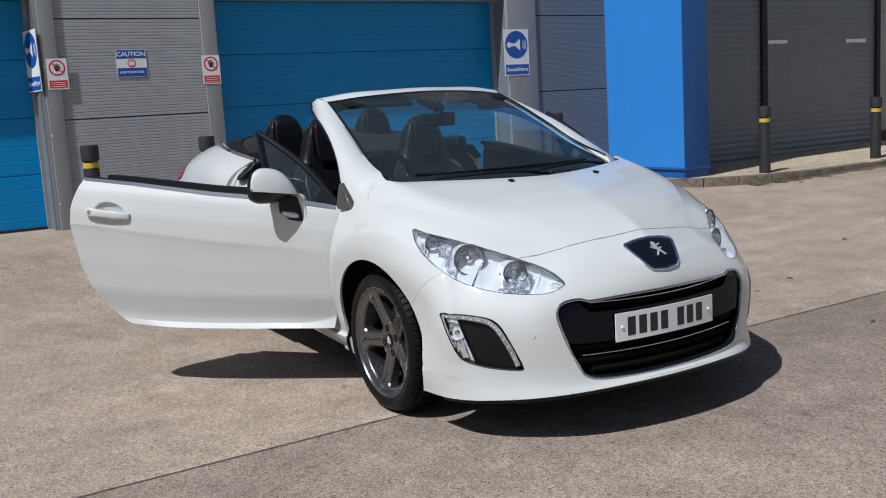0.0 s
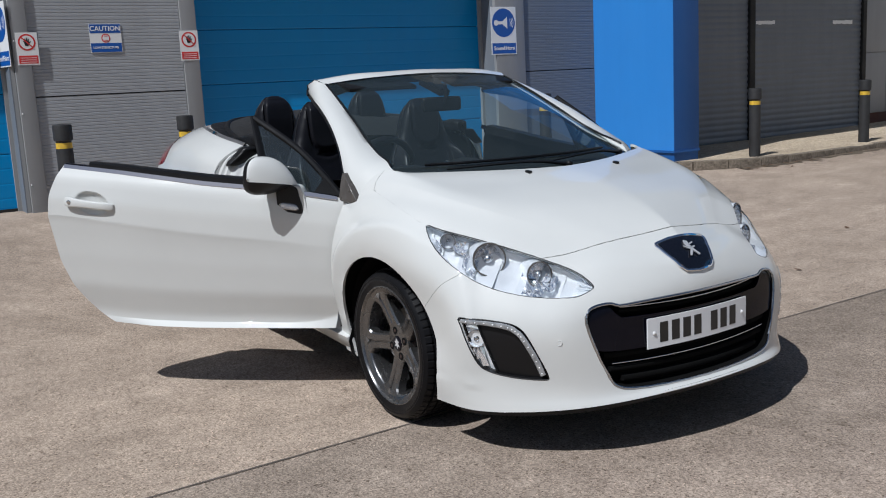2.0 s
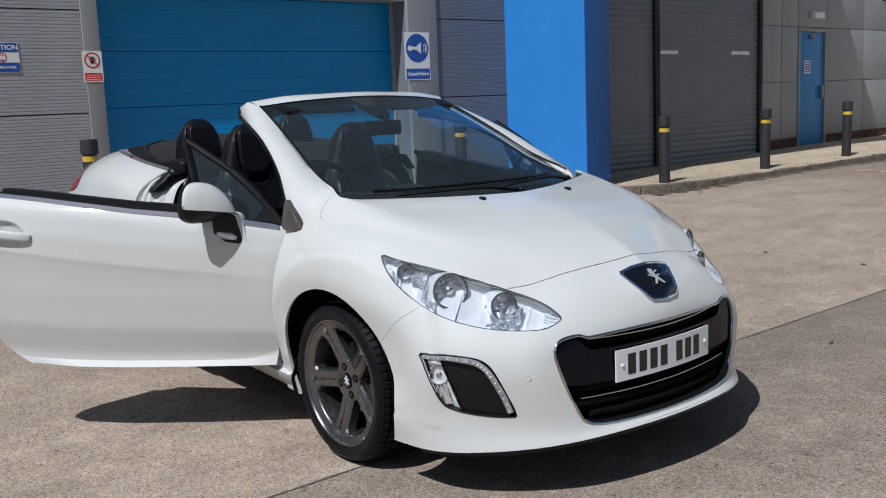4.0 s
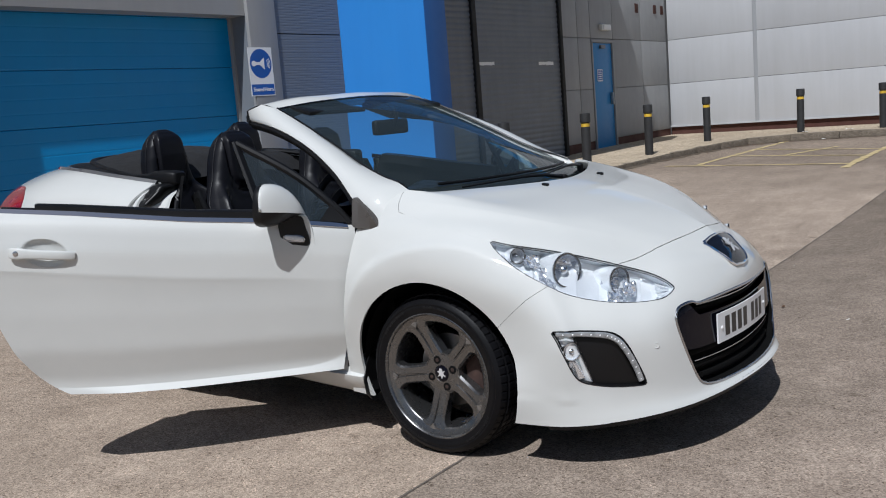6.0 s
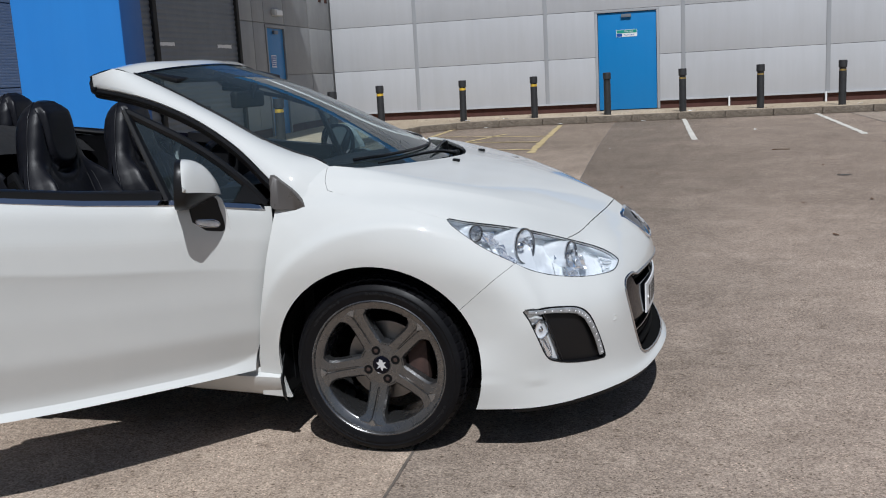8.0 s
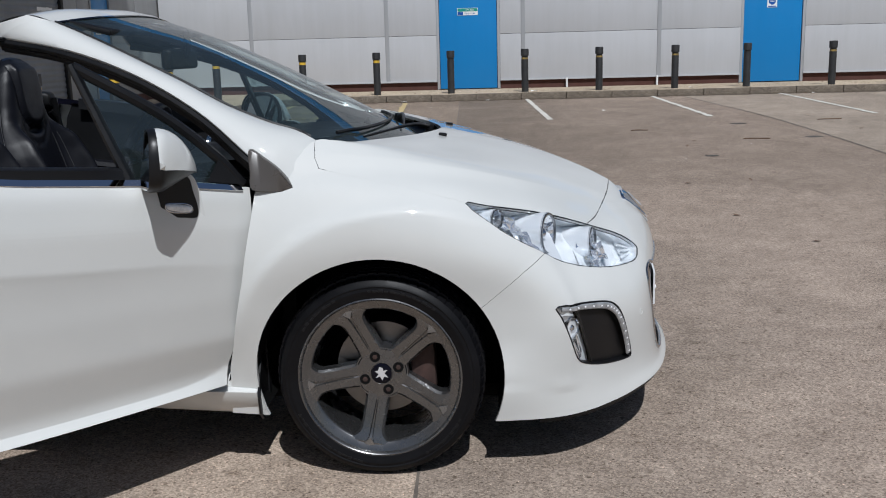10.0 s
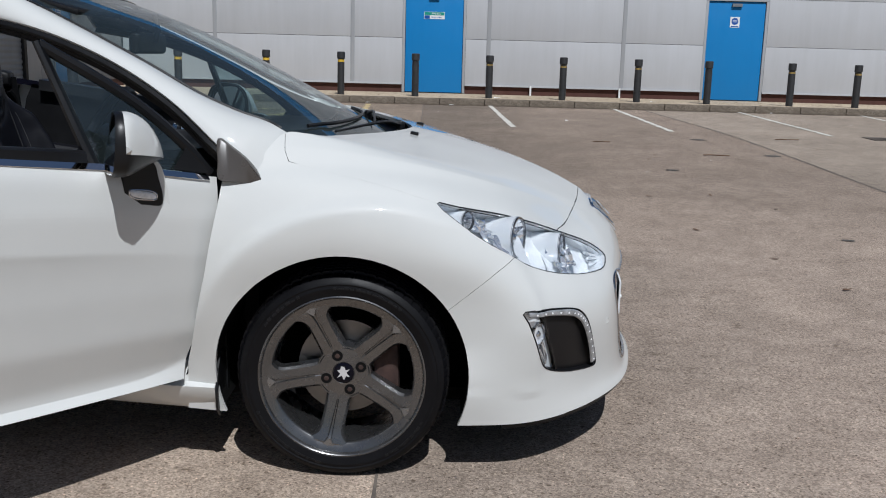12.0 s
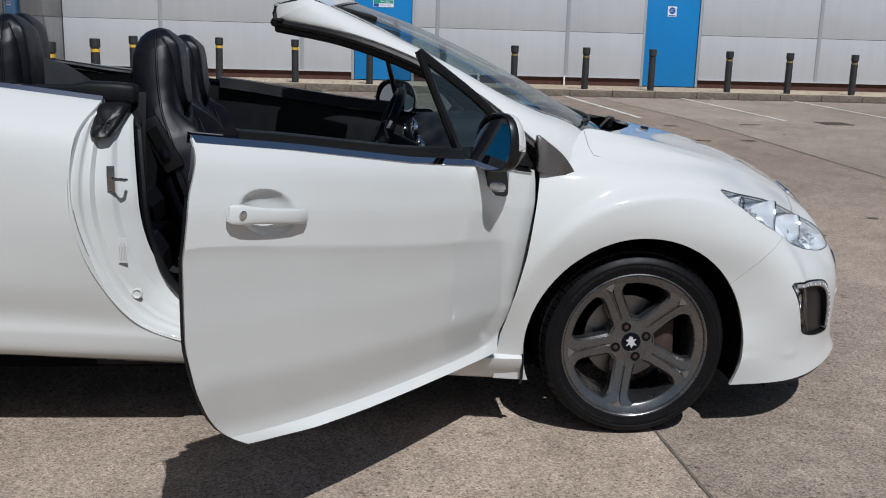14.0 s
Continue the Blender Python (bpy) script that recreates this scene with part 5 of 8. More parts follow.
# ---- headlamps ----
def headlamp(k):
    sg = 1 if k == 0 else -1
    faces = KEEP["lamp_r" if k == 0 else "lamp_l"]
    d = mdir(LAMP_DIR, k)
    lamp = recess("headlamp", faces, d, 0.075, M["reflector"], car, "clear headlamp with chrome reflectors", 0.93)
    lens = part("lens", faces_bm(faces, lambda v: v.co + v.normal * 0.001), M["lens"], lamp, smooth=True)
    lens.visible_shadow = False
    out = [(x, sg * y, z) for x, y, z in LAMP]
    bm = bmesh.new()
    add_tube(bm, rim_loop(out, d, front_bvh, -0.0015), 0.0020, 6, closed=True)
    part("seal", bm, M["black_trim"], lamp, smooth=True)
    for (x, y, z), r, tilt in (((0.352, -0.742, 0.768), 0.027, 0.75), ((0.505, -0.664, 0.708), 0.058, 0.42), ((0.648, -0.548, 0.655), 0.045, 0.32)):
        axis = Vector((1, -tilt * sg, 0.05)).normalized()
        c = Vector((x, sg * y, z)) - axis * 0.006
        m = Matrix.Translation(c) @ axis.to_track_quat("Z", "Y").to_matrix().to_4x4()
        bm = bmesh.new()
        rings = add_lathe(bm, [(r * 0.25, -0.050), (r * 0.50, -0.047), (r * 0.70, -0.038), (r * 0.84, -0.024), (r * 0.93, -0.008), (r * 1.0, 0.008)], 26, m, caps=False)
        jit = random.Random(int(r * 1000) + k)
        for ring in rings[1:-1]:
            for v in ring:
                v.co += axis * jit.uniform(-0.0035, 0.0035)
        part("reflector_bowl", bm, M["bowl"], lamp)
        bm = bmesh.new()
        add_lathe(bm, [(r * 1.09, 0.006), (r * 1.09, -0.012), (r * 1.12, -0.03), (r * 1.12, -0.085)], 28, m, caps=False)
        part("drum", bm, M["reflector"], lamp, smooth=True)
        bm = bmesh.new()
        add_lathe(bm, [(r * 0.97, 0.003), (r * 0.985, 0.010), (r * 1.07, 0.010), (r * 1.095, 0.003)], 28, m, caps=False)
        part("bowl_rim", bm, M["dark_chrome"], lamp, smooth=True)
        bm = bmesh.new()
        add_lathe(bm, [(r * 0.32, -0.045), (r * 0.32, -0.018), (r * 0.26, -0.008), (r * 0.12, -0.002), (0.0005, 0.0)], 16, m)
        part("bulb_shield", bm, M["satin_chrome"], lamp, smooth=True)
    # moulded reflector of tall facets behind the bowls, with fine flutes towards the nose
    up = [Vector((x, sg * y, z)) for x, y, z in LAMP[0:17]]
    dn = [Vector((x, sg * y, z)) for x, y, z in (LAMP[17:] + LAMP[:1])][::-1]
    dv = Vector(d).normalized()
    at = lambda L, t: L[int(t * (len(L) - 1))].lerp(L[min(len(L) - 1, int(t * (len(L) - 1)) + 1)], t * (len(L) - 1) % 1)
    rnd = random.Random(4)
    bm = bmesh.new()
    nt = 11
    for i in range(nt):
        t0, t1 = 0.01 + 0.985 * i / nt, 0.01 + 0.985 * (i + 1) / nt
        nw = 1
        for j in range(nw):
            w0, w1 = 0.02 + 0.96 * j / nw, 0.02 + 0.96 * (j + 1) / nw
            base = 0.044 + rnd.uniform(-0.002, 0.004)
            ta, tb = rnd.uniform(-0.003, 0.003), rnd.uniform(-0.004, 0.006)
            for k in range(3):
                e0, e1 = t0 + (t1 - t0) * k / 3, t0 + (t1 - t0) * (k + 1) / 3
                sag = lambda t: 0.005 * math.sin(math.pi * (t - t0) / (t1 - t0))
                vs = [bm.verts.new(at(up, t).lerp(at(dn, t), w) - dv * (base + sag(t) + ta * (2 * (t - t0) / (t1 - t0) - 1) + tb * (1 if w == w1 else -1))) for t, w in ((e0, w0), (e1, w0), (e1, w1), (e0, w1))]
                bm.faces.new(vs)
    bmesh.ops.remove_doubles(bm, verts=bm.verts, dist=1e-6)
    part("faceted_reflector", bm, M["reflector"], lamp, smooth=True, angle=12)
    # broken chrome webs round the bowls
    bm = bmesh.new()
    for t0, t1, w0, w1 in ((0.24, 0.31, 0.10, 0.55), (0.30, 0.37, 0.45, 0.90), (0.55, 0.62, 0.08, 0.50), (0.58, 0.66, 0.50, 0.92), (0.64, 0.70, 0.30, 0.75), (0.12, 0.17, 0.55, 0.95), (0.84, 0.90, 0.10, 0.45)):
        n = 5
        web = [[bm.verts.new(at(up, t0 + (t1 - t0) * i / n).lerp(at(dn, t0 + (t1 - t0) * i / n), w0 + (w1 - w0) * j / n + rnd.uniform(-0.03, 0.03)) - dv * (0.030 + rnd.uniform(-0.010, 0.012))) for i in range(n + 1)] for j in range(n + 1)]
        for j in range(n):
            for i in range(n):
                bm.faces.new((web[j][i], web[j][i + 1], web[j + 1][i + 1], web[j + 1][i]))
    part("chrome_web", bm, M["bowl"], lamp)
    # long flutes at the nose end
    for w in (0.30, 0.52, 0.74):
        bm = bmesh.new()
        add_tube(bm, [at(up, t).lerp(at(dn, t), w) - dv * 0.026 for t in np.linspace(0.80, 0.965, 7)], [0.007, 0.0065, 0.006, 0.005, 0.004, 0.003, 0.002], 6, flat=0.7)
        part("flute", bm, M["reflector"], lamp, smooth=True)
    return lamp


headlamp(0)
headlamp(1)


# ---- grille ----
def front_x(y, z):
    h = front_bvh.ray_cast(Vector((2.0, y, z)), Vector((-1, 0, 0)), 3.0)[0]
    return h.x if h else 0.9


def front_strip(name, ys, z_of, inset, h, depth, material, parent, label=""):
    """A bar that follows the nose's curve."""
    bm = bmesh.new()
    prev = None
    for y in ys:
        z = z_of(y)
        x = front_x(y, z) - inset
        ring = [bm.verts.new(p) for p in ((x - depth, y, z - h / 2), (x - h * 0.15, y, z - h / 2), (x, y, z - h * 0.22), (x, y, z + h * 0.22), (x - h * 0.15, y, z + h / 2), (x - depth, y, z + h / 2))]
        if prev:
            for i in range(6):
                bm.faces.new((prev[i], prev[(i + 1) % 6], ring[(i + 1) % 6], ring[i]))
        else:
            bm.faces.new(ring[::-1])
        prev = ring
    bm.faces.new(prev)
    return part(name, bm, material, parent, label, smooth=True, angle=35)


grille = recess("front_grille", KEEP["grille"], (1, 0, 0.0), 0.055, M["inner_dark"], car, "gloss black front grille with thin chrome strips", 0.985)
ys = [-0.47 + 0.94 * i / 40 for i in range(41)]
bm = bmesh.new()
prev = None
edge_y = [0.0, 0.25, 0.35, 0.372, 0.40, 0.44, 0.466, 0.480, 0.487]
top_z = [0.497, 0.497, 0.500, 0.512, 0.548, 0.551, 0.542, 0.528, 0.505]
low_z = [0.380, 0.381, 0.384, 0.385, 0.387, 0.392, 0.402, 0.425, 0.480]
for y in [-0.487 + 0.974 * i / 72 for i in range(73)]:
    z1, z0 = float(np.interp(abs(y), edge_y, top_z)), float(np.interp(abs(y), edge_y, low_z))
    col = []
    for j in range(13):
        z = z0 + (z1 - z0) * j / 12
        col.append(bm.verts.new((front_x(y, z) - 0.007, y, z)))
    x0, x1 = col[0].co.x, col[-1].co.x
    col = [bm.verts.new((x0 - 0.035, y, z0 + 0.002))] + col + [bm.verts.new((x1 - 0.035, y, z1 - 0.002))]
    if prev:
        for j in range(14):
            bm.faces.new((prev[j], prev[j + 1], col[j + 1], col[j]))
    prev = col
part("cross_bar", bm, M["black_gloss"], grille, smooth=True, angle=40)
for z0, h, span in ((0.548, 0.012, 0.36), (0.513, 0.012, 0.36), (0.360, 0.018, 0.43), (0.308, 0.016, 0.40), (0.270, 0.020, 0.37)):
    front_strip("slat", [y for y in ys if abs(y) < span], lambda y, z0=z0: z0 + 0.012 * (abs(y) / 0.46) ** 2, 0.024, h, 0.025, M["inner_dark"], grille)
for z0, span in ((0.530, 0.355), (0.331, 0.405)):
    front_strip("chrome_strip", [y for y in ys if abs(y) < span], lambda y, z0=z0: z0 + 0.012 * (abs(y) / 0.46) ** 2, 0.017, 0.0036, 0.006, M["satin_chrome"], grille, "thin chrome strip")
bm = bmesh.new()
add_tube(bm, rim_loop(GRILLE, GRILLE_DIR, front_bvh, 0.0), 0.0055, 8, closed=True)
part("surround", bm, M["grille_chrome"], grille, "satin chrome surround", smooth=True)

# ---- number plate, its characters as plain bars ----
PLATE_Z = 0.428


def plate_x(y):
    return front_x(y, PLATE_Z) + 0.002


def bent_plate(y0, y1, z0, z1, lift, thick, n):
    """A thin plate that follows the bumper's curve."""
    bm = bmesh.new()
    prev = None
    for i in range(n + 1):
        y = y0 + (y1 - y0) * i / n
        x = plate_x(y) + lift
        ring = [bm.verts.new(p) for p in ((x, y, z0), (x, y, z1), (x - thick, y, z1), (x - thick, y, z0))]
        if prev:
            for j in range(4):
                bm.faces.new((prev[j], prev[(j + 1) % 4], ring[(j + 1) % 4], ring[j]))
        else:
            bm.faces.new(ring[::-1])
        prev = ring
    bm.faces.new(prev)
    return bm


number_plate = part("number_plate", bent_plate(-0.26, 0.26, PLATE_Z - 0.0555, PLATE_Z + 0.0555, 0.004, 0.006, 20), M["plate"], car, "white front number plate with black characters", smooth=True, angle=30)
for i in range(7):
    y = -0.188 + 0.0545 * i + (0.034 if i > 3 else 0)
    part("character_bar", bent_plate(y - 0.0185, y + 0.0185, PLATE_Z - 0.037, PLATE_Z + 0.037, 0.0048, 0.0006, 3), M["sign_black"], number_plate)
for y in (-0.232, 0.232):
    bm = bmesh.new()
    add_lathe(bm, [(0.007, 0.0), (0.007, 0.003), (0.004, 0.005), (0.0004, 0.0055)], 12, Matrix.Translation((plate_x(y) + 0.004, y, PLATE_Z)) @ Matrix.Rotation(math.pi / 2, 4, "Y"))
    part("screw_cap", bm, M["sign_white"], number_plate, smooth=True)

# ---- nose badge: a shield with a plain bright shape ----
BADGE = [(0.79, -0.120, 0.723), (0.785, -0.06, 0.729), (0.785, 0.06, 0.729), (0.79, 0.120, 0.723), (0.798, 0.126, 0.716), (0.835, 0.106, 0.676), (0.870, 0.084, 0.640), (0.885, 0.062, 0.624), (0.889, 0.0, 0.617), (0.885, -0.062, 0.624), (0.870, -0.084, 0.640), (0.835, -0.106, 0.676), (0.798, -0.126, 0.716)]


def shield(scale, lift):
    c = sum((Vector(p) for p in BADGE), Vector()) / len(BADGE)
    fine = []
    for p, q in zip(BADGE, BADGE[1:] + BADGE[:1]):
        for i in range(4):
            fine.append(c + (Vector(p).lerp(Vector(q), i / 4) - c) * scale)
    return rim_loop(fine, (0.72, 0, 0.69), front_bvh, lift)


bm = bmesh.new()
prev = None
for size in (0.92, 0.78, 0.62, 0.46, 0.30, 0.15, 0.03):
    ring = [bm.verts.new(p) for p in shield(size, 0.006)]
    if prev:
        for j in range(len(ring)):
            bm.faces.new((prev[j], prev[(j + 1) % len(ring)], ring[(j + 1) % len(ring)], ring[j]))
    prev = ring
bm.faces.new(prev)
badge = part("nose_badge", bm, M["badge_black"], car, "black shield badge with chrome rim", smooth=True)
bm = bmesh.new()
add_tube(bm, shield(0.98, 0.003), 0.0075, 8, closed=True, flat=0.8)
part("badge_rim", bm, M["chrome"], badge, smooth=True)
nb = Matrix.Translation((0.846, 0, 0.694)) @ Matrix.Rotation(radians(45), 4, "Y") @ Matrix.Rotation(math.pi / 2, 4, "Z")
bm = bmesh.new()
for u0, w0, u1, w1, h in ((-0.010, 0.022, 0.006, -0.010, 0.0075), (-0.012, 0.028, 0.002, 0.024, 0.0065), (-0.002, 0.014, 0.020, 0.022, 0.003), (0.000, 0.002, 0.020, 0.004, 0.003), (0.006, -0.008, 0.020, -0.030, 0.0042), (0.000, -0.008, -0.016, -0.028, 0.0042), (-0.008, 0.000, -0.024, 0.012, 0.0025)):
    along = Vector((u1 - u0, w1 - w0)).normalized()
    side = Vector((-along.y, along.x)) * h
    add_prism(bm, [(u * 1.2, w * 1.1) for u, w in ((u0 - side.x, w0 - side.y), (u1 - side.x * 0.7, w1 - side.y * 0.7), (u1 + side.x * 0.7, w1 + side.y * 0.7), (u0 + side.x, w0 + side.y))], 0.004, nb @ Matrix.Translation((0, 0, 0.011)))
part("emblem", bm, M["emblem"], badge, "plain bright metal emblem")


# ---- fog lamp pockets ----
def fog(k):
    sg = 1 if k == 0 else -1
    faces = KEEP["fog_r" if k == 0 else "fog_l"]
    d = mdir(FOG_DIR, k)
    pocket = recess("fog_lamp_pocket", faces, d, 0.055, M["black_trim"], car, "black fog lamp pocket with a strip of small daylight lamps", 0.9)
    out = [(x, sg * y, z) for x, y, z in FOG]
    loop = rim_loop(out, d, front_bvh, 0.0)
    bm = bmesh.new()
    add_tube(bm, loop, 0.0022, 6, closed=True)
    part("rim", bm, M["black_trim"], pocket, smooth=True)
    # lamp strip along the top and front edges
    fine = spline([Vector((x, sg * y, z)) for x, y, z in ((0.524, -0.808, 0.513), (0.60, -0.764, 0.507), (0.665, -0.716, 0.497), (0.693, -0.692, 0.480), (0.710, -0.671, 0.450), (0.730, -0.639, 0.383), (0.744, -0.619, 0.322))], 8)
    on = rim_loop(fine, d, front_bvh, 0.002)
    bm = bmesh.new()
    add_tube(bm, on, [0.0065 + 0.004 * min(1, i / 16) for i in range(len(on))], 8, flat=0.5, up=d)
    part("light_strip", bm, M["strip"], pocket, "bright strip lens", smooth=True)
    for i in range(2, len(on) - 1, 3):
        bm = bmesh.new()
        bmesh.ops.create_icosphere(bm, subdivisions=1, radius=0.0038, matrix=Matrix.Translation(on[i] + Vector(d).normalized() * 0.0035))
        part("led", bm, M["led"], pocket, smooth=True)
    # the fog lamp: a clear window over a chrome bowl at the rear end, a black blank ahead of it
    edge = lambda p: p.x < float(np.interp(p.z, [0.29, 0.42, 0.535], [0.648, 0.610, 0.578]))
    rear_faces = [f for f in faces if edge(f.calc_center_median())]
    front_faces = [f for f in faces if not edge(f.calc_center_median())]
    part("blank", faces_bm(front_faces, lambda v: v.co - v.normal * 0.016), M["black_trim"], pocket, "smooth black blank", smooth=True)
    fl = part("fog_lamp", faces_bm(rear_faces, lambda v: v.co - v.normal * 0.026), M["reflector"], pocket, "chrome fog lamp behind a clear lens", smooth=True)
    lens = part("lens", faces_bm(rear_faces, lambda v: v.co - v.normal * 0.004), M["lens"], fl, smooth=True)
    lens.visible_shadow = False
    line = [Vector((x, sg * y, z)) for x, y, z in FOG_SPLIT]
    on = rim_loop([line[0].lerp(line[1], t) for t in (0.15, 0.6)] + [line[1].lerp(line[2], t) for t in (0.0, 0.5, 0.9)], d, front_bvh, -0.010)
    bm = bmesh.new()
    add_tube(bm, on, 0.004, 6)
    part("divider", bm, M["black_trim"], fl, smooth=True)
    # round chrome bowl, tilted ahead, over a fan of bright facets
    axis = Vector((0.82, -0.57 * sg, 0.05)).normalized()
    c = rim_loop([(0.572, sg * -0.780, 0.445)], d, front_bvh, -0.024)[0]
    m = Matrix.Translation(c) @ axis.to_track_quat("Z", "Y").to_matrix().to_4x4()
    rnd = random.Random(9)
    bm = bmesh.new()
    rings = add_lathe(bm, [(0.010, -0.030), (0.018, -0.022), (0.027, -0.007), (0.030, 0.002)], 16, m, caps=False)
    for ring in rings[:-1]:
        for v in ring:
            v.co += axis * rnd.uniform(-0.004, 0.004)
    part("lamp_bowl", bm, M["bowl"], fl, smooth=False)
    bm = bmesh.new()
    add_lathe(bm, [(0.030, 0.001), (0.031, 0.004), (0.033, 0.004), (0.034, -0.02)], 28, m, caps=False)
    part("bowl_rim", bm, M["satin_chrome"], fl, smooth=True)
    bm = bmesh.new()
    add_lathe(bm, [(0.010, -0.02), (0.010, 0.0), (0.006, 0.004), (0.0005, 0.005)], 14, m)
    part("bulb_shield", bm, M["satin_chrome"], fl, smooth=True)
    bm = bmesh.new()
    hub = Vector((0.572, sg * -0.783, 0.425))
    for i in range(7):
        a0, a1 = radians(200 + 22 * i), radians(200 + 22 * (i + 1))
        tri = [hub + Vector((0.016 * math.cos(a), 0, 0.016 * math.sin(a))) for a in (a0, a1)]
        tri += [hub + Vector((r * math.cos(a), 0, r * math.sin(a) * 1.25)) for a, r in ((a1, 0.085), (a0, 0.085))]
        on = []
        for j, p in enumerate(tri):
            xm = float(np.interp(p.z, [0.29, 0.42, 0.535], [0.642, 0.604, 0.572]))
            p = Vector((max(0.535 + 0.04 * max(0, 0.42 - p.z) / 0.1, min(xm, p.x)), p.y, max(0.345, p.z)))
            on.append(rim_loop([p], d, front_bvh, -0.020 + (0.008 if (i + j) % 2 else 0.0))[0])
        bm.faces.new([bm.verts.new(p) for p in on])
    part("facet_fan", bm, M["bowl"], fl)


fog(0)
fog(1)

# ---- parking sensors, washer jets ----
for s in (1, -1):
    p = rim_loop([(0.795, -0.587 * s, 0.439)], (0.8, -0.6 * s, 0), front_bvh, 0.0)[0]
    n = Vector((0.72, -0.69 * s, 0.0)).normalized()
    bm = bmesh.new()
    add_lathe(bm, [(0.0105, -0.004), (0.0105, 0.0012), (0.0085, 0.0016), (0.0080, 0.0004), (0.0005, 0.0010)], 18, Matrix.Translation(p) @ n.to_track_quat("Z", "Y").to_matrix().to_4x4())
    part("parking_sensor", bm, M["paint"], bumper, smooth=True)
    q = rim_loop([(0.172, -0.212 if s > 0 else 0.272, 0.96)], (0, 0, 1), front_bvh, 0.0)[0]
    bm = bmesh.new()
    add_box(bm, -0.016, 0.012, -0.009, 0.009, -0.004, 0.010, bevel=0.004)
    ob = part("washer_jet", bm, M["black_trim"], car, "small black washer jet", smooth=True)
    ob.matrix_basis = Matrix.Translation(q) @ Matrix.Rotation(0.12, 4, "Y")

# black lip under the bumper
bm = bmesh.new()
low = [Vector(p) for p in PF[0][54:]]
line = low + [Vector((p.x, -p.y, p.z)) for p in low[-2::-1]]
prev = None
for i, p in enumerate(line):
    t = (line[min(i + 1, len(line) - 1)] - line[max(i - 1, 0)]).normalized()
    n = Vector((-t.y, t.x, 0))
    ring = [bm.verts.new(v) for v in (p + n * 0.006 + Vector((0, 0, 0.008)), p + n * 0.012 + Vector((0, 0, -0.016)), p + n * 0.10 + Vector((0, 0, -0.010)))]
    if prev:
        bm.faces.new((prev[0], prev[1], ring[1], ring[0]))
        bm.faces.new((prev[1], prev[2], ring[2], ring[1]))
    prev = ring
part("under_lip", bm, M["black_trim"], bumper, "black plastic lip", smooth=True)


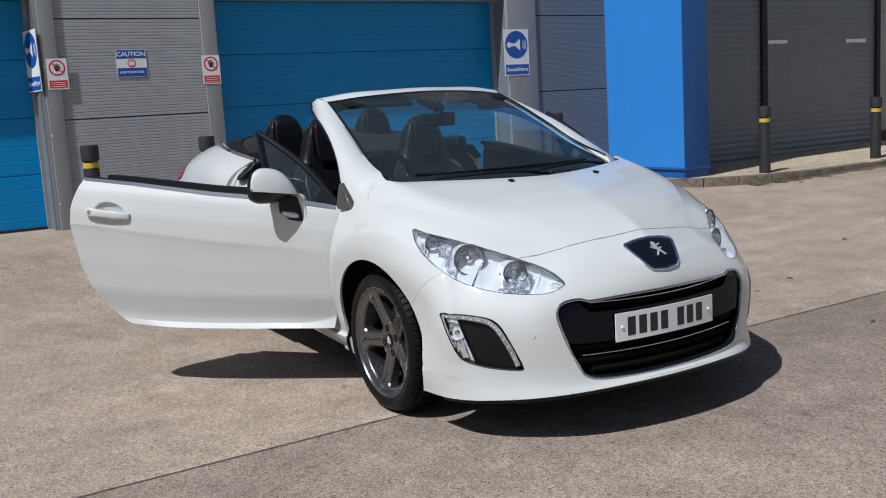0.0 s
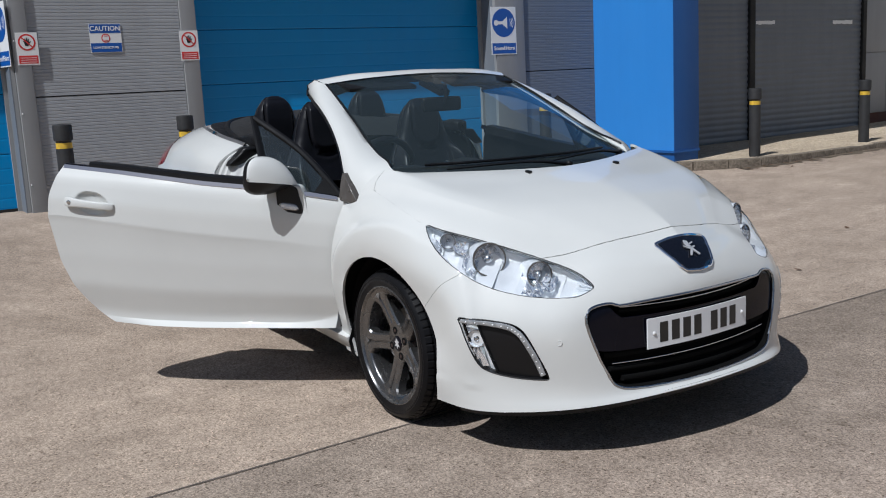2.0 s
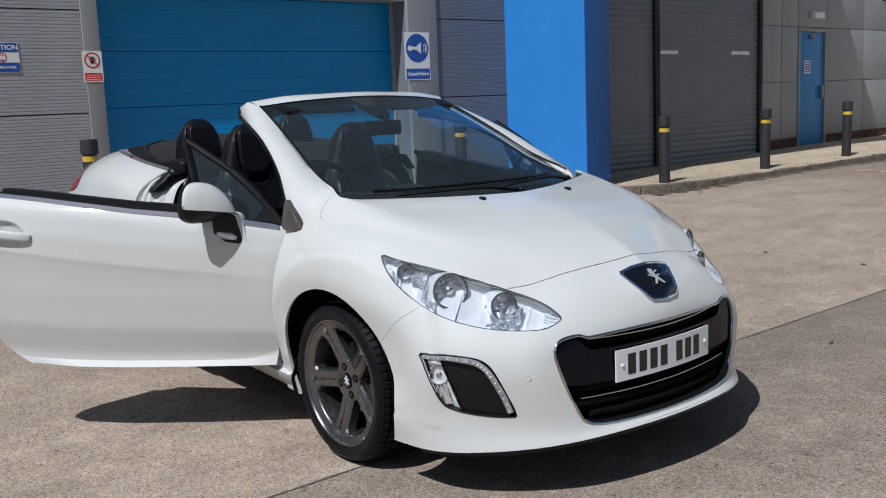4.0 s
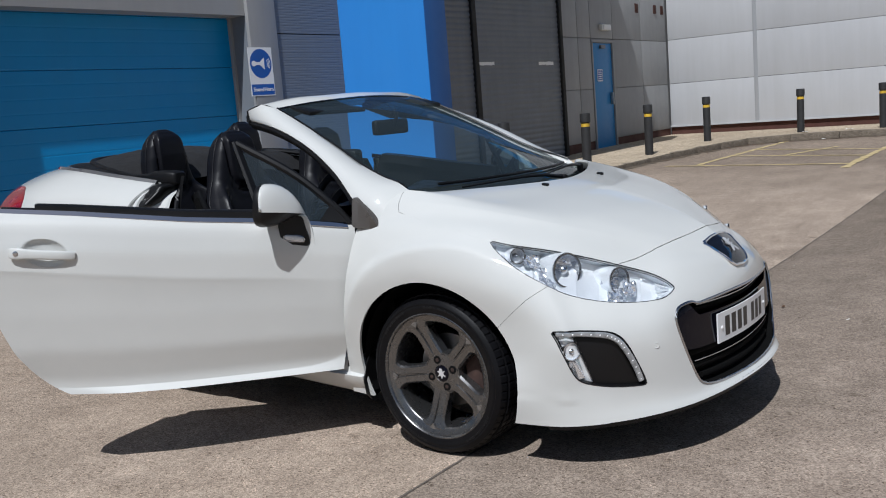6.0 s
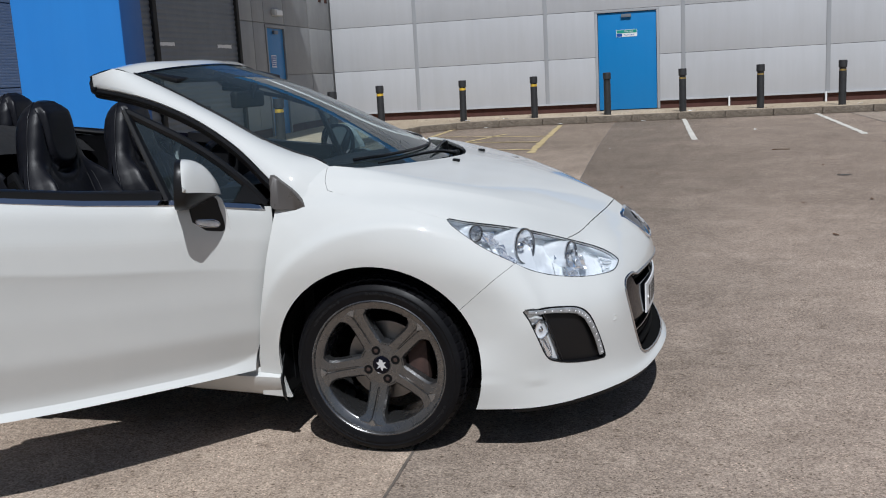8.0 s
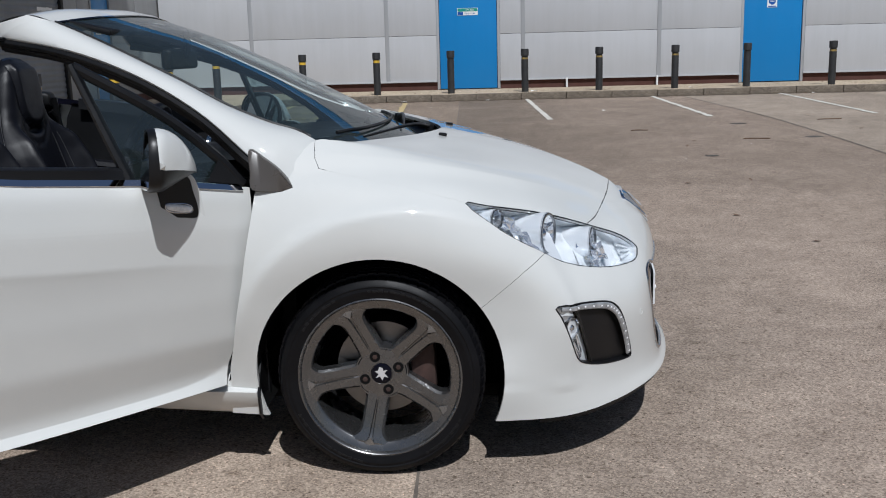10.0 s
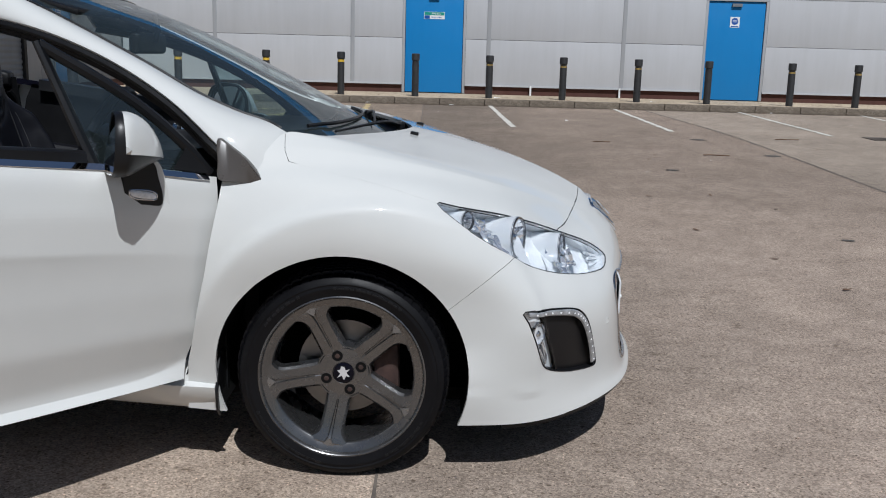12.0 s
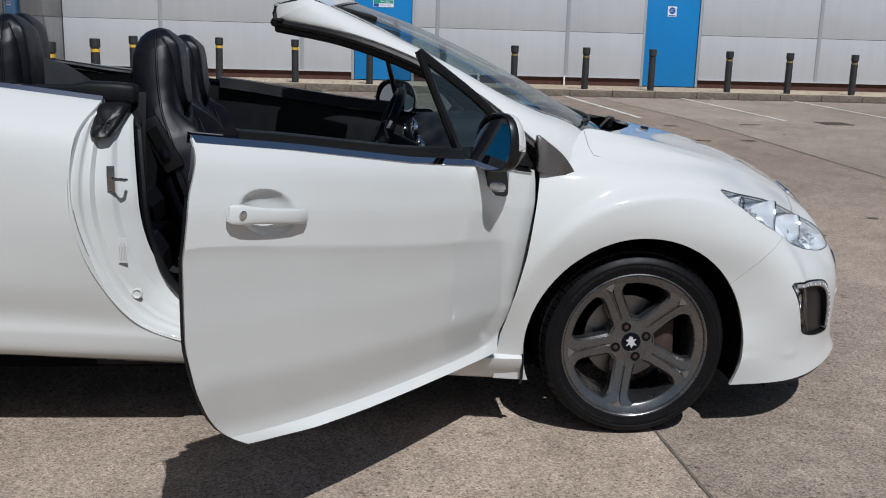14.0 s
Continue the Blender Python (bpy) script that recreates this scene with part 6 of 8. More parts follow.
# ---- wheels ----
def make_wheel(m):
    # built with its axle along local z, the outer face towards +z
    R, W = 0.312, 0.112
    prof = [(0.232, -W * 0.80), (0.246, -W * 0.95), (0.275, -W), (0.296, -W * 0.90), (0.306, -W * 0.74)]
    for a, b in ((-0.60, -0.36), (-0.28, -0.05), (0.05, 0.28), (0.36, 0.60)):
        prof += [(R, W * a), (R, W * b), (R - 0.008, W * b + 0.001), (R - 0.008, W * b + 0.007)]
    prof += [(0.307, W * 0.70), (0.3035, W * 0.78), (0.297, W * 0.90), (0.285, W * 0.985), (0.280, W * 1.0), (0.276, W * 0.985), (0.268, W * 1.0), (0.262, W * 0.99), (0.255, W * 0.97), (0.246, W * 0.955), (0.238, W * 0.90), (0.232, W * 0.80)]
    bm = bmesh.new()
    rings = add_lathe(bm, prof, 360, caps=False)
    # shoulder sipes
    for ring in rings:
        r = math.hypot(ring[0].co.x, ring[0].co.y)
        if r > 0.3005:
            for i, v in enumerate(ring):
                if i % 6 < 1:
                    v.co.x *= (r - 0.0045) / r
                    v.co.y *= (r - 0.0045) / r
    tyre = part("tyre", bm, M["tyre"], car, "black rubber tyre", smooth=True, angle=20)
    # rubbed lettering patches on the sidewall
    for a0, span in ((52, 46), (118, 30), (205, 54), (300, 34)):
        k = int(span / 3.4)
        for i in range(k):
            a = radians(a0 + span * i / k)
            bm = bmesh.new()
            add_box(bm, -0.0050 - 0.004 * ((i * 7) % 3) / 2, 0.0045 + 0.003 * ((i * 5) % 4) / 3, -0.0045 + 0.003 * ((i * 3) % 2), 0.0045, 0, 0.0012, bevel=0.0004)
            p = part("raised_mark", bm, M["tyre_mark"], tyre, smooth=True)
            p.matrix_basis = Matrix.Rotation(a, 4, "Z") @ Matrix.Translation((0.2685, 0, W * 0.995)) @ Matrix.Rotation(math.pi / 2, 4, "Z")
    bm = bmesh.new()
    add_lathe(bm, [(0.205, -0.09), (0.225, -0.088), (0.232, -0.075), (0.236, W * 0.80), (0.243, W * 0.90), (0.2445, W * 0.95), (0.241, W * 0.965), (0.2375, W * 0.94), (0.2345, W * 0.865), (0.2125, W * 0.795), (0.2085, W * 0.765), (0.2065, W * 0.70), (0.205, 0.02), (0.203, -0.09)], 96, caps=False)
    rim = part("rim", bm, M["alloy"], car, "gunmetal five-spoke alloy rim", smooth=True, angle=35)
    zf = W * 0.72
    for i in range(5):
        a = radians(-29 + 72 * i)
        rot = Matrix.Rotation(a, 4, "Z")
        bm = bmesh.new()
        # spoke: body widening to the rim, dished towards the hub
        st = [(0.055, 0.040, 0.056), (0.085, 0.036, 0.060), (0.14, 0.0345, 0.070), (0.172, 0.0355, 0.0775), (0.186, 0.040, 0.0815), (0.196, 0.049, 0.0850), (0.204, 0.063, 0.0878), (0.211, 0.084, 0.0898), (0.2165, 0.098, 0.0895)]
        prev = None
        for r, hw, z in st:
            g = float(np.interp(r, [0.08, 0.14, 0.196, 0.2165], [0.0006, 0.0018, 0.0035, 0.012]))
            gd = float(np.interp(r, [0.08, 0.10, 0.19, 0.2165], [0.0, 0.005, 0.006, 0.002]))
            ring = [bm.verts.new((r, y, zz)) for y, zz in ((-hw, z - 0.045), (-hw, z - 0.008), (-hw + 0.007, z), (-g - 0.003, z + 0.001), (-g, z - gd), (g, z - gd), (g + 0.003, z + 0.001), (hw - 0.007, z), (hw, z - 0.008), (hw, z - 0.045))]
            if prev:
                for j in range(9):
                    bm.faces.new((prev[j], prev[j + 1], ring[j + 1], ring[j]))
            prev = ring
        s = part("spoke", bm, M["alloy"], rim, smooth=True, angle=14)
        s.matrix_basis = rot
        bm = bmesh.new()
        add_prism(bm, [(0.198, -0.0015), (0.2185, -0.017), (0.2225, 0.0), (0.2185, 0.017), (0.198, 0.0015)], 0.004, Matrix.Translation((0, 0, 0.0882)), bevel=0.001)
        s = part("spoke_tip", bm, M["alloy_glint"], rim, smooth=True, angle=25)
        s.matrix_basis = rot
    bm = bmesh.new()
    add_lathe(bm, [(0.082, 0.0), (0.082, 0.053), (0.080, 0.0575), (0.0765, 0.058), (0.0750, 0.0550), (0.0735, 0.0582), (0.045, 0.060), (0.033, 0.0615), (0.031, 0.0595), (0.0005, 0.0595)], 48)
    part("hub", bm, M["alloy"], rim, smooth=True, angle=30)
    bm = bmesh.new()
    add_lathe(bm, [(0.0305, 0.058), (0.0305, 0.0625), (0.027, 0.0645), (0.0005, 0.065)], 32)
    cap = part("centre_cap", bm, M["black_gloss"], rim, "black centre cap with a bright plain emblem", smooth=True)
    bm = bmesh.new()
    add_prism(bm, [(-0.019, 0.008), (-0.010, 0.010), (-0.006, 0.021), (0.004, 0.018), (0.006, 0.009), (0.018, 0.012), (0.009, 0.001), (0.020, -0.012), (0.008, -0.009), (0.002, -0.021), (-0.005, -0.008), (-0.018, -0.014), (-0.009, -0.001)], 0.0012, Matrix.Translation((0, 0, 0.0645)))
    part("cap_mark", bm, M["emblem"], cap)
    for i in range(4):
        a = radians(20 + 90 * i)
        m4 = Matrix.Translation((0.054 * math.cos(a), 0.054 * math.sin(a), 0.050))
        bm = bmesh.new()
        add_lathe(bm, [(0.0160, 0.0), (0.0160, 0.0110), (0.0148, 0.0114), (0.0140, 0.0106), (0.0005, 0.0106)], 20, m4)
        part("bolt_hole", bm, M["liner"], rim, smooth=True)
        bm = bmesh.new()
        add_lathe(bm, [(0.0078, 0.0), (0.0078, 0.0118), (0.006, 0.0125), (0.0005, 0.0125)], 6, m4)
        part("wheel_bolt", bm, M["caliper"], rim, smooth=True, angle=20)
    a = radians(-63)
    bm = bmesh.new()
    add_tube(bm, [Vector((0.214 * math.cos(a), 0.214 * math.sin(a), 0.05)), Vector((0.205 * math.cos(a), 0.205 * math.sin(a), 0.082))], 0.0045, 8)
    part("valve", bm, M["black_trim"], rim, smooth=True)
    bm = bmesh.new()
    add_lathe(bm, [(0.05, -0.005), (0.143, -0.005), (0.143, -0.030), (0.05, -0.030)], 48, caps=False)
    disc = part("brake_disc", bm, M["disc"], car, "worn steel brake disc", smooth=True, angle=30)
    bm = bmesh.new()
    add_lathe(bm, [(0.0005, 0.03), (0.066, 0.028), (0.072, 0.02), (0.073, -0.01)], 32, caps=False)
    part("disc_bell", bm, M["disc"], disc, smooth=True)
    bm = bmesh.new()
    add_box(bm, 0.085, 0.160, -0.075, 0.075, -0.06, 0.022, bevel=0.012)
    cal = part("brake_caliper", bm, M["caliper"], car, "rusty brake caliper", smooth=True)
    made = [tyre, rim, disc, cal]
    for o in made[:3]:
        o.matrix_basis = m
    cal.matrix_basis = m @ Matrix.Rotation(radians(2), 4, "Z")
    return made


def copy_part(ob, m):
    made = {}
    for o in (ob, *ob.children_recursive):
        c = o.copy()
        scene.collection.objects.link(c)
        made[o] = c
        c.parent = made.get(o.parent, o.parent)
    made[ob].matrix_basis = m
    return made[ob]


# local z points out to the car's right side, local x forward, local y up
TO_RIGHT = Matrix(((1, 0, 0, 0), (0, 0, -1, 0), (0, 1, 0, 0), (0, 0, 0, 1)))
TO_LEFT = Matrix(((-1, 0, 0, 0), (0, 0, 1, 0), (0, 1, 0, 0), (0, 0, 0, 1)))
WHEEL_Y, WHEEL_Z, WHEELBASE = 0.722, 0.311, 2.605
first = make_wheel(Matrix.Translation((0, -WHEEL_Y, WHEEL_Z)) @ TO_RIGHT)
for x, y, b in ((-WHEELBASE, -WHEEL_Y, TO_RIGHT), (0, WHEEL_Y, TO_LEFT), (-WHEELBASE, WHEEL_Y, TO_LEFT)):
    for o in first:
        copy_part(o, Matrix.Translation((x, y, WHEEL_Z)) @ b)
for cx in (0.0, -WHEELBASE):
    for s in (-1, 1):
        bm = bmesh.new()
        prof = [(cx + (ARCH_R + 0.004) * math.cos(a), ARCH_C[1] + (ARCH_R + 0.004) * math.sin(a)) for a in np.linspace(-0.36, math.pi + 0.30, 30)]
        prev = None
        for x, z in prof:
            cur = (bm.verts.new((x, s * 0.80, z)), bm.verts.new((x, s * 0.50, z)))
            if prev:
                bm.faces.new((prev[0], prev[1], cur[1], cur[0]))
            prev = cur
        bm.faces.new([bm.verts.new((x, s * 0.50, z)) for x, z in prof])
        part("wheel_arch_liner", bm, M["liner"], car, smooth=True)
        if cx == 0.0:
            bm = bmesh.new()
            add_prism(bm, [(0.68, 0.20), (0.785, 0.168), (0.812, 0.195), (0.822, 0.25), (0.80, 0.32), (0.77, 0.36), (0.68, 0.36)], 0.007, Matrix(((0, 0, 1, -0.3715), (s, 0, 0, 0), (0, 1, 0, 0), (0, 0, 0, 1))))
            part("mud_flap", bm, M["black_trim"], car, "small black flap behind the front wheel")


# ---- rear body ----
R_KEYS = [
    [(-1.46, -0.770, 0.240), (-1.95, -0.772, 0.268), (-2.35, -0.775, 0.290), (-2.605, -0.78, 0.30), (-2.9, -0.78, 0.30), (-3.2, -0.72, 0.29), (-3.42, -0.49, 0.28), (-3.49, 0, 0.28)],
    [(-1.44, -0.828, 0.272), (-1.95, -0.838, 0.300), (-2.35, -0.850, 0.322), (-2.605, -0.855, 0.33), (-2.9, -0.85, 0.33), (-3.21, -0.77, 0.33), (-3.44, -0.52, 0.33), (-3.51, 0, 0.33)],
    [(-1.43, -0.846, 0.335), (-1.95, -0.856, 0.365), (-2.35, -0.868, 0.385), (-2.605, -0.872, 0.39), (-2.9, -0.868, 0.40), (-3.22, -0.79, 0.41), (-3.45, -0.53, 0.42), (-3.52, 0, 0.42)],
    [(-1.585, -0.850, 0.400), (-1.97, -0.858, 0.430), (-2.35, -0.868, 0.450), (-2.605, -0.876, 0.46), (-2.9, -0.870, 0.47), (-3.23, -0.79, 0.48), (-3.455, -0.53, 0.49), (-3.525, 0, 0.49)],
    [(-1.68, -0.882, 0.54), (-2.0, -0.890, 0.56), (-2.35, -0.90, 0.58), (-2.605, -0.905, 0.60), (-2.9, -0.885, 0.60), (-3.24, -0.79, 0.61), (-3.46, -0.53, 0.62), (-3.53, 0, 0.62)],
    [(-1.742, -0.905, 0.76), (-2.0, -0.91, 0.79), (-2.35, -0.912, 0.82), (-2.605, -0.905, 0.84), (-2.9, -0.87, 0.86), (-3.17, -0.75, 0.87), (-3.36, -0.50, 0.87), (-3.44, 0, 0.86)],
    [(-1.735, -0.872, 0.96), (-2.0, -0.885, 0.99), (-2.35, -0.870, 1.01), (-2.605, -0.845, 1.02), (-2.86, -0.79, 1.02), (-3.11, -0.68, 1.02), (-3.29, -0.46, 1.01), (-3.38, 0, 1.01)],
    [(-1.690, -0.755, 1.056), (-1.98, -0.765, 1.090), (-2.3, -0.740, 1.119), (-2.55, -0.700, 1.130), (-2.78, -0.635, 1.128), (-3.02, -0.540, 1.112), (-3.20, -0.37, 1.10), (-3.30, 0, 1.095)],
    [(-1.685, -0.682, 1.066), (-1.97, -0.692, 1.100), (-2.25, -0.658, 1.134), (-2.48, -0.592, 1.153), (-2.70, -0.490, 1.164), (-2.90, -0.355, 1.160), (-3.06, -0.21, 1.150), (-3.12, 0, 1.146)],
    [(-1.685, -0.657, 1.052), (-1.95, -0.660, 1.088), (-2.20, -0.618, 1.126), (-2.41, -0.545, 1.149), (-2.60, -0.452, 1.165), (-2.73, -0.31, 1.175), (-2.80, -0.16, 1.180), (-2.81, 0, 1.182)],
]
PR = surface(R_KEYS, 8, 7, True, False)
rear = Cutter(grid_bm(PR, flip=True))
R_ARCH = [(x - WHEELBASE, y, z) for x, y, z in ARCH]
TAIL = [tuple(p) for p in spline([(-2.665, -0.84, 0.995), (-2.73, -0.80, 1.045), (-2.87, -0.75, 1.075), (-3.14, -0.64, 1.062), (-3.30, -0.46, 1.03), (-3.38, -0.44, 0.94), (-3.28, -0.62, 0.90), (-3.05, -0.79, 0.905), (-2.72, -0.87, 0.935)], 3, closed=True)]
BOOT = [(-2.27, -0.745, 1.16), (-2.45, -0.70, 1.15), (-2.75, -0.60, 1.15), (-3.0, -0.52, 1.13), (-3.25, -0.46, 1.08), (-3.4, -0.44, 1.02)]
for k in (0, 1):
    mir = lambda L: [(x, y if k == 0 else -y, z) for x, y, z in L]
    rear.cut(mir(R_ARCH), mdir((0, -1, 0), k), facing=0.1)
    rear.cut(mir(TAIL), mdir((-0.55, -0.8, 0.1), k), True, 0.1)
    rear.cut(mir(BOOT), (0, 0, 1), facing=0.05)
rear.bm.faces.index_update()
tails = [rear.inside(0), rear.inside(1)]
r_regs = rear.regions(tails[0] + tails[1])
boot = r_regs[pick(r_regs, (-2.9, 0, 1.17))]
body = r_regs[pick(r_regs, (-2.0, -0.9, 0.8))]
body_l = r_regs[pick(r_regs, (-2.0, 0.9, 0.8))]
part("rear_body", panel_edges(faces_bm(body)), M["paint"], car, smooth=True, angle=40)
if body_l is not body:
    part("rear_body", panel_edges(faces_bm(body_l)), M["paint"], car, smooth=True, angle=40)
if boot is not body:
    part("boot_lid", panel_edges(faces_bm(boot)), M["paint"], car, smooth=True, angle=40)
part("inner_structure", faces_bm(list({*body, *body_l, *boot}), lambda v: v.co - v.normal * 0.014), M["inner_dark"], car)
for k in (0, 1):
    part("tail_lamp", faces_bm(tails[k], lambda v: v.co + v.normal * 0.002), M["tail_red"], car, "red tail lamp", smooth=True)

# sills and floor
for s in (-1, 1):
    bm = bmesh.new()
    sec = [(-0.70, 0.165), (-0.765, 0.166), (-0.792, 0.19), (-0.822, 0.245), (-0.826, 0.262), (-0.806, 0.272), (-0.795, 0.31), (-0.775, 0.335), (-0.68, 0.345)]
    prev = None
    for x in (-0.372, -0.40, -0.46, -0.9, -1.3, -1.6, -2.25):
        zb = 0.157 - 0.056 * x
        ring = [bm.verts.new((x, -y * s if s > 0 else y, zb + (z - 0.165) * (0.345 - zb) / 0.18)) for y, z in sec]
        if prev:
            for i in range(len(sec) - 1):
                bm.faces.new((prev[i], prev[i + 1], ring[i + 1], ring[i]))
        else:
            bm.faces.new(ring)
        prev = ring
    part("sill", bm, M["paint"], car, smooth=True, angle=30)
box_part("floor_pan", (-3.30, 0.45, -0.60, 0.60, 0.17, 0.21), M["inner_dark"], car)
box_part("bulkhead", (-0.30, -0.26, -0.72, 0.72, 0.20, 0.90), M["inner_dark"], car)
box_part("engine_bay_floor", (-0.26, 0.58, -0.36, 0.36, 0.22, 0.60), M["inner_dark"], car)

# ---- door jambs ----
OUT_J = [(-1.688, -0.752, 1.052), (-1.724, -0.838, 0.995), (-1.750, -0.900, 0.85), (-1.742, -0.901, 0.70), (-1.688, -0.884, 0.545), (-1.585, -0.852, 0.400), (-1.43, -0.848, 0.336), (-1.25, -0.84, 0.322)]
IN_J = [(-1.612, -0.655, 1.034), (-1.598, -0.70, 0.975), (-1.580, -0.750, 0.81), (-1.570, -0.765, 0.70), (-1.545, -0.765, 0.60), (-1.50, -0.765, 0.505), (-1.42, -0.765, 0.435), (-1.25, -0.765, 0.40)]
for s in (1, -1):
    o = spline([(x, y * s, z) for x, y, z in OUT_J], 6)
    i_ = spline([(x, y * s, z) for x, y, z in IN_J], 6)
    bm = bmesh.new()
    prof = [(0.0, -0.003), (0.015, 0.006), (0.03, 0.013), (0.13, 0.017), (0.15, 0.022), (0.165, 0.032), (0.20, 0.036), (0.30, 0.038), (0.33, 0.046), (0.36, 0.056), (0.60, 0.066), (0.64, 0.072), (0.68, 0.088), (0.71, 0.094), (0.92, 0.102), (0.96, 0.112), (1.0, 0.118)]
    prev = None
    for a, b in zip(o, i_):
        d = b - a
        ring = []
        for t, dep in prof:
            q = a + Vector((d.x * t, 0, d.z * t))
            q.y = a.y + s * min(dep, abs(d.y) + 0.02)
            ring.append(bm.verts.new(q))
        if prev:
            for k in range(len(prof) - 1):
                bm.faces.new((prev[k], prev[k + 1], ring[k + 1], ring[k]))
        prev = ring
    jamb = part("door_jamb", bm, M["paint"], car, smooth=True, angle=45)
    bm = bmesh.new()
    add_tube(bm, [p + Vector((0.008, 0.012 * s, 0)) for p in i_], 0.013, 8)
    part("door_seal", bm, M["black_trim"], jamb, "black rubber door seal", smooth=True)
    if s > 0:
        c = Vector((-1.642, -0.838, 0.842))
        box_part("striker_plate", (c.x - 0.012, c.x + 0.010, c.y - 0.007, c.y + 0.006, c.z - 0.036, c.z + 0.040), M["dark_chrome"], jamb, "dark steel door striker", 0.003)
        bm = bmesh.new()
        add_tube(bm, [c + Vector((0.002, 0.004, 0.004)), c + Vector((0.014, -0.020, 0.003)), c + Vector((0.034, -0.022, 0.002)), c + Vector((0.042, -0.015, 0.0)), c + Vector((0.042, 0.006, -0.002))], 0.0048, 8)
        part("striker_loop", bm, M["dark_chrome"], jamb, smooth=True)
        box_part("sticker", (-1.632, -1.606, -0.8330, -0.8315, 0.585, 0.66), M["jamb_label"], jamb)
        for k in range(5):
            box_part("print_bar", (-1.629 + 0.0045 * k, -1.6278 + 0.0045 * k, -0.8342, -0.8331, 0.592, 0.635 + 0.012 * (k % 2)), M["trim_grey"], jamb)
        bm = bmesh.new()
        add_lathe(bm, [(0.017, -0.004), (0.016, 0.004), (0.013, 0.005), (0.010, 0.001), (0.0005, 0.000)], 20, Matrix.Translation((-1.585, -0.822, 0.485)) @ Matrix.Rotation(math.pi / 2, 4, "X"))
        part("grommet", bm, M["paint"], jamb, smooth=True)

# ---- black trim round the open cabin ----
for s in (1, -1):
    # chrome strip along the rear quarter's top
    line = [Vector((p[0], p[1] * s - 0.003 * s, p[2] + 0.003)) for p in PR[52][0:34]]
    bm = bmesh.new()
    prev = None
    for p in line:
        ring = [bm.verts.new(p + Vector((0, -o * s, z))) for o, z in ((0.004, -0.010), (0.0090, -0.0095), (0.0095, -0.0085), (-0.004, 0.009), (-0.009, 0.010), (-0.010, -0.01))]
        if prev:
            for j in range(6):
                bm.faces.new((prev[j], prev[(j + 1) % 6], ring[(j + 1) % 6], ring[j]))
        else:
            bm.faces.new(ring)
        prev = ring
    bm.faces.new(prev[::-1])
    part("waist_strip", bm, M["chrome"], car, "bright chrome waist strip", smooth=True, angle=30)
    # black trim between the strip and the cabin
    bm = bmesh.new()
    prev = None
    for row in PR[54:64]:
        cur = [bm.verts.new((p[0], p[1] * s, p[2] + 0.004)) for p in row[0:34]]
        if prev:
            for j in range(len(cur) - 1):
                bm.faces.new((prev[j], prev[j + 1], cur[j + 1], cur[j]))
        prev = cur
    part("waist_trim", bm, M["dash"], car, "black trim along the waist", smooth=True)
    # black top moulding inside it
    cap = [(-1.66, -0.655, 1.078, 0.018), (-1.77, -0.662, 1.084, 0.020), (-1.95, -0.660, 1.096, 0.018), (-2.20, -0.616, 1.132, 0.016), (-2.41, -0.543, 1.155, 0.016), (-2.60, -0.450, 1.171, 0.016), (-2.73, -0.31, 1.181, 0.016), (-2.81, 0.0, 1.188, 0.016)]
    pts = spline([(x, y * s, z) for x, y, z, r in cap], 5)
    rad = [float(v) for v in np.interp(np.linspace(0, len(cap) - 1, len(pts)), range(len(cap)), [c[3] for c in cap])]
    bm = bmesh.new()
    add_tube(bm, pts, rad, 12, flat=0.8)
    part("cabin_rim_moulding", bm, M["dash"], car, "black moulding round the open cabin", smooth=True)
    bm = bmesh.new()
    add_sections(bm, [((-1.90, -0.660 * s, 1.094), 0.020, 0.014, (0, 0, 1)), ((-1.79, -0.660 * s, 1.090), 0.032, 0.020, (0, 0, 1)), ((-1.735, -0.660 * s, 1.090), 0.040, 0.032, (0, 0, 1)), ((-1.65, -0.655 * s, 1.086), 0.042, 0.034, (0, 0, 1)), ((-1.605, -0.650 * s, 1.083), 0.040, 0.032, (0, 0, 1)), ((-1.593, -0.648 * s, 1.081), 0.031, 0.026, (0, 0, 1))], 24, 0.5)
    part("moulding_end", bm, M["dash"], car, "black squared moulding end", smooth=True, angle=50)
    # torn-looking rubber boot below the cap
    bm = bmesh.new()
    boot_xz = [(-1.704, 1.056), (-1.612, 1.060), (-1.617, 1.020), (-1.636, 0.975), (-1.652, 0.962), (-1.700, 0.962), (-1.708, 1.000)]
    loop = spline([Vector((x, z, 0)) for x, z in boot_xz], 4, closed=True)
    cx, cz = sum(p.x for p in loop) / len(loop), sum(p.y for p in loop) / len(loop)
    prev = None
    for g, y in ((0.95, 0.64), (0.97, 0.70), (0.93, 0.742), (0.82, 0.754), (0.55, 0.760), (0.28, 0.756), (0.05, 0.758)):
        ring = [bm.verts.new((cx + (p.x - cx) * g, -s * (y + 1.05 * max(0.0, 1.045 - (cz + (p.y - cz) * g)) + 0.010 * noise.noise(Vector((p.x * 40, p.y * 40, g * 5)))), cz + (p.y - cz) * g)) for p in loop]
        if prev:
            for i in range(len(ring)):
                bm.faces.new((prev[i], prev[(i + 1) % len(ring)], ring[(i + 1) % len(ring)], ring[i]))
        prev = ring
    bm.faces.new(prev)
    part("rubber_boot", bm, M["black_trim"], car, "crumpled black rubber corner boot", smooth=True, angle=60)
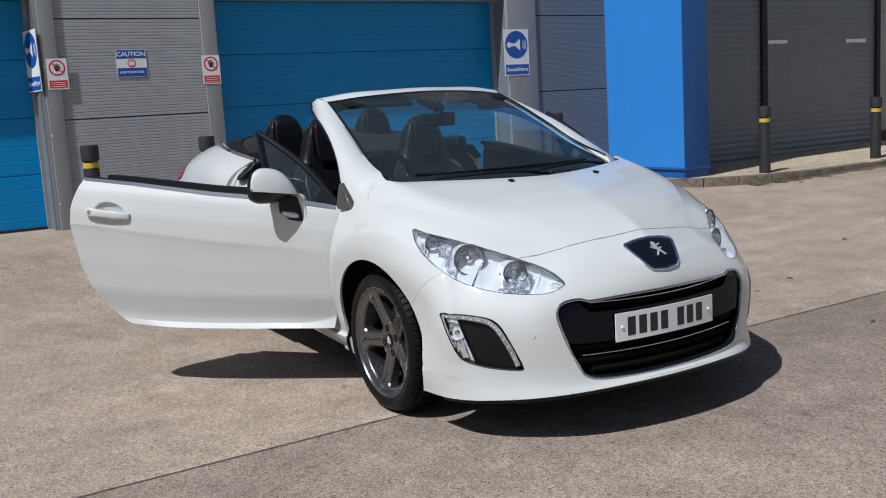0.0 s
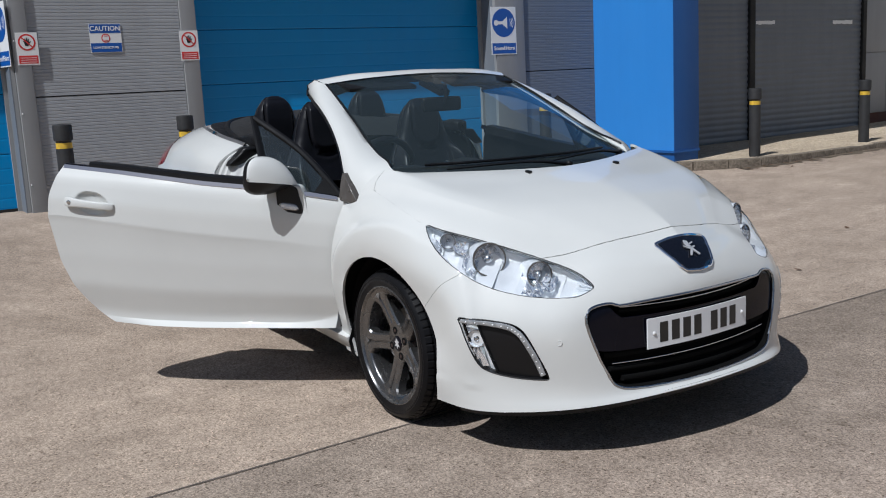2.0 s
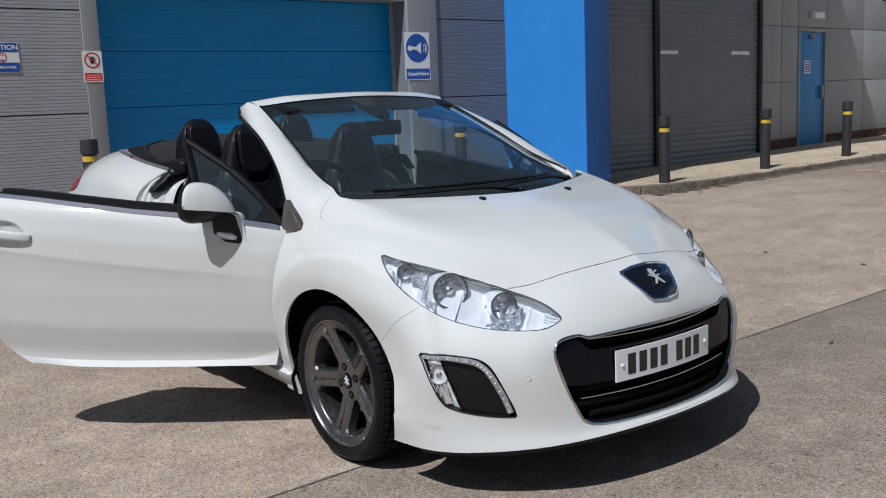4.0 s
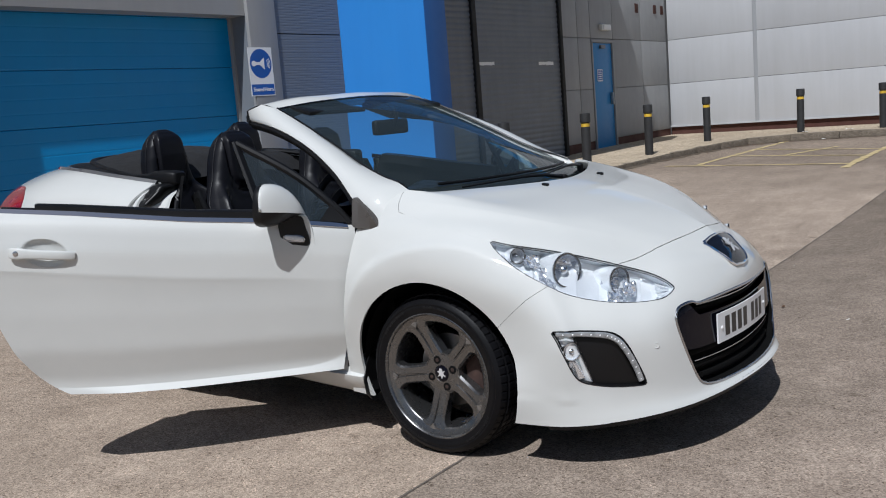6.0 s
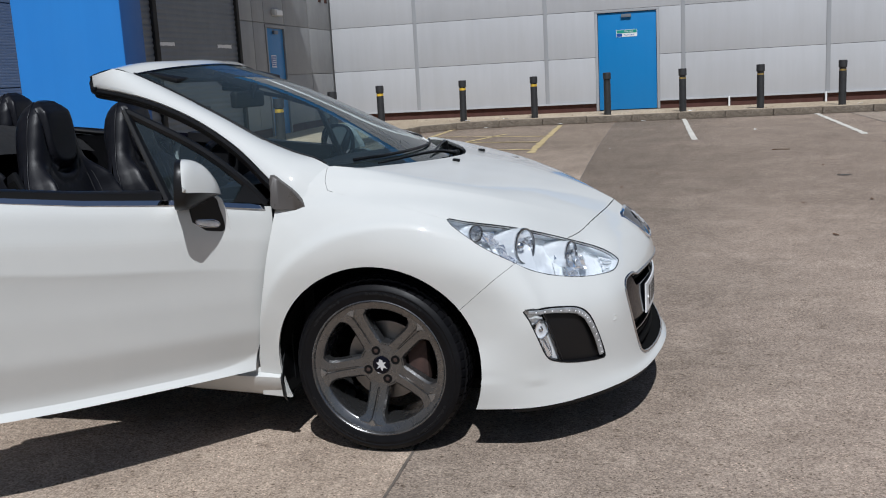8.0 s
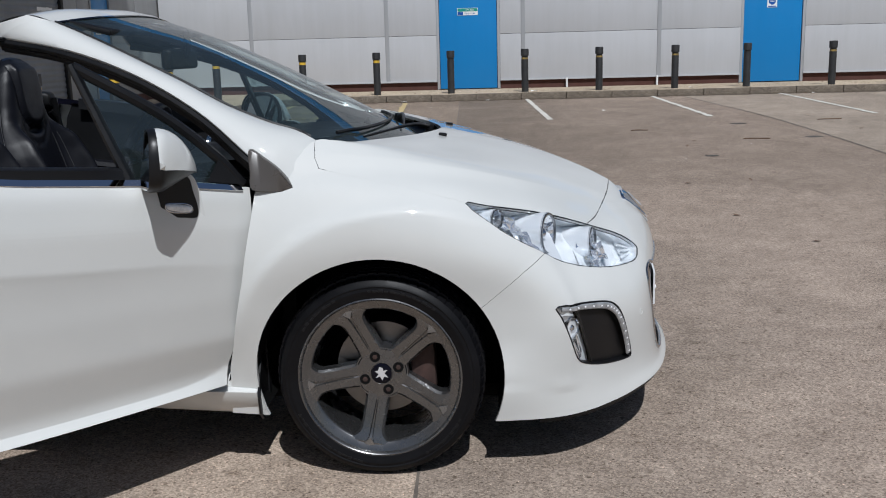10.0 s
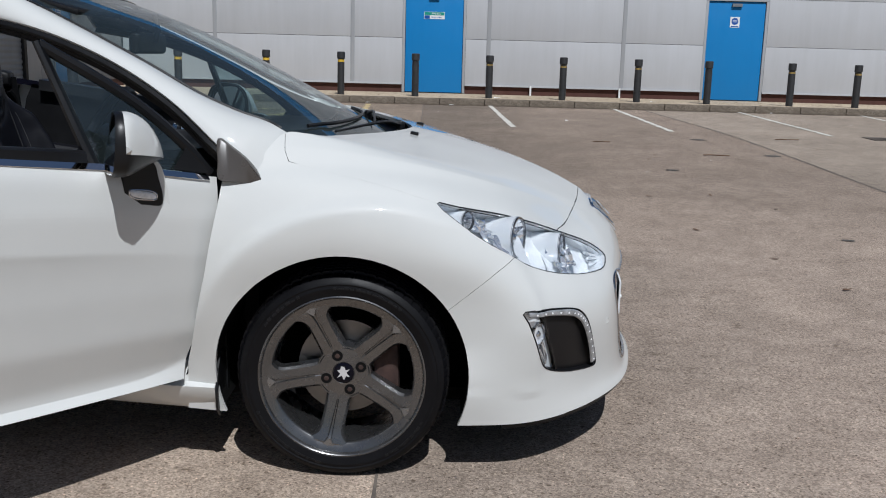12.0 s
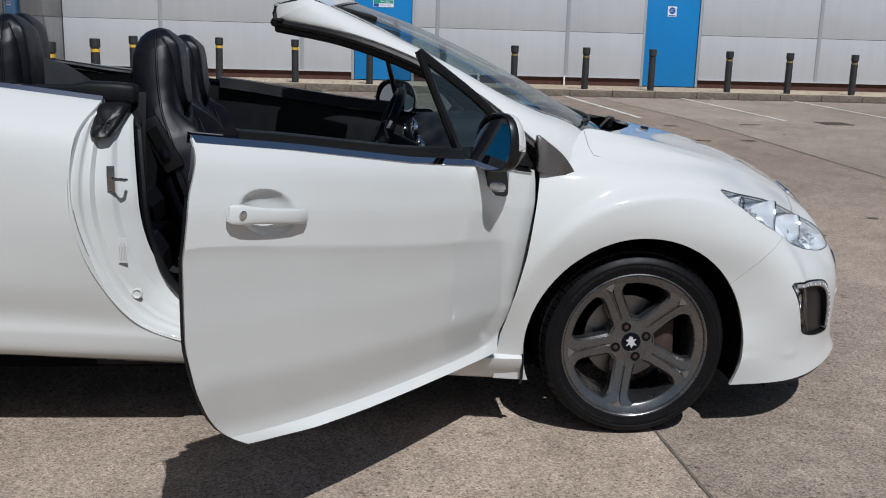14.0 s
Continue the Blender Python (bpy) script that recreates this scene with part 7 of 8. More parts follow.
# stowed-roof cover and cabin sides
bm = bmesh.new()
prev = None
hem_r = [tuple(p) for p in PR[-1]]
hx = [-p[0] for p in hem_r]
for i in range(13):
    x = -2.80 + 0.78 * i / 12
    w, ze = float(np.interp(-x, hx, [-p[1] for p in hem_r])), float(np.interp(-x, hx, [p[2] for p in hem_r]))
    sink = 0.10 * max(0.0, (i - 9) / 3) ** 2
    ring = []
    for j in range(29):
        t = -1 + 2 * j / 28
        ring.append(bm.verts.new((x, w * t, ze + 0.004 + 0.045 * (1 - abs(t) ** 3) * min(1.0, i / 3) - sink + 0.012 * noise.noise(Vector((x * 7, t * 5, 0))) * (1 - t * t))))
    if prev:
        for j in range(28):
            bm.faces.new((prev[j], prev[j + 1], ring[j + 1], ring[j]))
    prev = ring
part("roof_cover", bm, M["cloth"], car, "black soft cover over the stowed roof", smooth=True)
for s in (1, -1):
    bm = bmesh.new()
    prev = None
    for x in (-1.57, -1.75, -2.0, -2.2, -2.35):
        yy = 0.645 if x > -2.1 else 0.59
        ring = [bm.verts.new((x, s * yy, 1.09)), bm.verts.new((x, s * 0.685, 0.95)), bm.verts.new((x, s * 0.690, 0.25))]
        if prev:
            for j in range(2):
                bm.faces.new((prev[j], prev[j + 1], ring[j + 1], ring[j]))
        prev = ring
    part("rear_side_trim", bm, M["dash"], car, smooth=True)
box_part("rear_bulkhead", (-2.32, -2.28, -0.62, 0.62, 0.25, 1.09), M["cloth"], car)


# ---- windscreen, pillars and header ----
G_KEYS = [
    [(-0.150, -0.672, 0.968), (-0.045, -0.50, 0.957), (0.030, -0.25, 0.951), (0.055, 0, 0.950)],
    [(-0.40, -0.632, 1.082), (-0.31, -0.46, 1.092), (-0.245, -0.23, 1.099), (-0.225, 0, 1.101)],
    [(-0.60, -0.602, 1.182), (-0.52, -0.43, 1.200), (-0.465, -0.21, 1.212), (-0.447, 0, 1.216)],
    [(-0.80, -0.575, 1.280), (-0.735, -0.40, 1.300), (-0.69, -0.20, 1.312), (-0.675, 0, 1.316)],
    [(-1.00, -0.545, 1.368), (-0.955, -0.37, 1.386), (-0.925, -0.18, 1.396), (-0.915, 0, 1.400)],
]
PG = surface(G_KEYS, 6, 6, True, False)
screen = part("windscreen", grid_bm(PG), M["glass"], car, "clear raked windscreen", smooth=True)
screen.visible_shadow = False
# black ceramic border, as a narrow band on the glass
for s in (1, -1):
    bm = bmesh.new()
    prev = None
    for row in PG:
        a, b = Vector(row[0]), Vector(row[1]) * 0.6 + Vector(row[0]) * 0.4
        cur = [bm.verts.new((p.x, p.y * s, p.z - 0.004)) for p in (a, b)]
        if prev:
            bm.faces.new((prev[0], prev[1], cur[1], cur[0]))
        prev = cur
    part("screen_border", bm, M["inner_dark"], screen)
bm = bmesh.new()
prev = None
for sgn, seq in ((1, list(range(PG.shape[1]))), (-1, list(range(PG.shape[1] - 2, -1, -1)))):
    for i in seq:
        a, b = PG[-1][i], PG[-1][i] * 0.72 + PG[-2][i] * 0.28
        cur = [bm.verts.new((p[0], p[1] * sgn, p[2] + 0.003)) for p in (a, b)]
        if prev:
            bm.faces.new((prev[0], prev[1], cur[1], cur[0]))
        prev = cur
part("screen_border", bm, M["black_gloss"], screen)

LOW_P = [(-0.245, -0.800, 0.868), (-0.30, -0.800, 0.925), (-0.365, -0.790, 0.982), (-0.49, -0.745, 1.085), (-0.64, -0.703, 1.176), (-0.80, -0.665, 1.246), (-0.967, -0.625, 1.296), (-1.16, -0.562, 1.330)]
HI_P = [(-0.195, -0.655, 1.004), (-0.25, -0.645, 1.030), (-0.335, -0.638, 1.056), (-0.46, -0.622, 1.108), (-0.60, -0.602, 1.182), (-0.76, -0.580, 1.261), (-0.90, -0.560, 1.326), (-1.00, -0.545, 1.368)]
FOOT_L, FOOT_H = (-0.175, -0.795, 0.850), (-0.125, -0.632, 0.955)
lowc, hic = spline([FOOT_L] + LOW_P, 6), spline([FOOT_H] + HI_P, 6)
for s in (1, -1):
    bm = bmesh.new()
    prev = None
    for i, (a, b) in enumerate(zip(lowc, hic)):
        swell = float(np.interp(i, [0, 6, 12, 20], [0.02, 0.125, 0.18, 0.20]))
        a, b = Vector((a.x, a.y * s, a.z)), Vector((b.x, b.y * s, b.z + 0.003))
        out = Vector((0.25, -0.75 * s, 0.6)).normalized()
        w = (a - b).length
        ring = [a + Vector((0, 0.03 * s, -0.012)), a + Vector((0, 0.004 * s, -0.006)), a]
        for t in (0.12, 0.3, 0.5, 0.7, 0.88):
            ring.append(a.lerp(b, t) + out * (w * swell * math.sin(math.pi * t) ** 0.8))
        ring += [b, b + Vector((-0.004, 0.012 * s, -0.02))]
        ring = [bm.verts.new(p) for p in ring]
        if prev:
            for j in range(len(ring) - 1):
                bm.faces.new((prev[j], prev[j + 1], ring[j + 1], ring[j]))
        prev = ring
    part("windscreen_pillar", bm, M["paint"], car, smooth=True, angle=50)
    bm = bmesh.new()
    add_tube(bm, [Vector((p.x + 0.004, p.y * s + 0.004 * s, p.z + 0.003)) for p in hic[7:]], 0.0045, 6)
    part("screen_seal", bm, M["black_trim"], car, "black rubber screen seal", smooth=True)
    # black rubber channel under the pillar
    bm = bmesh.new()
    add_tube(bm, [Vector((p.x - 0.004, p.y * s + 0.016 * s, p.z - 0.016)) for p in lowc[14:]], 0.017, 8, flat=0.8)
    part("pillar_seal", bm, M["black_trim"], car, "black rubber roof seal", smooth=True)
    bm = bmesh.new()
    add_tube(bm, [Vector((p.x - 0.012, p.y * s + 0.040 * s, p.z - 0.026)) for p in lowc[14:]], 0.02, 8)
    part("pillar_lining", bm, M["dash"], car, smooth=True)
    # black triangular sail panel at the foot of the pillar
    bm = bmesh.new()
    tri_pts = [(-0.226, -0.806, 0.866), (-0.226, -0.808, 0.876), (-0.250, -0.812, 0.912), (-0.275, -0.812, 0.940), (-0.308, -0.810, 0.966), (-0.352, -0.806, 0.992), (-0.350, -0.822, 0.93), (-0.346, -0.828, 0.880), (-0.29, -0.820, 0.872)]
    edge = spline([Vector(p) for p in tri_pts], 4, closed=True)
    mid_p = sum(edge, Vector()) / len(edge)
    prev = None
    for k, out in ((1.0, 0.03), (1.0, 0.004), (0.975, -0.001), (0.93, -0.003)):
        vs = [bm.verts.new((mid_p.x + (p.x - mid_p.x) * k, (p.y + out) * s, mid_p.z + (p.z - mid_p.z) * k)) for p in edge]
        if prev:
            for i in range(len(vs)):
                bm.faces.new((prev[i], prev[(i + 1) % len(vs)], vs[(i + 1) % len(vs)], vs[i]))
        prev = vs
    bm.faces.new(prev)
    bmesh.ops.triangulate(bm, faces=[f for f in bm.faces if len(f.verts) > 4])
    part("sail_panel", bm, M["sail"], car, "black triangular corner panel", smooth=True)
# header rail
H_F = [(-1.00, -0.545, 1.371), (-0.955, -0.37, 1.389), (-0.925, -0.18, 1.399), (-0.915, 0, 1.403)]
H_T = [(-1.07, -0.562, 1.393), (-1.02, -0.38, 1.414), (-1.00, -0.19, 1.420), (-0.99, 0, 1.424)]
H_B = [(-1.170, -0.557, 1.370), (-1.127, -0.38, 1.407), (-1.10, -0.19, 1.413), (-1.09, 0, 1.418)]
H_R = [(-1.175, -0.545, 1.318), (-1.145, -0.37, 1.368), (-1.12, -0.18, 1.386), (-1.11, 0, 1.391)]
PH = surface([H_F, H_T, H_B, H_R], 6, 4, True, False)
part("header_rail", grid_bm(PH), M["paint"], car, smooth=True, angle=60)
for s in (1, -1):
    # close the corner between header and pillar
    bm = bmesh.new()
    a = [Vector(LOW_P[-1]), Vector((-1.175, -0.545, 1.318)), Vector((-1.170, -0.558, 1.370)), Vector((-1.07, -0.565, 1.393)), Vector((-1.0, -0.545, 1.371)), Vector((-1.02, -0.600, 1.330)), Vector(LOW_P[-2])]
    bm.faces.new([bm.verts.new((p.x, p.y * s, p.z)) for p in a])
    bmesh.ops.triangulate(bm, faces=bm.faces)
    part("header_corner", bm, M["paint"], car, smooth=True, angle=60)
    bm = bmesh.new()
    add_tube(bm, [Vector((x, y * s, z)) for x, y, z in ((-1.150, -0.570, 1.322), (-1.174, -0.560, 1.324), (-1.178, -0.556, 1.345), (-1.175, -0.556, 1.366), (-1.160, -0.550, 1.376))], [0.006, 0.007, 0.007, 0.006, 0.004], 8)
    part("header_end_seal", bm, M["black_trim"], car, "black rubber end seal", smooth=True)
bm = bmesh.new()
back = [Vector(p) for p in PH[-1]]
line = back + [Vector((p.x, -p.y, p.z)) for p in back[-2::-1]]
add_tube(bm, [p + Vector((-0.004, 0, -0.004)) for p in line], 0.014, 8)
part("header_seal", bm, M["black_trim"], car, "black rubber header seal", smooth=True)
bm = bmesh.new()
prev = None
for p in line:
    q = (bm.verts.new(p + Vector((0.0, 0, -0.012))), bm.verts.new((p.x + 0.13, p.y, p.z - 0.030)), bm.verts.new((p.x + 0.19, p.y * 0.97, p.z - 0.01)))
    if prev:
        bm.faces.new((prev[0], prev[1], q[1], q[0]))
        bm.faces.new((prev[1], prev[2], q[2], q[1]))
    prev = q
part("header_lining", bm, M["dash"], car, smooth=True)
# sun visors, mirror pod and rear-view mirror
for s in (1, -1):
    bm = bmesh.new()
    add_box(bm, -0.075, 0.075, -0.19, 0.19, -0.010, 0.010, bevel=0.009)
    ob = part("sun_visor", bm, M["dash"], car, "dark folded sun visor", smooth=True)
    ob.matrix_basis = Matrix.Translation((-0.92, 0.30 * s, 1.352)) @ Matrix.Rotation(radians(14), 4, "Y")
bm = bmesh.new()
add_prism(bm, [(-0.055, 0.0), (0.055, 0.0), (0.028, 0.16), (-0.028, 0.16)], 0.035, Matrix.Translation((-0.92, 0, 1.345)) @ Matrix.Rotation(radians(22), 4, "Y") @ Matrix.Rotation(-math.pi / 2, 4, "Z"), bevel=0.01)
part("mirror_pod", bm, M["dash"], car, smooth=True)
bm = bmesh.new()
add_box(bm, -0.020, 0.020, -0.105, 0.105, -0.036, 0.036, bevel=0.018, segs=3)
rv = part("rear_view_mirror", bm, M["dash"], car, "black rear-view mirror", smooth=True)
rv.matrix_basis = Matrix.Translation((-0.79, -0.01, 1.245)) @ Matrix.Rotation(radians(-10), 4, "Z")
box_part("mirror_face", (-0.0235, -0.0225, -0.092, 0.092, -0.026, 0.026), M["mirror"], rv)
bm = bmesh.new()
add_tube(bm, [(-0.77, 0, 1.25), (-0.755, 0, 1.29), (-0.765, 0, 1.345)], 0.010, 8)
part("mirror_stem", bm, M["dash"], car, smooth=True)
# lower black border of the screen
bm = bmesh.new()
prev = None
for s, seq in ((1, range(PG.shape[1])), (-1, range(PG.shape[1] - 2, -1, -1))):
    for i in seq:
        cur = [bm.verts.new((PG[j][i][0], PG[j][i][1] * s, PG[j][i][2] - 0.004)) for j in (0, 1, 2)]
        if prev:
            for j in (0, 1):
                bm.faces.new((prev[j], prev[j + 1], cur[j + 1], cur[j]))
        prev = cur
part("screen_border", bm, M["inner_dark"], screen, smooth=True)
# scuttle, wipers
bm = bmesh.new()
prev = None
glass_base = [Vector(p) for p in PG[0]]
hem = sorted([tuple(p) for p in PF[55:, 0]], key=lambda p: p[1])
hem_at = lambda y: Vector((float(np.interp(y, [p[1] for p in hem], [p[0] for p in hem])), y, float(np.interp(y, [p[1] for p in hem], [p[2] for p in hem]))))
for s, seq in ((1, range(len(glass_base))), (-1, range(len(glass_base) - 2, -1, -1))):
    for i in seq:
        g = glass_base[i]
        b = hem_at(g.y)
        q = [bm.verts.new((g.x - 0.01, g.y * s, g.z - 0.003)), bm.verts.new((g.x * 0.5 + b.x * 0.5, (g.y + b.y) / 2 * s, min(g.z, b.z) - 0.030)), bm.verts.new((b.x + 0.03, b.y * s, b.z - 0.028))]
        if prev:
            bm.faces.new((prev[0], prev[1], q[1], q[0]))
            bm.faces.new((prev[1], prev[2], q[2], q[1]))
        prev = q
part("scuttle", bm, M["black_trim"], car, "black plastic scuttle panel", smooth=True)


def screen_at(row, y):
    """A point of the screen on one of its rows, at a given y."""
    k = int(np.argmin(np.abs(PG[row][:, 1] + abs(y))))
    return Vector((PG[row][k][0], y, PG[row][k][2]))


for y0, y1 in ((0.06, -0.52), (0.50, -0.03)):
    pivot = hem_at(-abs(y0)) + Vector((-0.040, 0, 0.0))
    pivot.y = y0
    tip = screen_at(1, y1 + 0.06) + Vector((0.008, 0, 0.012))
    bend = pivot.lerp(tip, 0.35) + Vector((0.012, 0, 0.018))
    bm = bmesh.new()
    pts = spline([pivot, bend, tip], 8)
    add_tube(bm, pts, [0.0085 - 0.005 * i / (len(pts) - 1) for i in range(len(pts))], 8)
    arm = part("wiper", bm, M["black_trim"], car, "black wiper", smooth=True)
    bm = bmesh.new()
    add_tube(bm, [screen_at(2, y0 - 0.05 + (y1 - y0 + 0.05) * t) + Vector((0.006, 0, 0.008)) for t in np.linspace(0, 1, 13)], 0.0045, 6, flat=1.5)
    part("wiper_blade", bm, M["black_trim"], arm, smooth=True)
    bm = bmesh.new()
    add_lathe(bm, [(0.016, -0.03), (0.016, 0.006), (0.011, 0.012), (0.0005, 0.013)], 16, Matrix.Translation(pivot))
    part("wiper_pivot", bm, M["black_trim"], arm, smooth=True)


# ---- doors ----
DOOR_O = Vector((-0.42, -0.83, 0))
DOOR_S = Vector((-0.688, -0.725, 0)).normalized()
DOOR_N = Vector((0.725, -0.688, 0)).normalized()
S1 = ([0.26, 0.30, 0.32, 0.345, 0.385, 0.44, 0.52, 0.634, 0.84, 0.95, 1.069, 1.2], [0.86, 0.99, 1.055, 1.105, 1.160, 1.206, 1.254, 1.292, 1.312, 1.294, 1.238, 1.2])
S0 = ([0.28, 0.45, 0.62, 0.80, 0.885, 1.0], [0.036, -0.004, -0.040, -0.056, -0.062, -0.07])


def eased(table, spread=0.035):
    """The same table of values, with its corners rounded."""
    z = np.linspace(table[0][0], table[0][-1], 60)
    k = [float(np.mean([np.interp(a + d, *table) for d in np.linspace(-spread, spread, 9)])) for a in z]
    return list(z), k


S1 = eased(S1, 0.022)
S0 = eased(S0)
BELT = ([-0.08, 0.0, 0.247, 0.571, 0.967, 1.26], [0.882, 0.893, 0.935, 0.972, 1.032, 1.070])
BOTTOM = ([0.0, 0.3, 0.7, 0.9, 1.05, 1.15], [0.298, 0.304, 0.312, 0.320, 0.332, 0.345])
PV = [0.0, 0.07, 0.25, 0.45, 0.62, 0.80, 0.93, 0.975, 1.0]
B_FRONT = [-0.030, -0.030, 0.008, 0.026, 0.036, 0.042, 0.036, 0.032, 0.026]
B_REAR = [0.020, 0.020, 0.058, 0.077, 0.086, 0.086, 0.068, 0.048, 0.018]


def smooth_interp(v, vals):
    """A rounded profile through the key values, with one soft crease."""
    w = 0.0
    out = 0.0
    for d, k in ((-0.035, 1.0), (-0.018, 2.0), (0.0, 3.0), (0.018, 2.0), (0.035, 1.0)):
        u = min(1.0, max(0.0, v + d))
        out += k * float(np.interp(u, PV, vals))
        w += k
    return out / w


def door_point(t, v, inset=0.0, opened=True, s_in=0.0):
    zt0 = float(np.interp(0.6, *BELT))
    s = 0.6
    for _ in range(4):
        zb, zt = float(np.interp(s, *BOTTOM)), float(np.interp(s, *BELT))
        z = zb + (zt - zb) * v
        s0, s1 = float(np.interp(z, *S0)) + s_in, float(np.interp(z, *S1)) - s_in
        s = s0 + (s1 - s0) * t
    b = smooth_interp(v, B_FRONT) * (1 - t) + smooth_interp(v, B_REAR) * t + 0.018 * math.sin(math.pi * t)
    # the flank's crease fades out near the hinge
    vc = 0.625 + 0.075 * t
    b -= (0.25 + 0.75 * t) * 0.0187 * (1 - math.exp(-max(0.0, vc - v) / 0.20))
    b -= min(1.0, max(0.0, (t - 0.06) / 0.3)) * 0.0045 * (1 - math.exp(-max(0.0, vc - v) / 0.04))
    # flared lip along the bottom, rising in a sweep at the hinge end
    vk = 0.034 + 0.07 * math.exp(-max(0.0, t) / 0.06)
    b += (0.015 + 0.006 * t) * (1 - 0.75 * smooth01((t - 0.80) / 0.2)) * max(0.0, (vk - v) / vk)
    # finger dish behind the handle
    e = ((s - 1.088) / 0.080) ** 2 + ((z - 0.900 - 0.15 * (s - 1.088)) / 0.052) ** 2
    if e < 1.0:
        b -= 0.024 * (1 - e ** 1.6)
    b -= inset
    if opened:
        p = DOOR_O + DOOR_S * s + DOOR_N * b
        return Vector((p.x, p.y, z))
    return Vector((DOOR_O.x - s, DOOR_O.y - b, z))


def build_door(opened):
    sg = 1 if opened else -1

    def P(t, v, inset=0.0, s_in=0.0):
        p = door_point(t, v, inset, opened, s_in)
        return p if opened else Vector((p.x, -p.y, p.z))

    def Q(s, b, z):
        if opened:
            p = DOOR_O + DOOR_S * s + DOOR_N * b
            return Vector((p.x, p.y, z))
        return Vector((DOOR_O.x - s, -(DOOR_O.y - b), z))

    vs_ = sorted(set(list(np.linspace(0, 1, 90)) + list(np.linspace(0.69, 0.90, 50)) + list(np.linspace(0.0, 0.06, 14))))
    ts_ = sorted(set(list(np.linspace(0, 1, 33)) + list(np.linspace(0.74, 0.95, 44)) + list(np.linspace(0, 0.12, 10))))
    bm = bmesh.new()
    G = [[bm.verts.new(P(t, v)) for t in ts_] for v in vs_]
    for a, b in zip(G, G[1:]):
        for i in range(len(ts_) - 1):
            bm.faces.new((a[i], a[i + 1], b[i + 1], b[i]))
    # folded edge
    rim = [g for g in G[0]] + [r[-1] for r in G[1:]] + G[-1][-2::-1] + [r[0] for r in G[-2:0:-1]]
    c = P(0.5, 0.5)
    inner = []
    for v in rim:
        inner.append(bm.verts.new(v.co + (Q(0, -0.010, 0) - Q(0, 0, 0)) + (c - v.co).normalized() * 0.004))
    n = len(rim)
    for i in range(n):
        bm.faces.new((rim[i], rim[(i + 1) % n], inner[(i + 1) % n], inner[i]))
    door = part("door", bm, M["paint"], car, "white door, wide open" if opened else "white door, closed", smooth=True, angle=38)
    # inner casing
    bm = bmesh.new()
    G = [[bm.verts.new(P(t, v, 0.085 if 0.1 < v < 0.98 else 0.050, 0.085)) for t in np.linspace(0, 1, 15)] for v in (0.02, 0.1, 0.3, 0.42, 0.5, 0.7, 0.9, 0.98, 1.0)]
    for a, b in zip(G, G[1:]):
        for i in range(14):
            bm.faces.new((a[i], a[i + 1], b[i + 1], b[i]))
    part("door_casing", bm, M["dash"], door, "black inner door casing", smooth=True)
    for v0, out in ((0.62, 0.135), (0.30, 0.14)):
        bm = bmesh.new()
        add_tube(bm, [P(t, v0, out - 0.03) for t in np.linspace(0.15, 0.85, 12)], 0.035, 8, flat=0.7)
        part("armrest" if v0 > 0.5 else "door_pocket", bm, M["leather"], door, smooth=True)
    bm = bmesh.new()
    add_tube(bm, [P(t, 0.60, 0.098) for t in np.linspace(0.2, 0.72, 8)], 0.006, 6)
    part("trim_strip", bm, M["satin_chrome"], door, smooth=True)
    edge_t = list(np.linspace(0.985, 0.40, 24))
    # shadowed rubber along the rear edge
    bm = bmesh.new()
    add_tube(bm, [P(1.0, v, 0.014, 0.006) for v in np.linspace(0.03, 0.97, 22)], 0.006, 6)
    part("edge_seal", bm, M["black_trim"], door, smooth=True)
    # waist: chrome strip and rubber
    bm = bmesh.new()
    prev = None
    for t in np.linspace(0.02, 0.998, 40):
        a = P(t, 1.0)
        nn = Q(0, 1, 0) - Q(0, 0, 0)
        ring = [bm.verts.new(a + nn * o + Vector((0, 0, z))) for o, z in ((0.0, -0.0105), (0.0088, -0.0098), (0.0092, -0.009), (-0.003, 0.006), (-0.008, 0.007), (-0.010, -0.01))]
        if prev:
            for j in range(6):
                bm.faces.new((prev[j], prev[(j + 1) % 6], ring[(j + 1) % 6], ring[j]))
        else:
            bm.faces.new(ring)
        prev = ring
    bm.faces.new(prev[::-1])
    part("waist_strip", bm, M["chrome"], door, "bright chrome waist strip", smooth=True, angle=30)
    bm = bmesh.new()
    prev = None
    for t in np.linspace(0.28, 0.90, 30):
        a = P(t, 1.0)
        nn = Q(0, 1, 0) - Q(0, 0, 0)
        h = 0.020 + 0.014 * (1 - t)
        ring = [bm.verts.new(a + nn * o + Vector((0, 0, z))) for o, z in ((-0.006, -0.004), (-0.008, h), (-0.020, h + 0.006), (-0.075, h + 0.004), (-0.085, -0.02))]
        if prev:
            for j in range(4):
                bm.faces.new((prev[j], prev[j + 1], ring[j + 1], ring[j]))
        else:
            bm.faces.new(ring)
        prev = ring
    bm.faces.new(prev[::-1])
    part("waist_moulding", bm, M["black_trim"], door, "black waist moulding", smooth=True)
    bm = bmesh.new()
    prev = None
    for t in np.linspace(0.90, 0.995, 6):
        a = P(t, 1.0)
        nn = Q(0, 1, 0) - Q(0, 0, 0)
        ring = [bm.verts.new(a + nn * o + Vector((0, 0, z))) for o, z in ((-0.006, -0.006), (-0.010, 0.010), (-0.022, 0.012), (-0.026, -0.012))]
        if prev:
            for j in range(3):
                bm.faces.new((prev[j], prev[j + 1], ring[j + 1], ring[j]))
        prev = ring
    part("waist_end_cap", bm, M["black_gloss"], door, smooth=True)
    # fixed quarter window
    A, B, C = Q(-0.045, 0.020, 0.895), Q(0.285, 0.000, 0.945), Q(0.365, -0.098, 1.238)
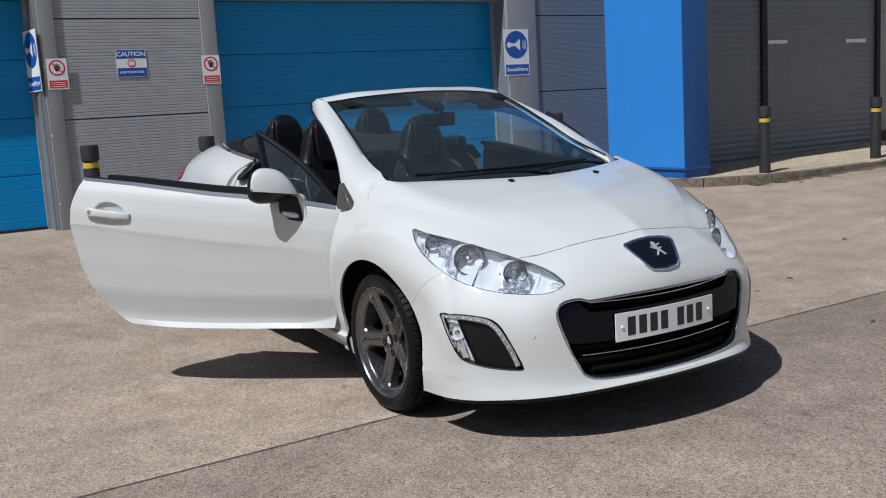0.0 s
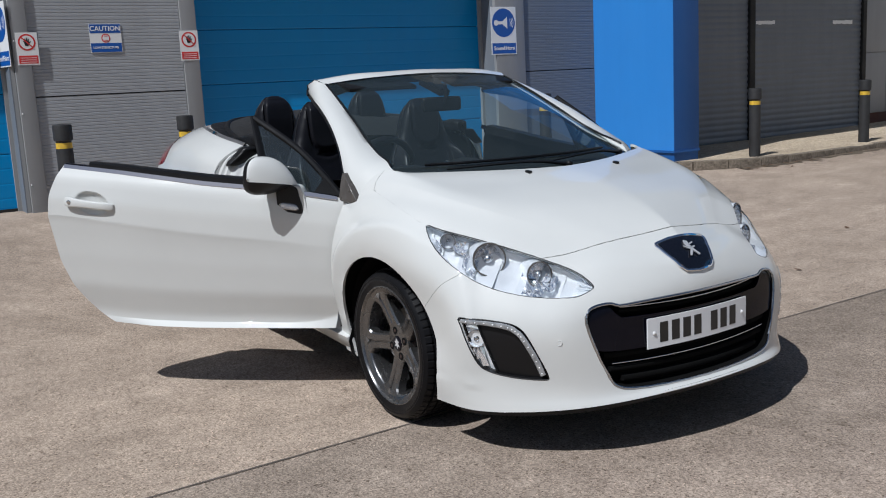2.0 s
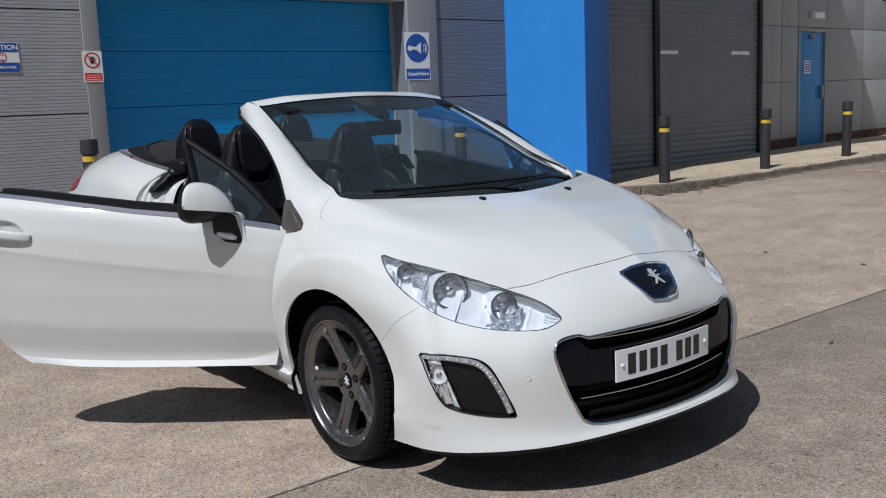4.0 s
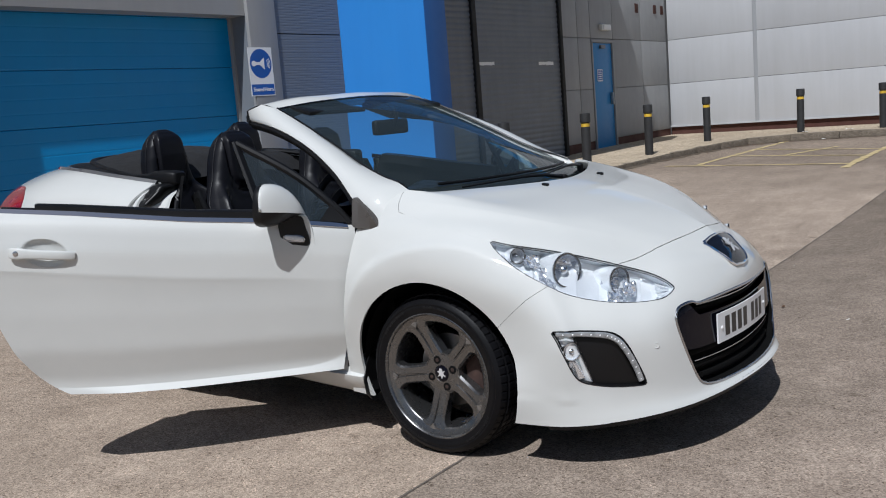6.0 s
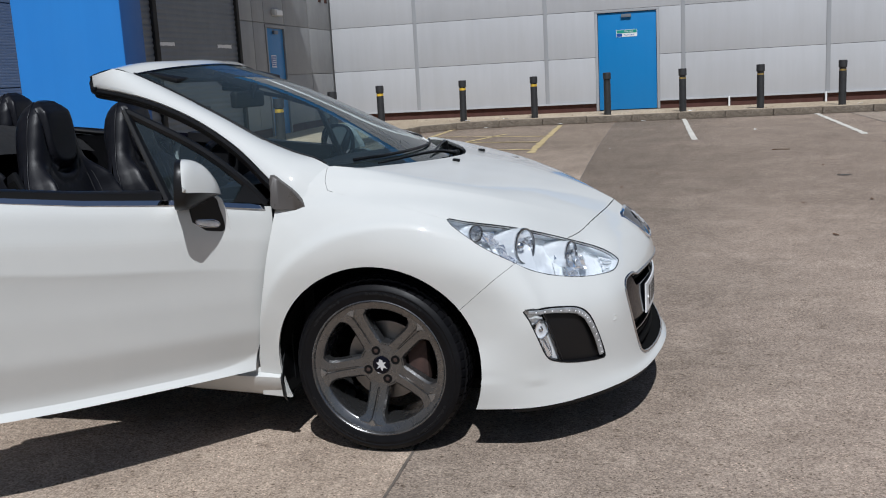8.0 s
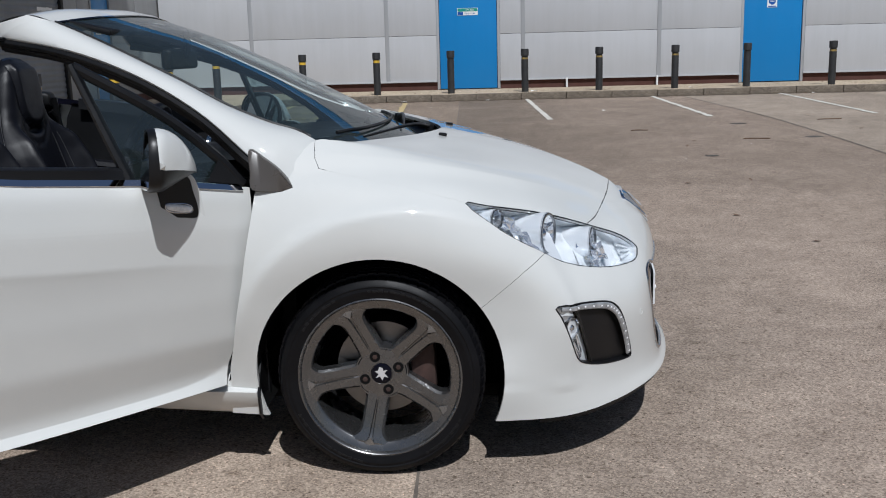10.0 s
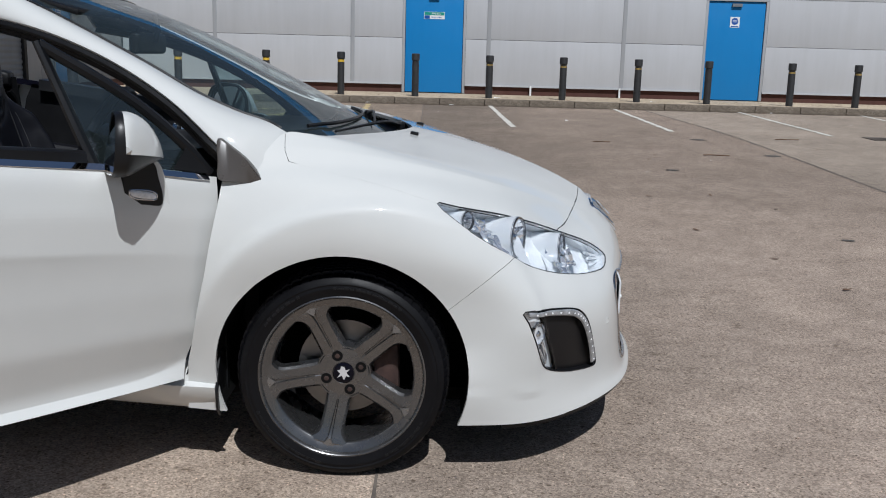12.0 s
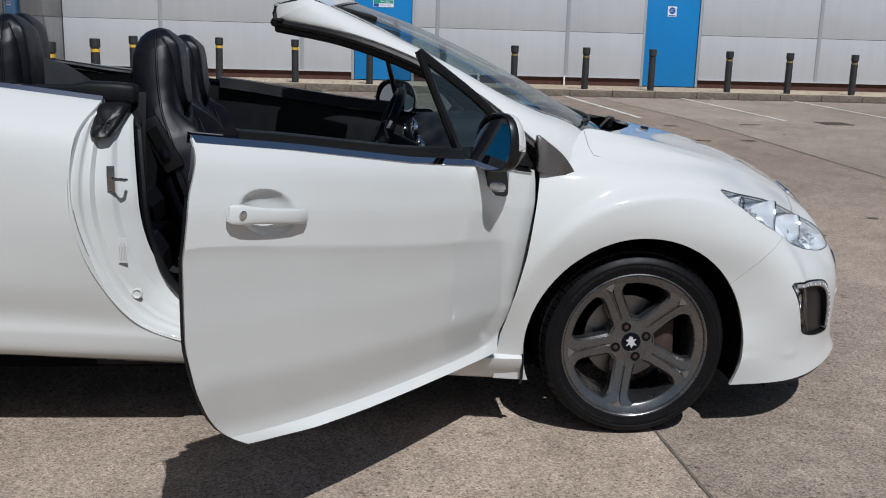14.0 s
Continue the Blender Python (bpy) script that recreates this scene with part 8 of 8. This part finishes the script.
    mid = [Q(0.03, 0.004, 0.985), Q(0.16, -0.040, 1.105)]
    fr = spline([A, *mid, C], 6)
    bm = bmesh.new()
    base = [A.lerp(B, i / (len(fr) - 1)) for i in range(len(fr))]
    g = [bm.verts.new(p) for p in fr]
    h = [bm.verts.new(A.lerp(B, i / (len(fr) - 1))) for i in range(len(fr))]
    for i in range(len(fr) - 1):
        bm.faces.new((h[i], h[i + 1], g[i + 1], g[i]))
    qg = part("quarter_glass", bm, M["quarter_glass"], door, "tinted fixed quarter glass", smooth=True)
    qg.visible_shadow = True
    bm = bmesh.new()
    add_tube(bm, fr, 0.013, 8, flat=1.2)
    part("glass_frame", bm, M["black_trim"], door, smooth=True)
    bm = bmesh.new()
    add_tube(bm, [B + (C - B) * t for t in np.linspace(-0.12, 1.02, 10)], [0.024 - 0.006 * t for t in np.linspace(0, 1, 10)], 8, flat=0.6)
    part("glass_post", bm, M["black_trim"], door, smooth=True)
    bm = bmesh.new()
    tri_pts = [A, A + (mid[0] - A) * 0.9, Q(0.07, 0.012, 0.915)]
    bm.faces.new([bm.verts.new(p + (Q(0, 0.012, 0) - Q(0, 0, 0))) for p in tri_pts])
    part("frame_corner", bm, M["black_trim"], door)
    # handle
    if opened:
        bm = bmesh.new()
        hf, hr = Q(0.985, 0.087, 0.880), Q(1.205, 0.094, 0.913)
        ax = (hr - hf).normalized()
        nn = Q(0, 1, 0) - Q(0, 0, 0)
        up = ax.cross(nn).normalized()
        if up.z < 0:
            up = -up
        cc = (hf + hr) / 2
        B4 = Matrix((ax, up, nn)).transposed().to_4x4()
        m = Matrix.Translation(cc) @ B4
        bmh = bmesh.new()
        L = 0.115
        sec = [(-L, 0.013, 0.012), (-L + 0.012, 0.017, 0.020), (-0.06, 0.0175, 0.026), (0.0, 0.0175, 0.028), (0.055, 0.019, 0.026), (0.085, 0.022, 0.022), (L - 0.006, 0.020, 0.016), (L, 0.016, 0.010)]
        prevr = None
        for x, hy, dz in sec:
            ring = [bmh.verts.new(m @ Vector((x, hy * math.copysign(abs(math.cos(a)) ** 0.6, math.cos(a)), dz * 0.5 + dz * 0.42 * math.copysign(abs(math.sin(a)) ** 0.6, math.sin(a))))) for a in (2 * math.pi * j / 16 for j in range(16))]
            if prevr:
                for j in range(16):
                    bmh.faces.new((prevr[j], prevr[(j + 1) % 16], ring[(j + 1) % 16], ring[j]))
            else:
                bmh.faces.new(ring[::-1])
            prevr = ring
        bmh.faces.new(prevr)
        hd = part("door_handle", bmh, M["paint"], door, "body-coloured pull handle", smooth=True)
        bmk = bmesh.new()
        add_lathe(bmk, [(0.0095, 0.0), (0.0095, 0.0025), (0.007, 0.0035), (0.0005, 0.0028)], 18, m @ Matrix.Translation((0.088, 0.001, 0.0195)))
        part("keyhole", bmk, M["satin_chrome"], hd, "round key cylinder", smooth=True)
    # mirror: a rounded cap over a black lower half, on a foot with a repeater lamp
    turn = 0.0 if opened else radians(58)

    def L(s, b, z):
        ds, db = s - 0.22, b - 0.05
        return Q(0.22 + math.cos(turn) * ds + math.sin(turn) * db, 0.05 - math.sin(turn) * ds + math.cos(turn) * db, z)

    U, V = Vector((0.375, 0.927)), Vector((0.927, -0.375))     # along the glass, and rearwards, in (s, b)
    W = 0.190

    def section(u):
        back = Vector((0.226, 0.029)) + U * (W * u)
        d = 0.108 * max(0.05, 1 - (max(0.0, u - 0.1) / 0.92) ** 1.7) ** 0.8
        oval = max(0.012, 1 - abs(2 * u - 1) ** 2.7) ** (1 / 2.7)
        ht = 0.104 * oval
        hb = 0.058 * oval
        return back, d, ht, hb, 0.972 + 0.012 * u

    cap, low_half, glass_rim = bmesh.new(), bmesh.new(), []
    rows_c, rows_l = [], []
    for i in range(15):
        u = 0.5 - 0.5 * math.cos(math.pi * i / 14)
        back, d, ht, hb, zc = section(u)
        rc, rl = [], []
        for j in range(11):
            w = math.sin(math.pi / 2 * j / 10)
            p = back - V * (d * w)
            drop = 0.022 * w ** 3 * (1 - u)
            rc.append(cap.verts.new(L(p.x, p.y, zc - drop + ht * math.sqrt(max(0.0, 1 - w ** 2.2)))))
            rl.append(low_half.verts.new(L(p.x + 0.0, p.y, zc - drop - 0.001 - hb * (1 - w ** 1.6))))
        rows_c.append(rc)
        rows_l.append(rl)
    for rows, bmx in ((rows_c, cap), (rows_l, low_half)):
        for r0, r1 in zip(rows, rows[1:]):
            for j in range(10):
                bmx.faces.new((r0[j], r0[j + 1], r1[j + 1], r1[j]))
    # outer and inner ends
    for k in (0, -1):
        c = cap.verts.new(sum((v.co for v in rows_c[k]), Vector()) / 11 + (L(0.22, 0.066, 0) - L(0.22, 0.05, 0)) * (1 if k else -0.3))
        hinge = Vector((rows_c[k][0].co.x, rows_c[k][0].co.y, rows_c[k][10].co.z + 0.002))
        for rows, bmx in ((rows_c, cap), (rows_l, low_half)):
            loop = rows[k] + [bmx.verts.new(hinge)]
            mid_v = c if bmx is cap else bmx.verts.new((rows[k][0].co + rows[k][10].co + hinge) / 3)
            for j in range(len(loop)):
                bmx.faces.new((loop[j], loop[(j + 1) % len(loop)], mid_v))
    outline = [r[0].co.copy() for r in rows_c] + [r[0].co.copy() for r in rows_l[::-1]]
    mirror = part("mirror_housing", cap, M["paint"], door, "white mirror cap", smooth=True, angle=55)
    part("mirror_underside", low_half, M["black_trim"], mirror, "black lower shell", smooth=True, angle=55)
    rear_way = L(0.22 + V.x, 0.05 + V.y, 0) - L(0.22, 0.05, 0)
    bm = bmesh.new()
    prev = None
    mid = sum(outline, Vector()) / len(outline)
    for k, off in ((1.0, 0.0), (1.01, 0.016), (0.97, 0.026), (0.90, 0.024)):
        ring = [bm.verts.new(mid + (p - mid) * k + rear_way * (off - 0.08 * (p.z - mid.z) * min(1.0, off / 0.016))) for p in outline]
        if prev:
            for j in range(len(ring)):
                bm.faces.new((prev[j], prev[(j + 1) % len(ring)], ring[(j + 1) % len(ring)], ring[j]))
        prev = ring
    part("mirror_rim", bm, M["black_trim"], mirror, smooth=True, angle=50)
    bm = bmesh.new()
    across = L(0.22 + U.x, 0.05 + U.y, 0) - L(0.22, 0.05, 0)
    bm.faces.new([bm.verts.new(mid + (p - mid) * 0.93 + rear_way * (0.017 - 0.225 * (p.z - mid.z) - 0.122 * (p - mid).dot(across))) for p in outline])
    bmesh.ops.triangulate(bm, faces=bm.faces)
    part("mirror_glass", bm, M["mirror"], mirror)
    # foot
    nn = Q(0, 1, 0) - Q(0, 0, 0)
    ss = Q(1, 0, 0) - Q(0, 0, 0)

    def slab(name, pts, b0, b1, mat, parent, label=""):
        loop = spline([Vector((s, z, 0)) for s, z in pts], 4, closed=True)
        bm = bmesh.new()
        rings = []
        for b, g in ((b0, 1.0), (b1 - 0.006, 1.0), (b1, 0.95)):
            cx, cz = sum(p.x for p in loop) / len(loop), sum(p.y for p in loop) / len(loop)
            rings.append([bm.verts.new(Q(cx + (p.x - cx) * g, b, cz + (p.y - cz) * g)) for p in loop])
        for r0, r1 in zip(rings, rings[1:]):
            for j in range(len(loop)):
                bm.faces.new((r0[j], r0[(j + 1) % len(loop)], r1[(j + 1) % len(loop)], r1[j]))
        bm.faces.new(rings[-1])
        bmesh.ops.triangulate(bm, faces=[f for f in bm.faces if len(f.verts) > 4])
        return part(name, bm, mat, parent, label, smooth=True, angle=40)

    slab("mirror_foot", [(0.100, 0.800), (0.165, 0.805), (0.226, 0.814), (0.234, 0.836), (0.232, 0.90), (0.222, 0.935), (0.19, 0.950), (0.131, 0.945), (0.110, 0.91), (0.098, 0.85)], -0.005, 0.050, M["paint"], mirror)
    slab("foot_insert", [(0.124, 0.824), (0.170, 0.829), (0.218, 0.836), (0.230, 0.852), (0.234, 0.90), (0.228, 0.940), (0.19, 0.948), (0.142, 0.940), (0.130, 0.90), (0.119, 0.855)], 0.02, 0.056, M["black_trim"], mirror, "black insert")
    bm = bmesh.new()
    bmesh.ops.create_uvsphere(bm, u_segments=20, v_segments=10, radius=1.0)
    for v in bm.verts:
        q = [math.copysign(abs(c) ** 0.7, c) for c in v.co]
        s, z = 0.178 + 0.038 * q[0], 0.8585 + 0.0105 * q[1] + 0.008 * q[0]
        v.co = Q(s, 0.056 + 0.007 * q[2], z)
    part("repeater_lamp", bm, M["led"], mirror, "clear side repeater lamp", smooth=True)
    bm = bmesh.new()
    add_tube(bm, [Q(0.178 + 0.040 * math.copysign(abs(math.cos(a)) ** 0.7, math.cos(a)), 0.057, 0.8585 + 0.0125 * math.copysign(abs(math.sin(a)) ** 0.7, math.sin(a)) + 0.0085 * math.cos(a)) for a in (2 * math.pi * j / 28 for j in range(28))], 0.002, 6, closed=True)
    part("repeater_rim", bm, M["satin_chrome"], mirror, smooth=True)
    return door


build_door(True)
build_door(False)
# black sheet behind the open door, painting in the hinge gap's shade
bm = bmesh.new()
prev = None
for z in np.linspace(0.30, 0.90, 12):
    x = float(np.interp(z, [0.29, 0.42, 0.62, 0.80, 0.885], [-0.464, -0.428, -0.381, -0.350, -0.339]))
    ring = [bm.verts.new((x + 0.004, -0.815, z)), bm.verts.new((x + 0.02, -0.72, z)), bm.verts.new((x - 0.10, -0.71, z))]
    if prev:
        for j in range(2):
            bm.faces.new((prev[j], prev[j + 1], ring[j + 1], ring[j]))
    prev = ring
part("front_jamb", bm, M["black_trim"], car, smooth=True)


# ---- cabin ----
K_SEAT = Vector((0.95, 0, 0.30)).normalized()
SEAT_T = dict(z=[0.0, 0.12, 0.25, 0.35, 0.41, 0.46, 0.50, 0.55, 0.60, 0.65, 0.69, 0.72, 0.742, 0.754, 0.757],
              w=[0.220, 0.252, 0.262, 0.256, 0.238, 0.208, 0.182, 0.162, 0.147, 0.130, 0.112, 0.090, 0.064, 0.034, 0.010],
              x=[0.02, -0.03, -0.075, -0.104, -0.122, -0.136, -0.146, -0.157, -0.163, -0.167, -0.169, -0.170, -0.171, -0.172, -0.172],
              d=[0.055, 0.060, 0.057, 0.058, 0.062, 0.066, 0.070, 0.075, 0.078, 0.077, 0.072, 0.062, 0.046, 0.025, 0.008], neck=0.455, pad=0.086)
REAR_T = dict(z=[0.0, 0.25, 0.40, 0.46, 0.50, 0.55, 0.62, 0.68, 0.72, 0.75, 0.77, 0.778],
              w=[0.25, 0.25, 0.225, 0.185, 0.155, 0.137, 0.129, 0.116, 0.096, 0.070, 0.040, 0.012],
              x=[0.0, -0.04, -0.066, -0.076, -0.082, -0.088, -0.094, -0.098, -0.10, -0.1, -0.101, -0.101],
              d=[0.06, 0.06, 0.058, 0.060, 0.064, 0.070, 0.076, 0.073, 0.065, 0.052, 0.032, 0.010], neck=0.45, pad=0.082)


def seat_point(T, q, z, front=True, lift=0.0):
    """A point of a padded backrest: bolsters, seams, headrest pad and the slot under it."""
    w, x, d = (float(np.interp(z, T["z"], T[c])) for c in "wxd")
    y, a = q * w, abs(q)
    if not front:
        return Vector((x, y, z)) - K_SEAT * (d * math.sqrt(max(0.0, 1 - a ** 4)))
    off = d * math.sqrt(max(0.0, 1 - a ** 6))
    body = smooth01((T["neck"] + 0.05 - z) / 0.12)
    off += body * ((0.058 + 0.052 * math.exp(-((z - 0.23) / 0.15) ** 2)) * math.exp(-((a - 0.80) / 0.15) ** 2) - 0.010 * math.exp(-((a - 0.57) / 0.022) ** 2) - 0.006 * math.exp(-((a - 0.90) / 0.018) ** 2))
    # headrest pad, a shield-shaped cushion with a seam round it, and a tucked fold below
    e = abs(y / T["pad"]) ** 3 + abs((z - T["neck"] - 0.165) / 0.150) ** 3
    near = smooth01((T["z"][-1] - 0.02 - z) / 0.06)
    off += near * (0.018 * smooth01((1.08 - e) / 0.24) - (1 - body) * 0.016 * math.exp(-((e - 1.16) / 0.10) ** 2))
    e = (y / 0.070) ** 2 + ((z - T["neck"] + 0.004) / 0.016) ** 2
    off -= 0.026 * max(0.0, 1 - e)
    if z < T["neck"] + 0.02:
        u = math.sqrt((y / 0.092) ** 2 + ((z - T["neck"] - 0.02) / 0.080) ** 2)
        off -= 0.006 * math.exp(-((u - 1) / 0.06) ** 2)
    return Vector((x, y, z)) + K_SEAT * (off + lift)


def seat_back(bm, T):
    z1 = T["z"][-1]
    zs = [z1 * math.sin(math.pi / 2 * i / 84) ** 0.9 for i in range(85)]
    qs = [math.sin(math.pi / 2 * (-1 + 2 * i / 64)) * 0.55 + 0.45 * (-1 + 2 * i / 64) for i in range(65)]
    for front in (True, False):
        grid = [[bm.verts.new(seat_point(T, q, z, front)) for q in qs] for z in zs]
        for r0, r1 in zip(grid, grid[1:]):
            for i in range(len(qs) - 1):
                bm.faces.new((r0[i], r0[i + 1], r1[i + 1], r1[i]))
    # piping round the outer edge
    for sd in (-1, 1):
        add_tube(bm, [seat_point(T, 0.985 * sd, z, True) for z in zs[4:78:2]], 0.0045, 6)


def seat_stitching(T, parent):
    for sd in (-1, 1):
        for q0, q1, za, zb in ((0.62, 0.62, 0.06, T["neck"] - 0.03), (0.52, 0.52, 0.06, T["neck"] - 0.03)):
            bm = bmesh.new()
            add_tube(bm, [seat_point(T, sd * (q0 + (q1 - q0) * t), za + (zb - za) * t, True, 0.0004) for t in np.linspace(0, 1, 26)], 0.0011, 5)
            part("stitching", bm, M["stitch"], parent, "pale seam stitching", smooth=True)


def make_seat(m):
    bm = bmesh.new()
    seat_back(bm, SEAT_T)
    back = part("seat", bm, M["leather"], car, "black leather sports seat with integrated headrest", smooth=True, angle=70)
    back.matrix_basis = m
    seat_stitching(SEAT_T, back)
    # cushion
    bm = bmesh.new()
    add_sections(bm, [((0.0, 0, -0.02), 0.21, 0.075, (0, 0, 1)), ((0.15, 0, -0.015), 0.225, 0.075, (0, 0, 1)), ((0.36, 0, 0.005), 0.225, 0.075, (0, 0, 1)), ((0.46, 0, 0.0), 0.21, 0.06, (0, 0, 1)), ((0.49, 0, -0.02), 0.19, 0.03, (0, 0, 1))])
    part("cushion", bm, M["leather"], back, smooth=True)
    for s in (-1, 1):
        bm = bmesh.new()
        add_tube(bm, spline([(0.03, s * 0.205, 0.06), (0.2, s * 0.225, 0.085), (0.38, s * 0.215, 0.09), (0.47, s * 0.18, 0.04)], 5), 0.055, 12)
        part("cushion_bolster", bm, M["leather"], back, smooth=True)
    bm = bmesh.new()
    add_box(bm, -0.02, 0.42, -0.19, 0.19, -0.26, -0.09, bevel=0.02)
    part("seat_base", bm, M["black_trim"], back, smooth=True)
    return back


SEAT_X, SEAT_Z = -1.430, 0.545
seat_r = make_seat(Matrix.Translation((SEAT_X, -0.315, SEAT_Z - 0.018)))
copy_part(seat_r, Matrix.Translation((SEAT_X - 0.035, 0.365, SEAT_Z - 0.040)))
# adjuster panel with its latch on the outer side of the driver's backrest
bm = bmesh.new()
add_box(bm, -0.034, 0.034, -0.012, 0.012, -0.092, 0.092, bevel=0.011)
adjuster = part("seat_side_panel", bm, M["dash"], seat_r, smooth=True)
adjuster.matrix_basis = Matrix.Translation((-0.112, -0.262, 0.392)) @ Matrix.Rotation(radians(-28), 4, "Y")
bm = bmesh.new()
add_box(bm, -0.018, 0.018, -0.020, -0.0125, -0.020, 0.060, bevel=0.003)
part("latch_recess", bm, M["inner_dark"], adjuster)
bm = bmesh.new()
add_box(bm, -0.012, 0.014, -0.028, -0.0205, -0.046, -0.012, bevel=0.003)
part("latch_lever", bm, M["black_gloss"], adjuster, smooth=True)
# rear seats
for x, y, z in ((-1.975, -0.375, 0.540), (-2.17, 0.35, 0.552)):
    bm = bmesh.new()
    seat_back(bm, REAR_T)
    rs = part("rear_seat", bm, M["leather"], car, "black leather rear seat with headrest", smooth=True, angle=70)
    rs.matrix_basis = Matrix.Translation((x, y, z))
    seat_stitching(REAR_T, rs)
    bm = bmesh.new()
    add_sections(bm, [((0.0, 0, -0.03), 0.25, 0.07, (0, 0, 1)), ((0.38, 0, -0.01), 0.25, 0.07, (0, 0, 1)), ((0.42, 0, -0.03), 0.22, 0.04, (0, 0, 1))])
    part("cushion", bm, M["leather"], rs, smooth=True)

# dashboard
bm = bmesh.new()
prev = None
for y in np.linspace(-0.72, 0.72, 25):
    hood = 0.035 * math.exp(-((y + 0.36) / 0.17) ** 2)
    cen = 0.045 * math.exp(-(y / 0.14) ** 2)
    ring = [bm.verts.new(p) for p in ((-0.13, y * 0.84, 0.935), (-0.25, y * 0.88, 0.955), (-0.42, y, 0.955 + hood * 0.6), (-0.62, y, 0.938 + hood + cen), (-0.675, y, 0.90 + hood + cen), (-0.68, y, 0.80), (-0.62, y, 0.68), (-0.45, y, 0.50), (-0.36, y, 0.35))]
    if prev:
        for j in range(8):
            bm.faces.new((prev[j], prev[j + 1], ring[j + 1], ring[j]))
    prev = ring
dash = part("dashboard", bm, M["dash"], car, "dark moulded dashboard", smooth=True, angle=60)
for y in (-0.44, -0.28, -0.06, 0.06, 0.66, -0.66):
    bm = bmesh.new()
    add_lathe(bm, [(0.034, 0.0), (0.036, 0.008), (0.030, 0.010), (0.028, -0.006), (0.0005, -0.006)], 24, Matrix.Translation((-0.684, y, 0.935 if abs(y) < 0.1 else 0.90 if abs(y) < 0.5 else 0.86)) @ Matrix.Rotation(-math.pi / 2, 4, "Y"))
    part("vent_ring", bm, M["chrome"], dash, "chrome-ringed round vent", smooth=True)
bm = bmesh.new()
add_box(bm, -1.30, -0.50, -0.10, 0.10, 0.30, 0.58, bevel=0.03)
part("centre_console", bm, M["dash"], car, smooth=True)
# steering wheel
sw = Matrix.Translation((-0.830, -0.36, 0.925)) @ Matrix.Rotation(radians(-66), 4, "Y")
bm = bmesh.new()
add_tube(bm, [sw @ Vector((0.183 * math.cos(a), 0.183 * math.sin(a), 0)) for a in (2 * math.pi * j / 40 for j in range(40))], 0.0165, 10, closed=True)
wheel_s = part("steering_wheel", bm, M["leather"], car, "black leather steering wheel", smooth=True)
bm = bmesh.new()
add_lathe(bm, [(0.072, -0.03), (0.075, 0.0), (0.06, 0.022), (0.0005, 0.028)], 24, sw)
part("wheel_boss", bm, M["dash"], wheel_s, smooth=True)
for a in (0, 180, 270, 90):
    if a == 0:
        continue
    r = radians(a)
    bm = bmesh.new()
    add_tube(bm, [sw @ Vector((0.06 * math.cos(r), 0.06 * math.sin(r), 0.0)), sw @ Vector((0.178 * math.cos(r), 0.178 * math.sin(r), -0.004))], 0.017, 8, flat=0.6)
    part("wheel_spoke", bm, M["satin_chrome"] if a == 180 else M["dash"], wheel_s, smooth=True)
bm = bmesh.new()
add_tube(bm, [sw @ Vector((0, 0, -0.03)), sw @ Vector((0, 0, -0.24))], 0.045, 12)
part("steering_column", bm, M["dash"], car, smooth=True)
box_part("cabin_floor_mat", (-1.75, -0.40, -0.70, 0.70, 0.212, 0.24), M["cloth"], car)
for s in (-1, 1):
    box_part("kick_panel", (-0.62, -0.36, s * 0.70 - 0.012, s * 0.70 + 0.012, 0.22, 0.90), M["dash"], car)
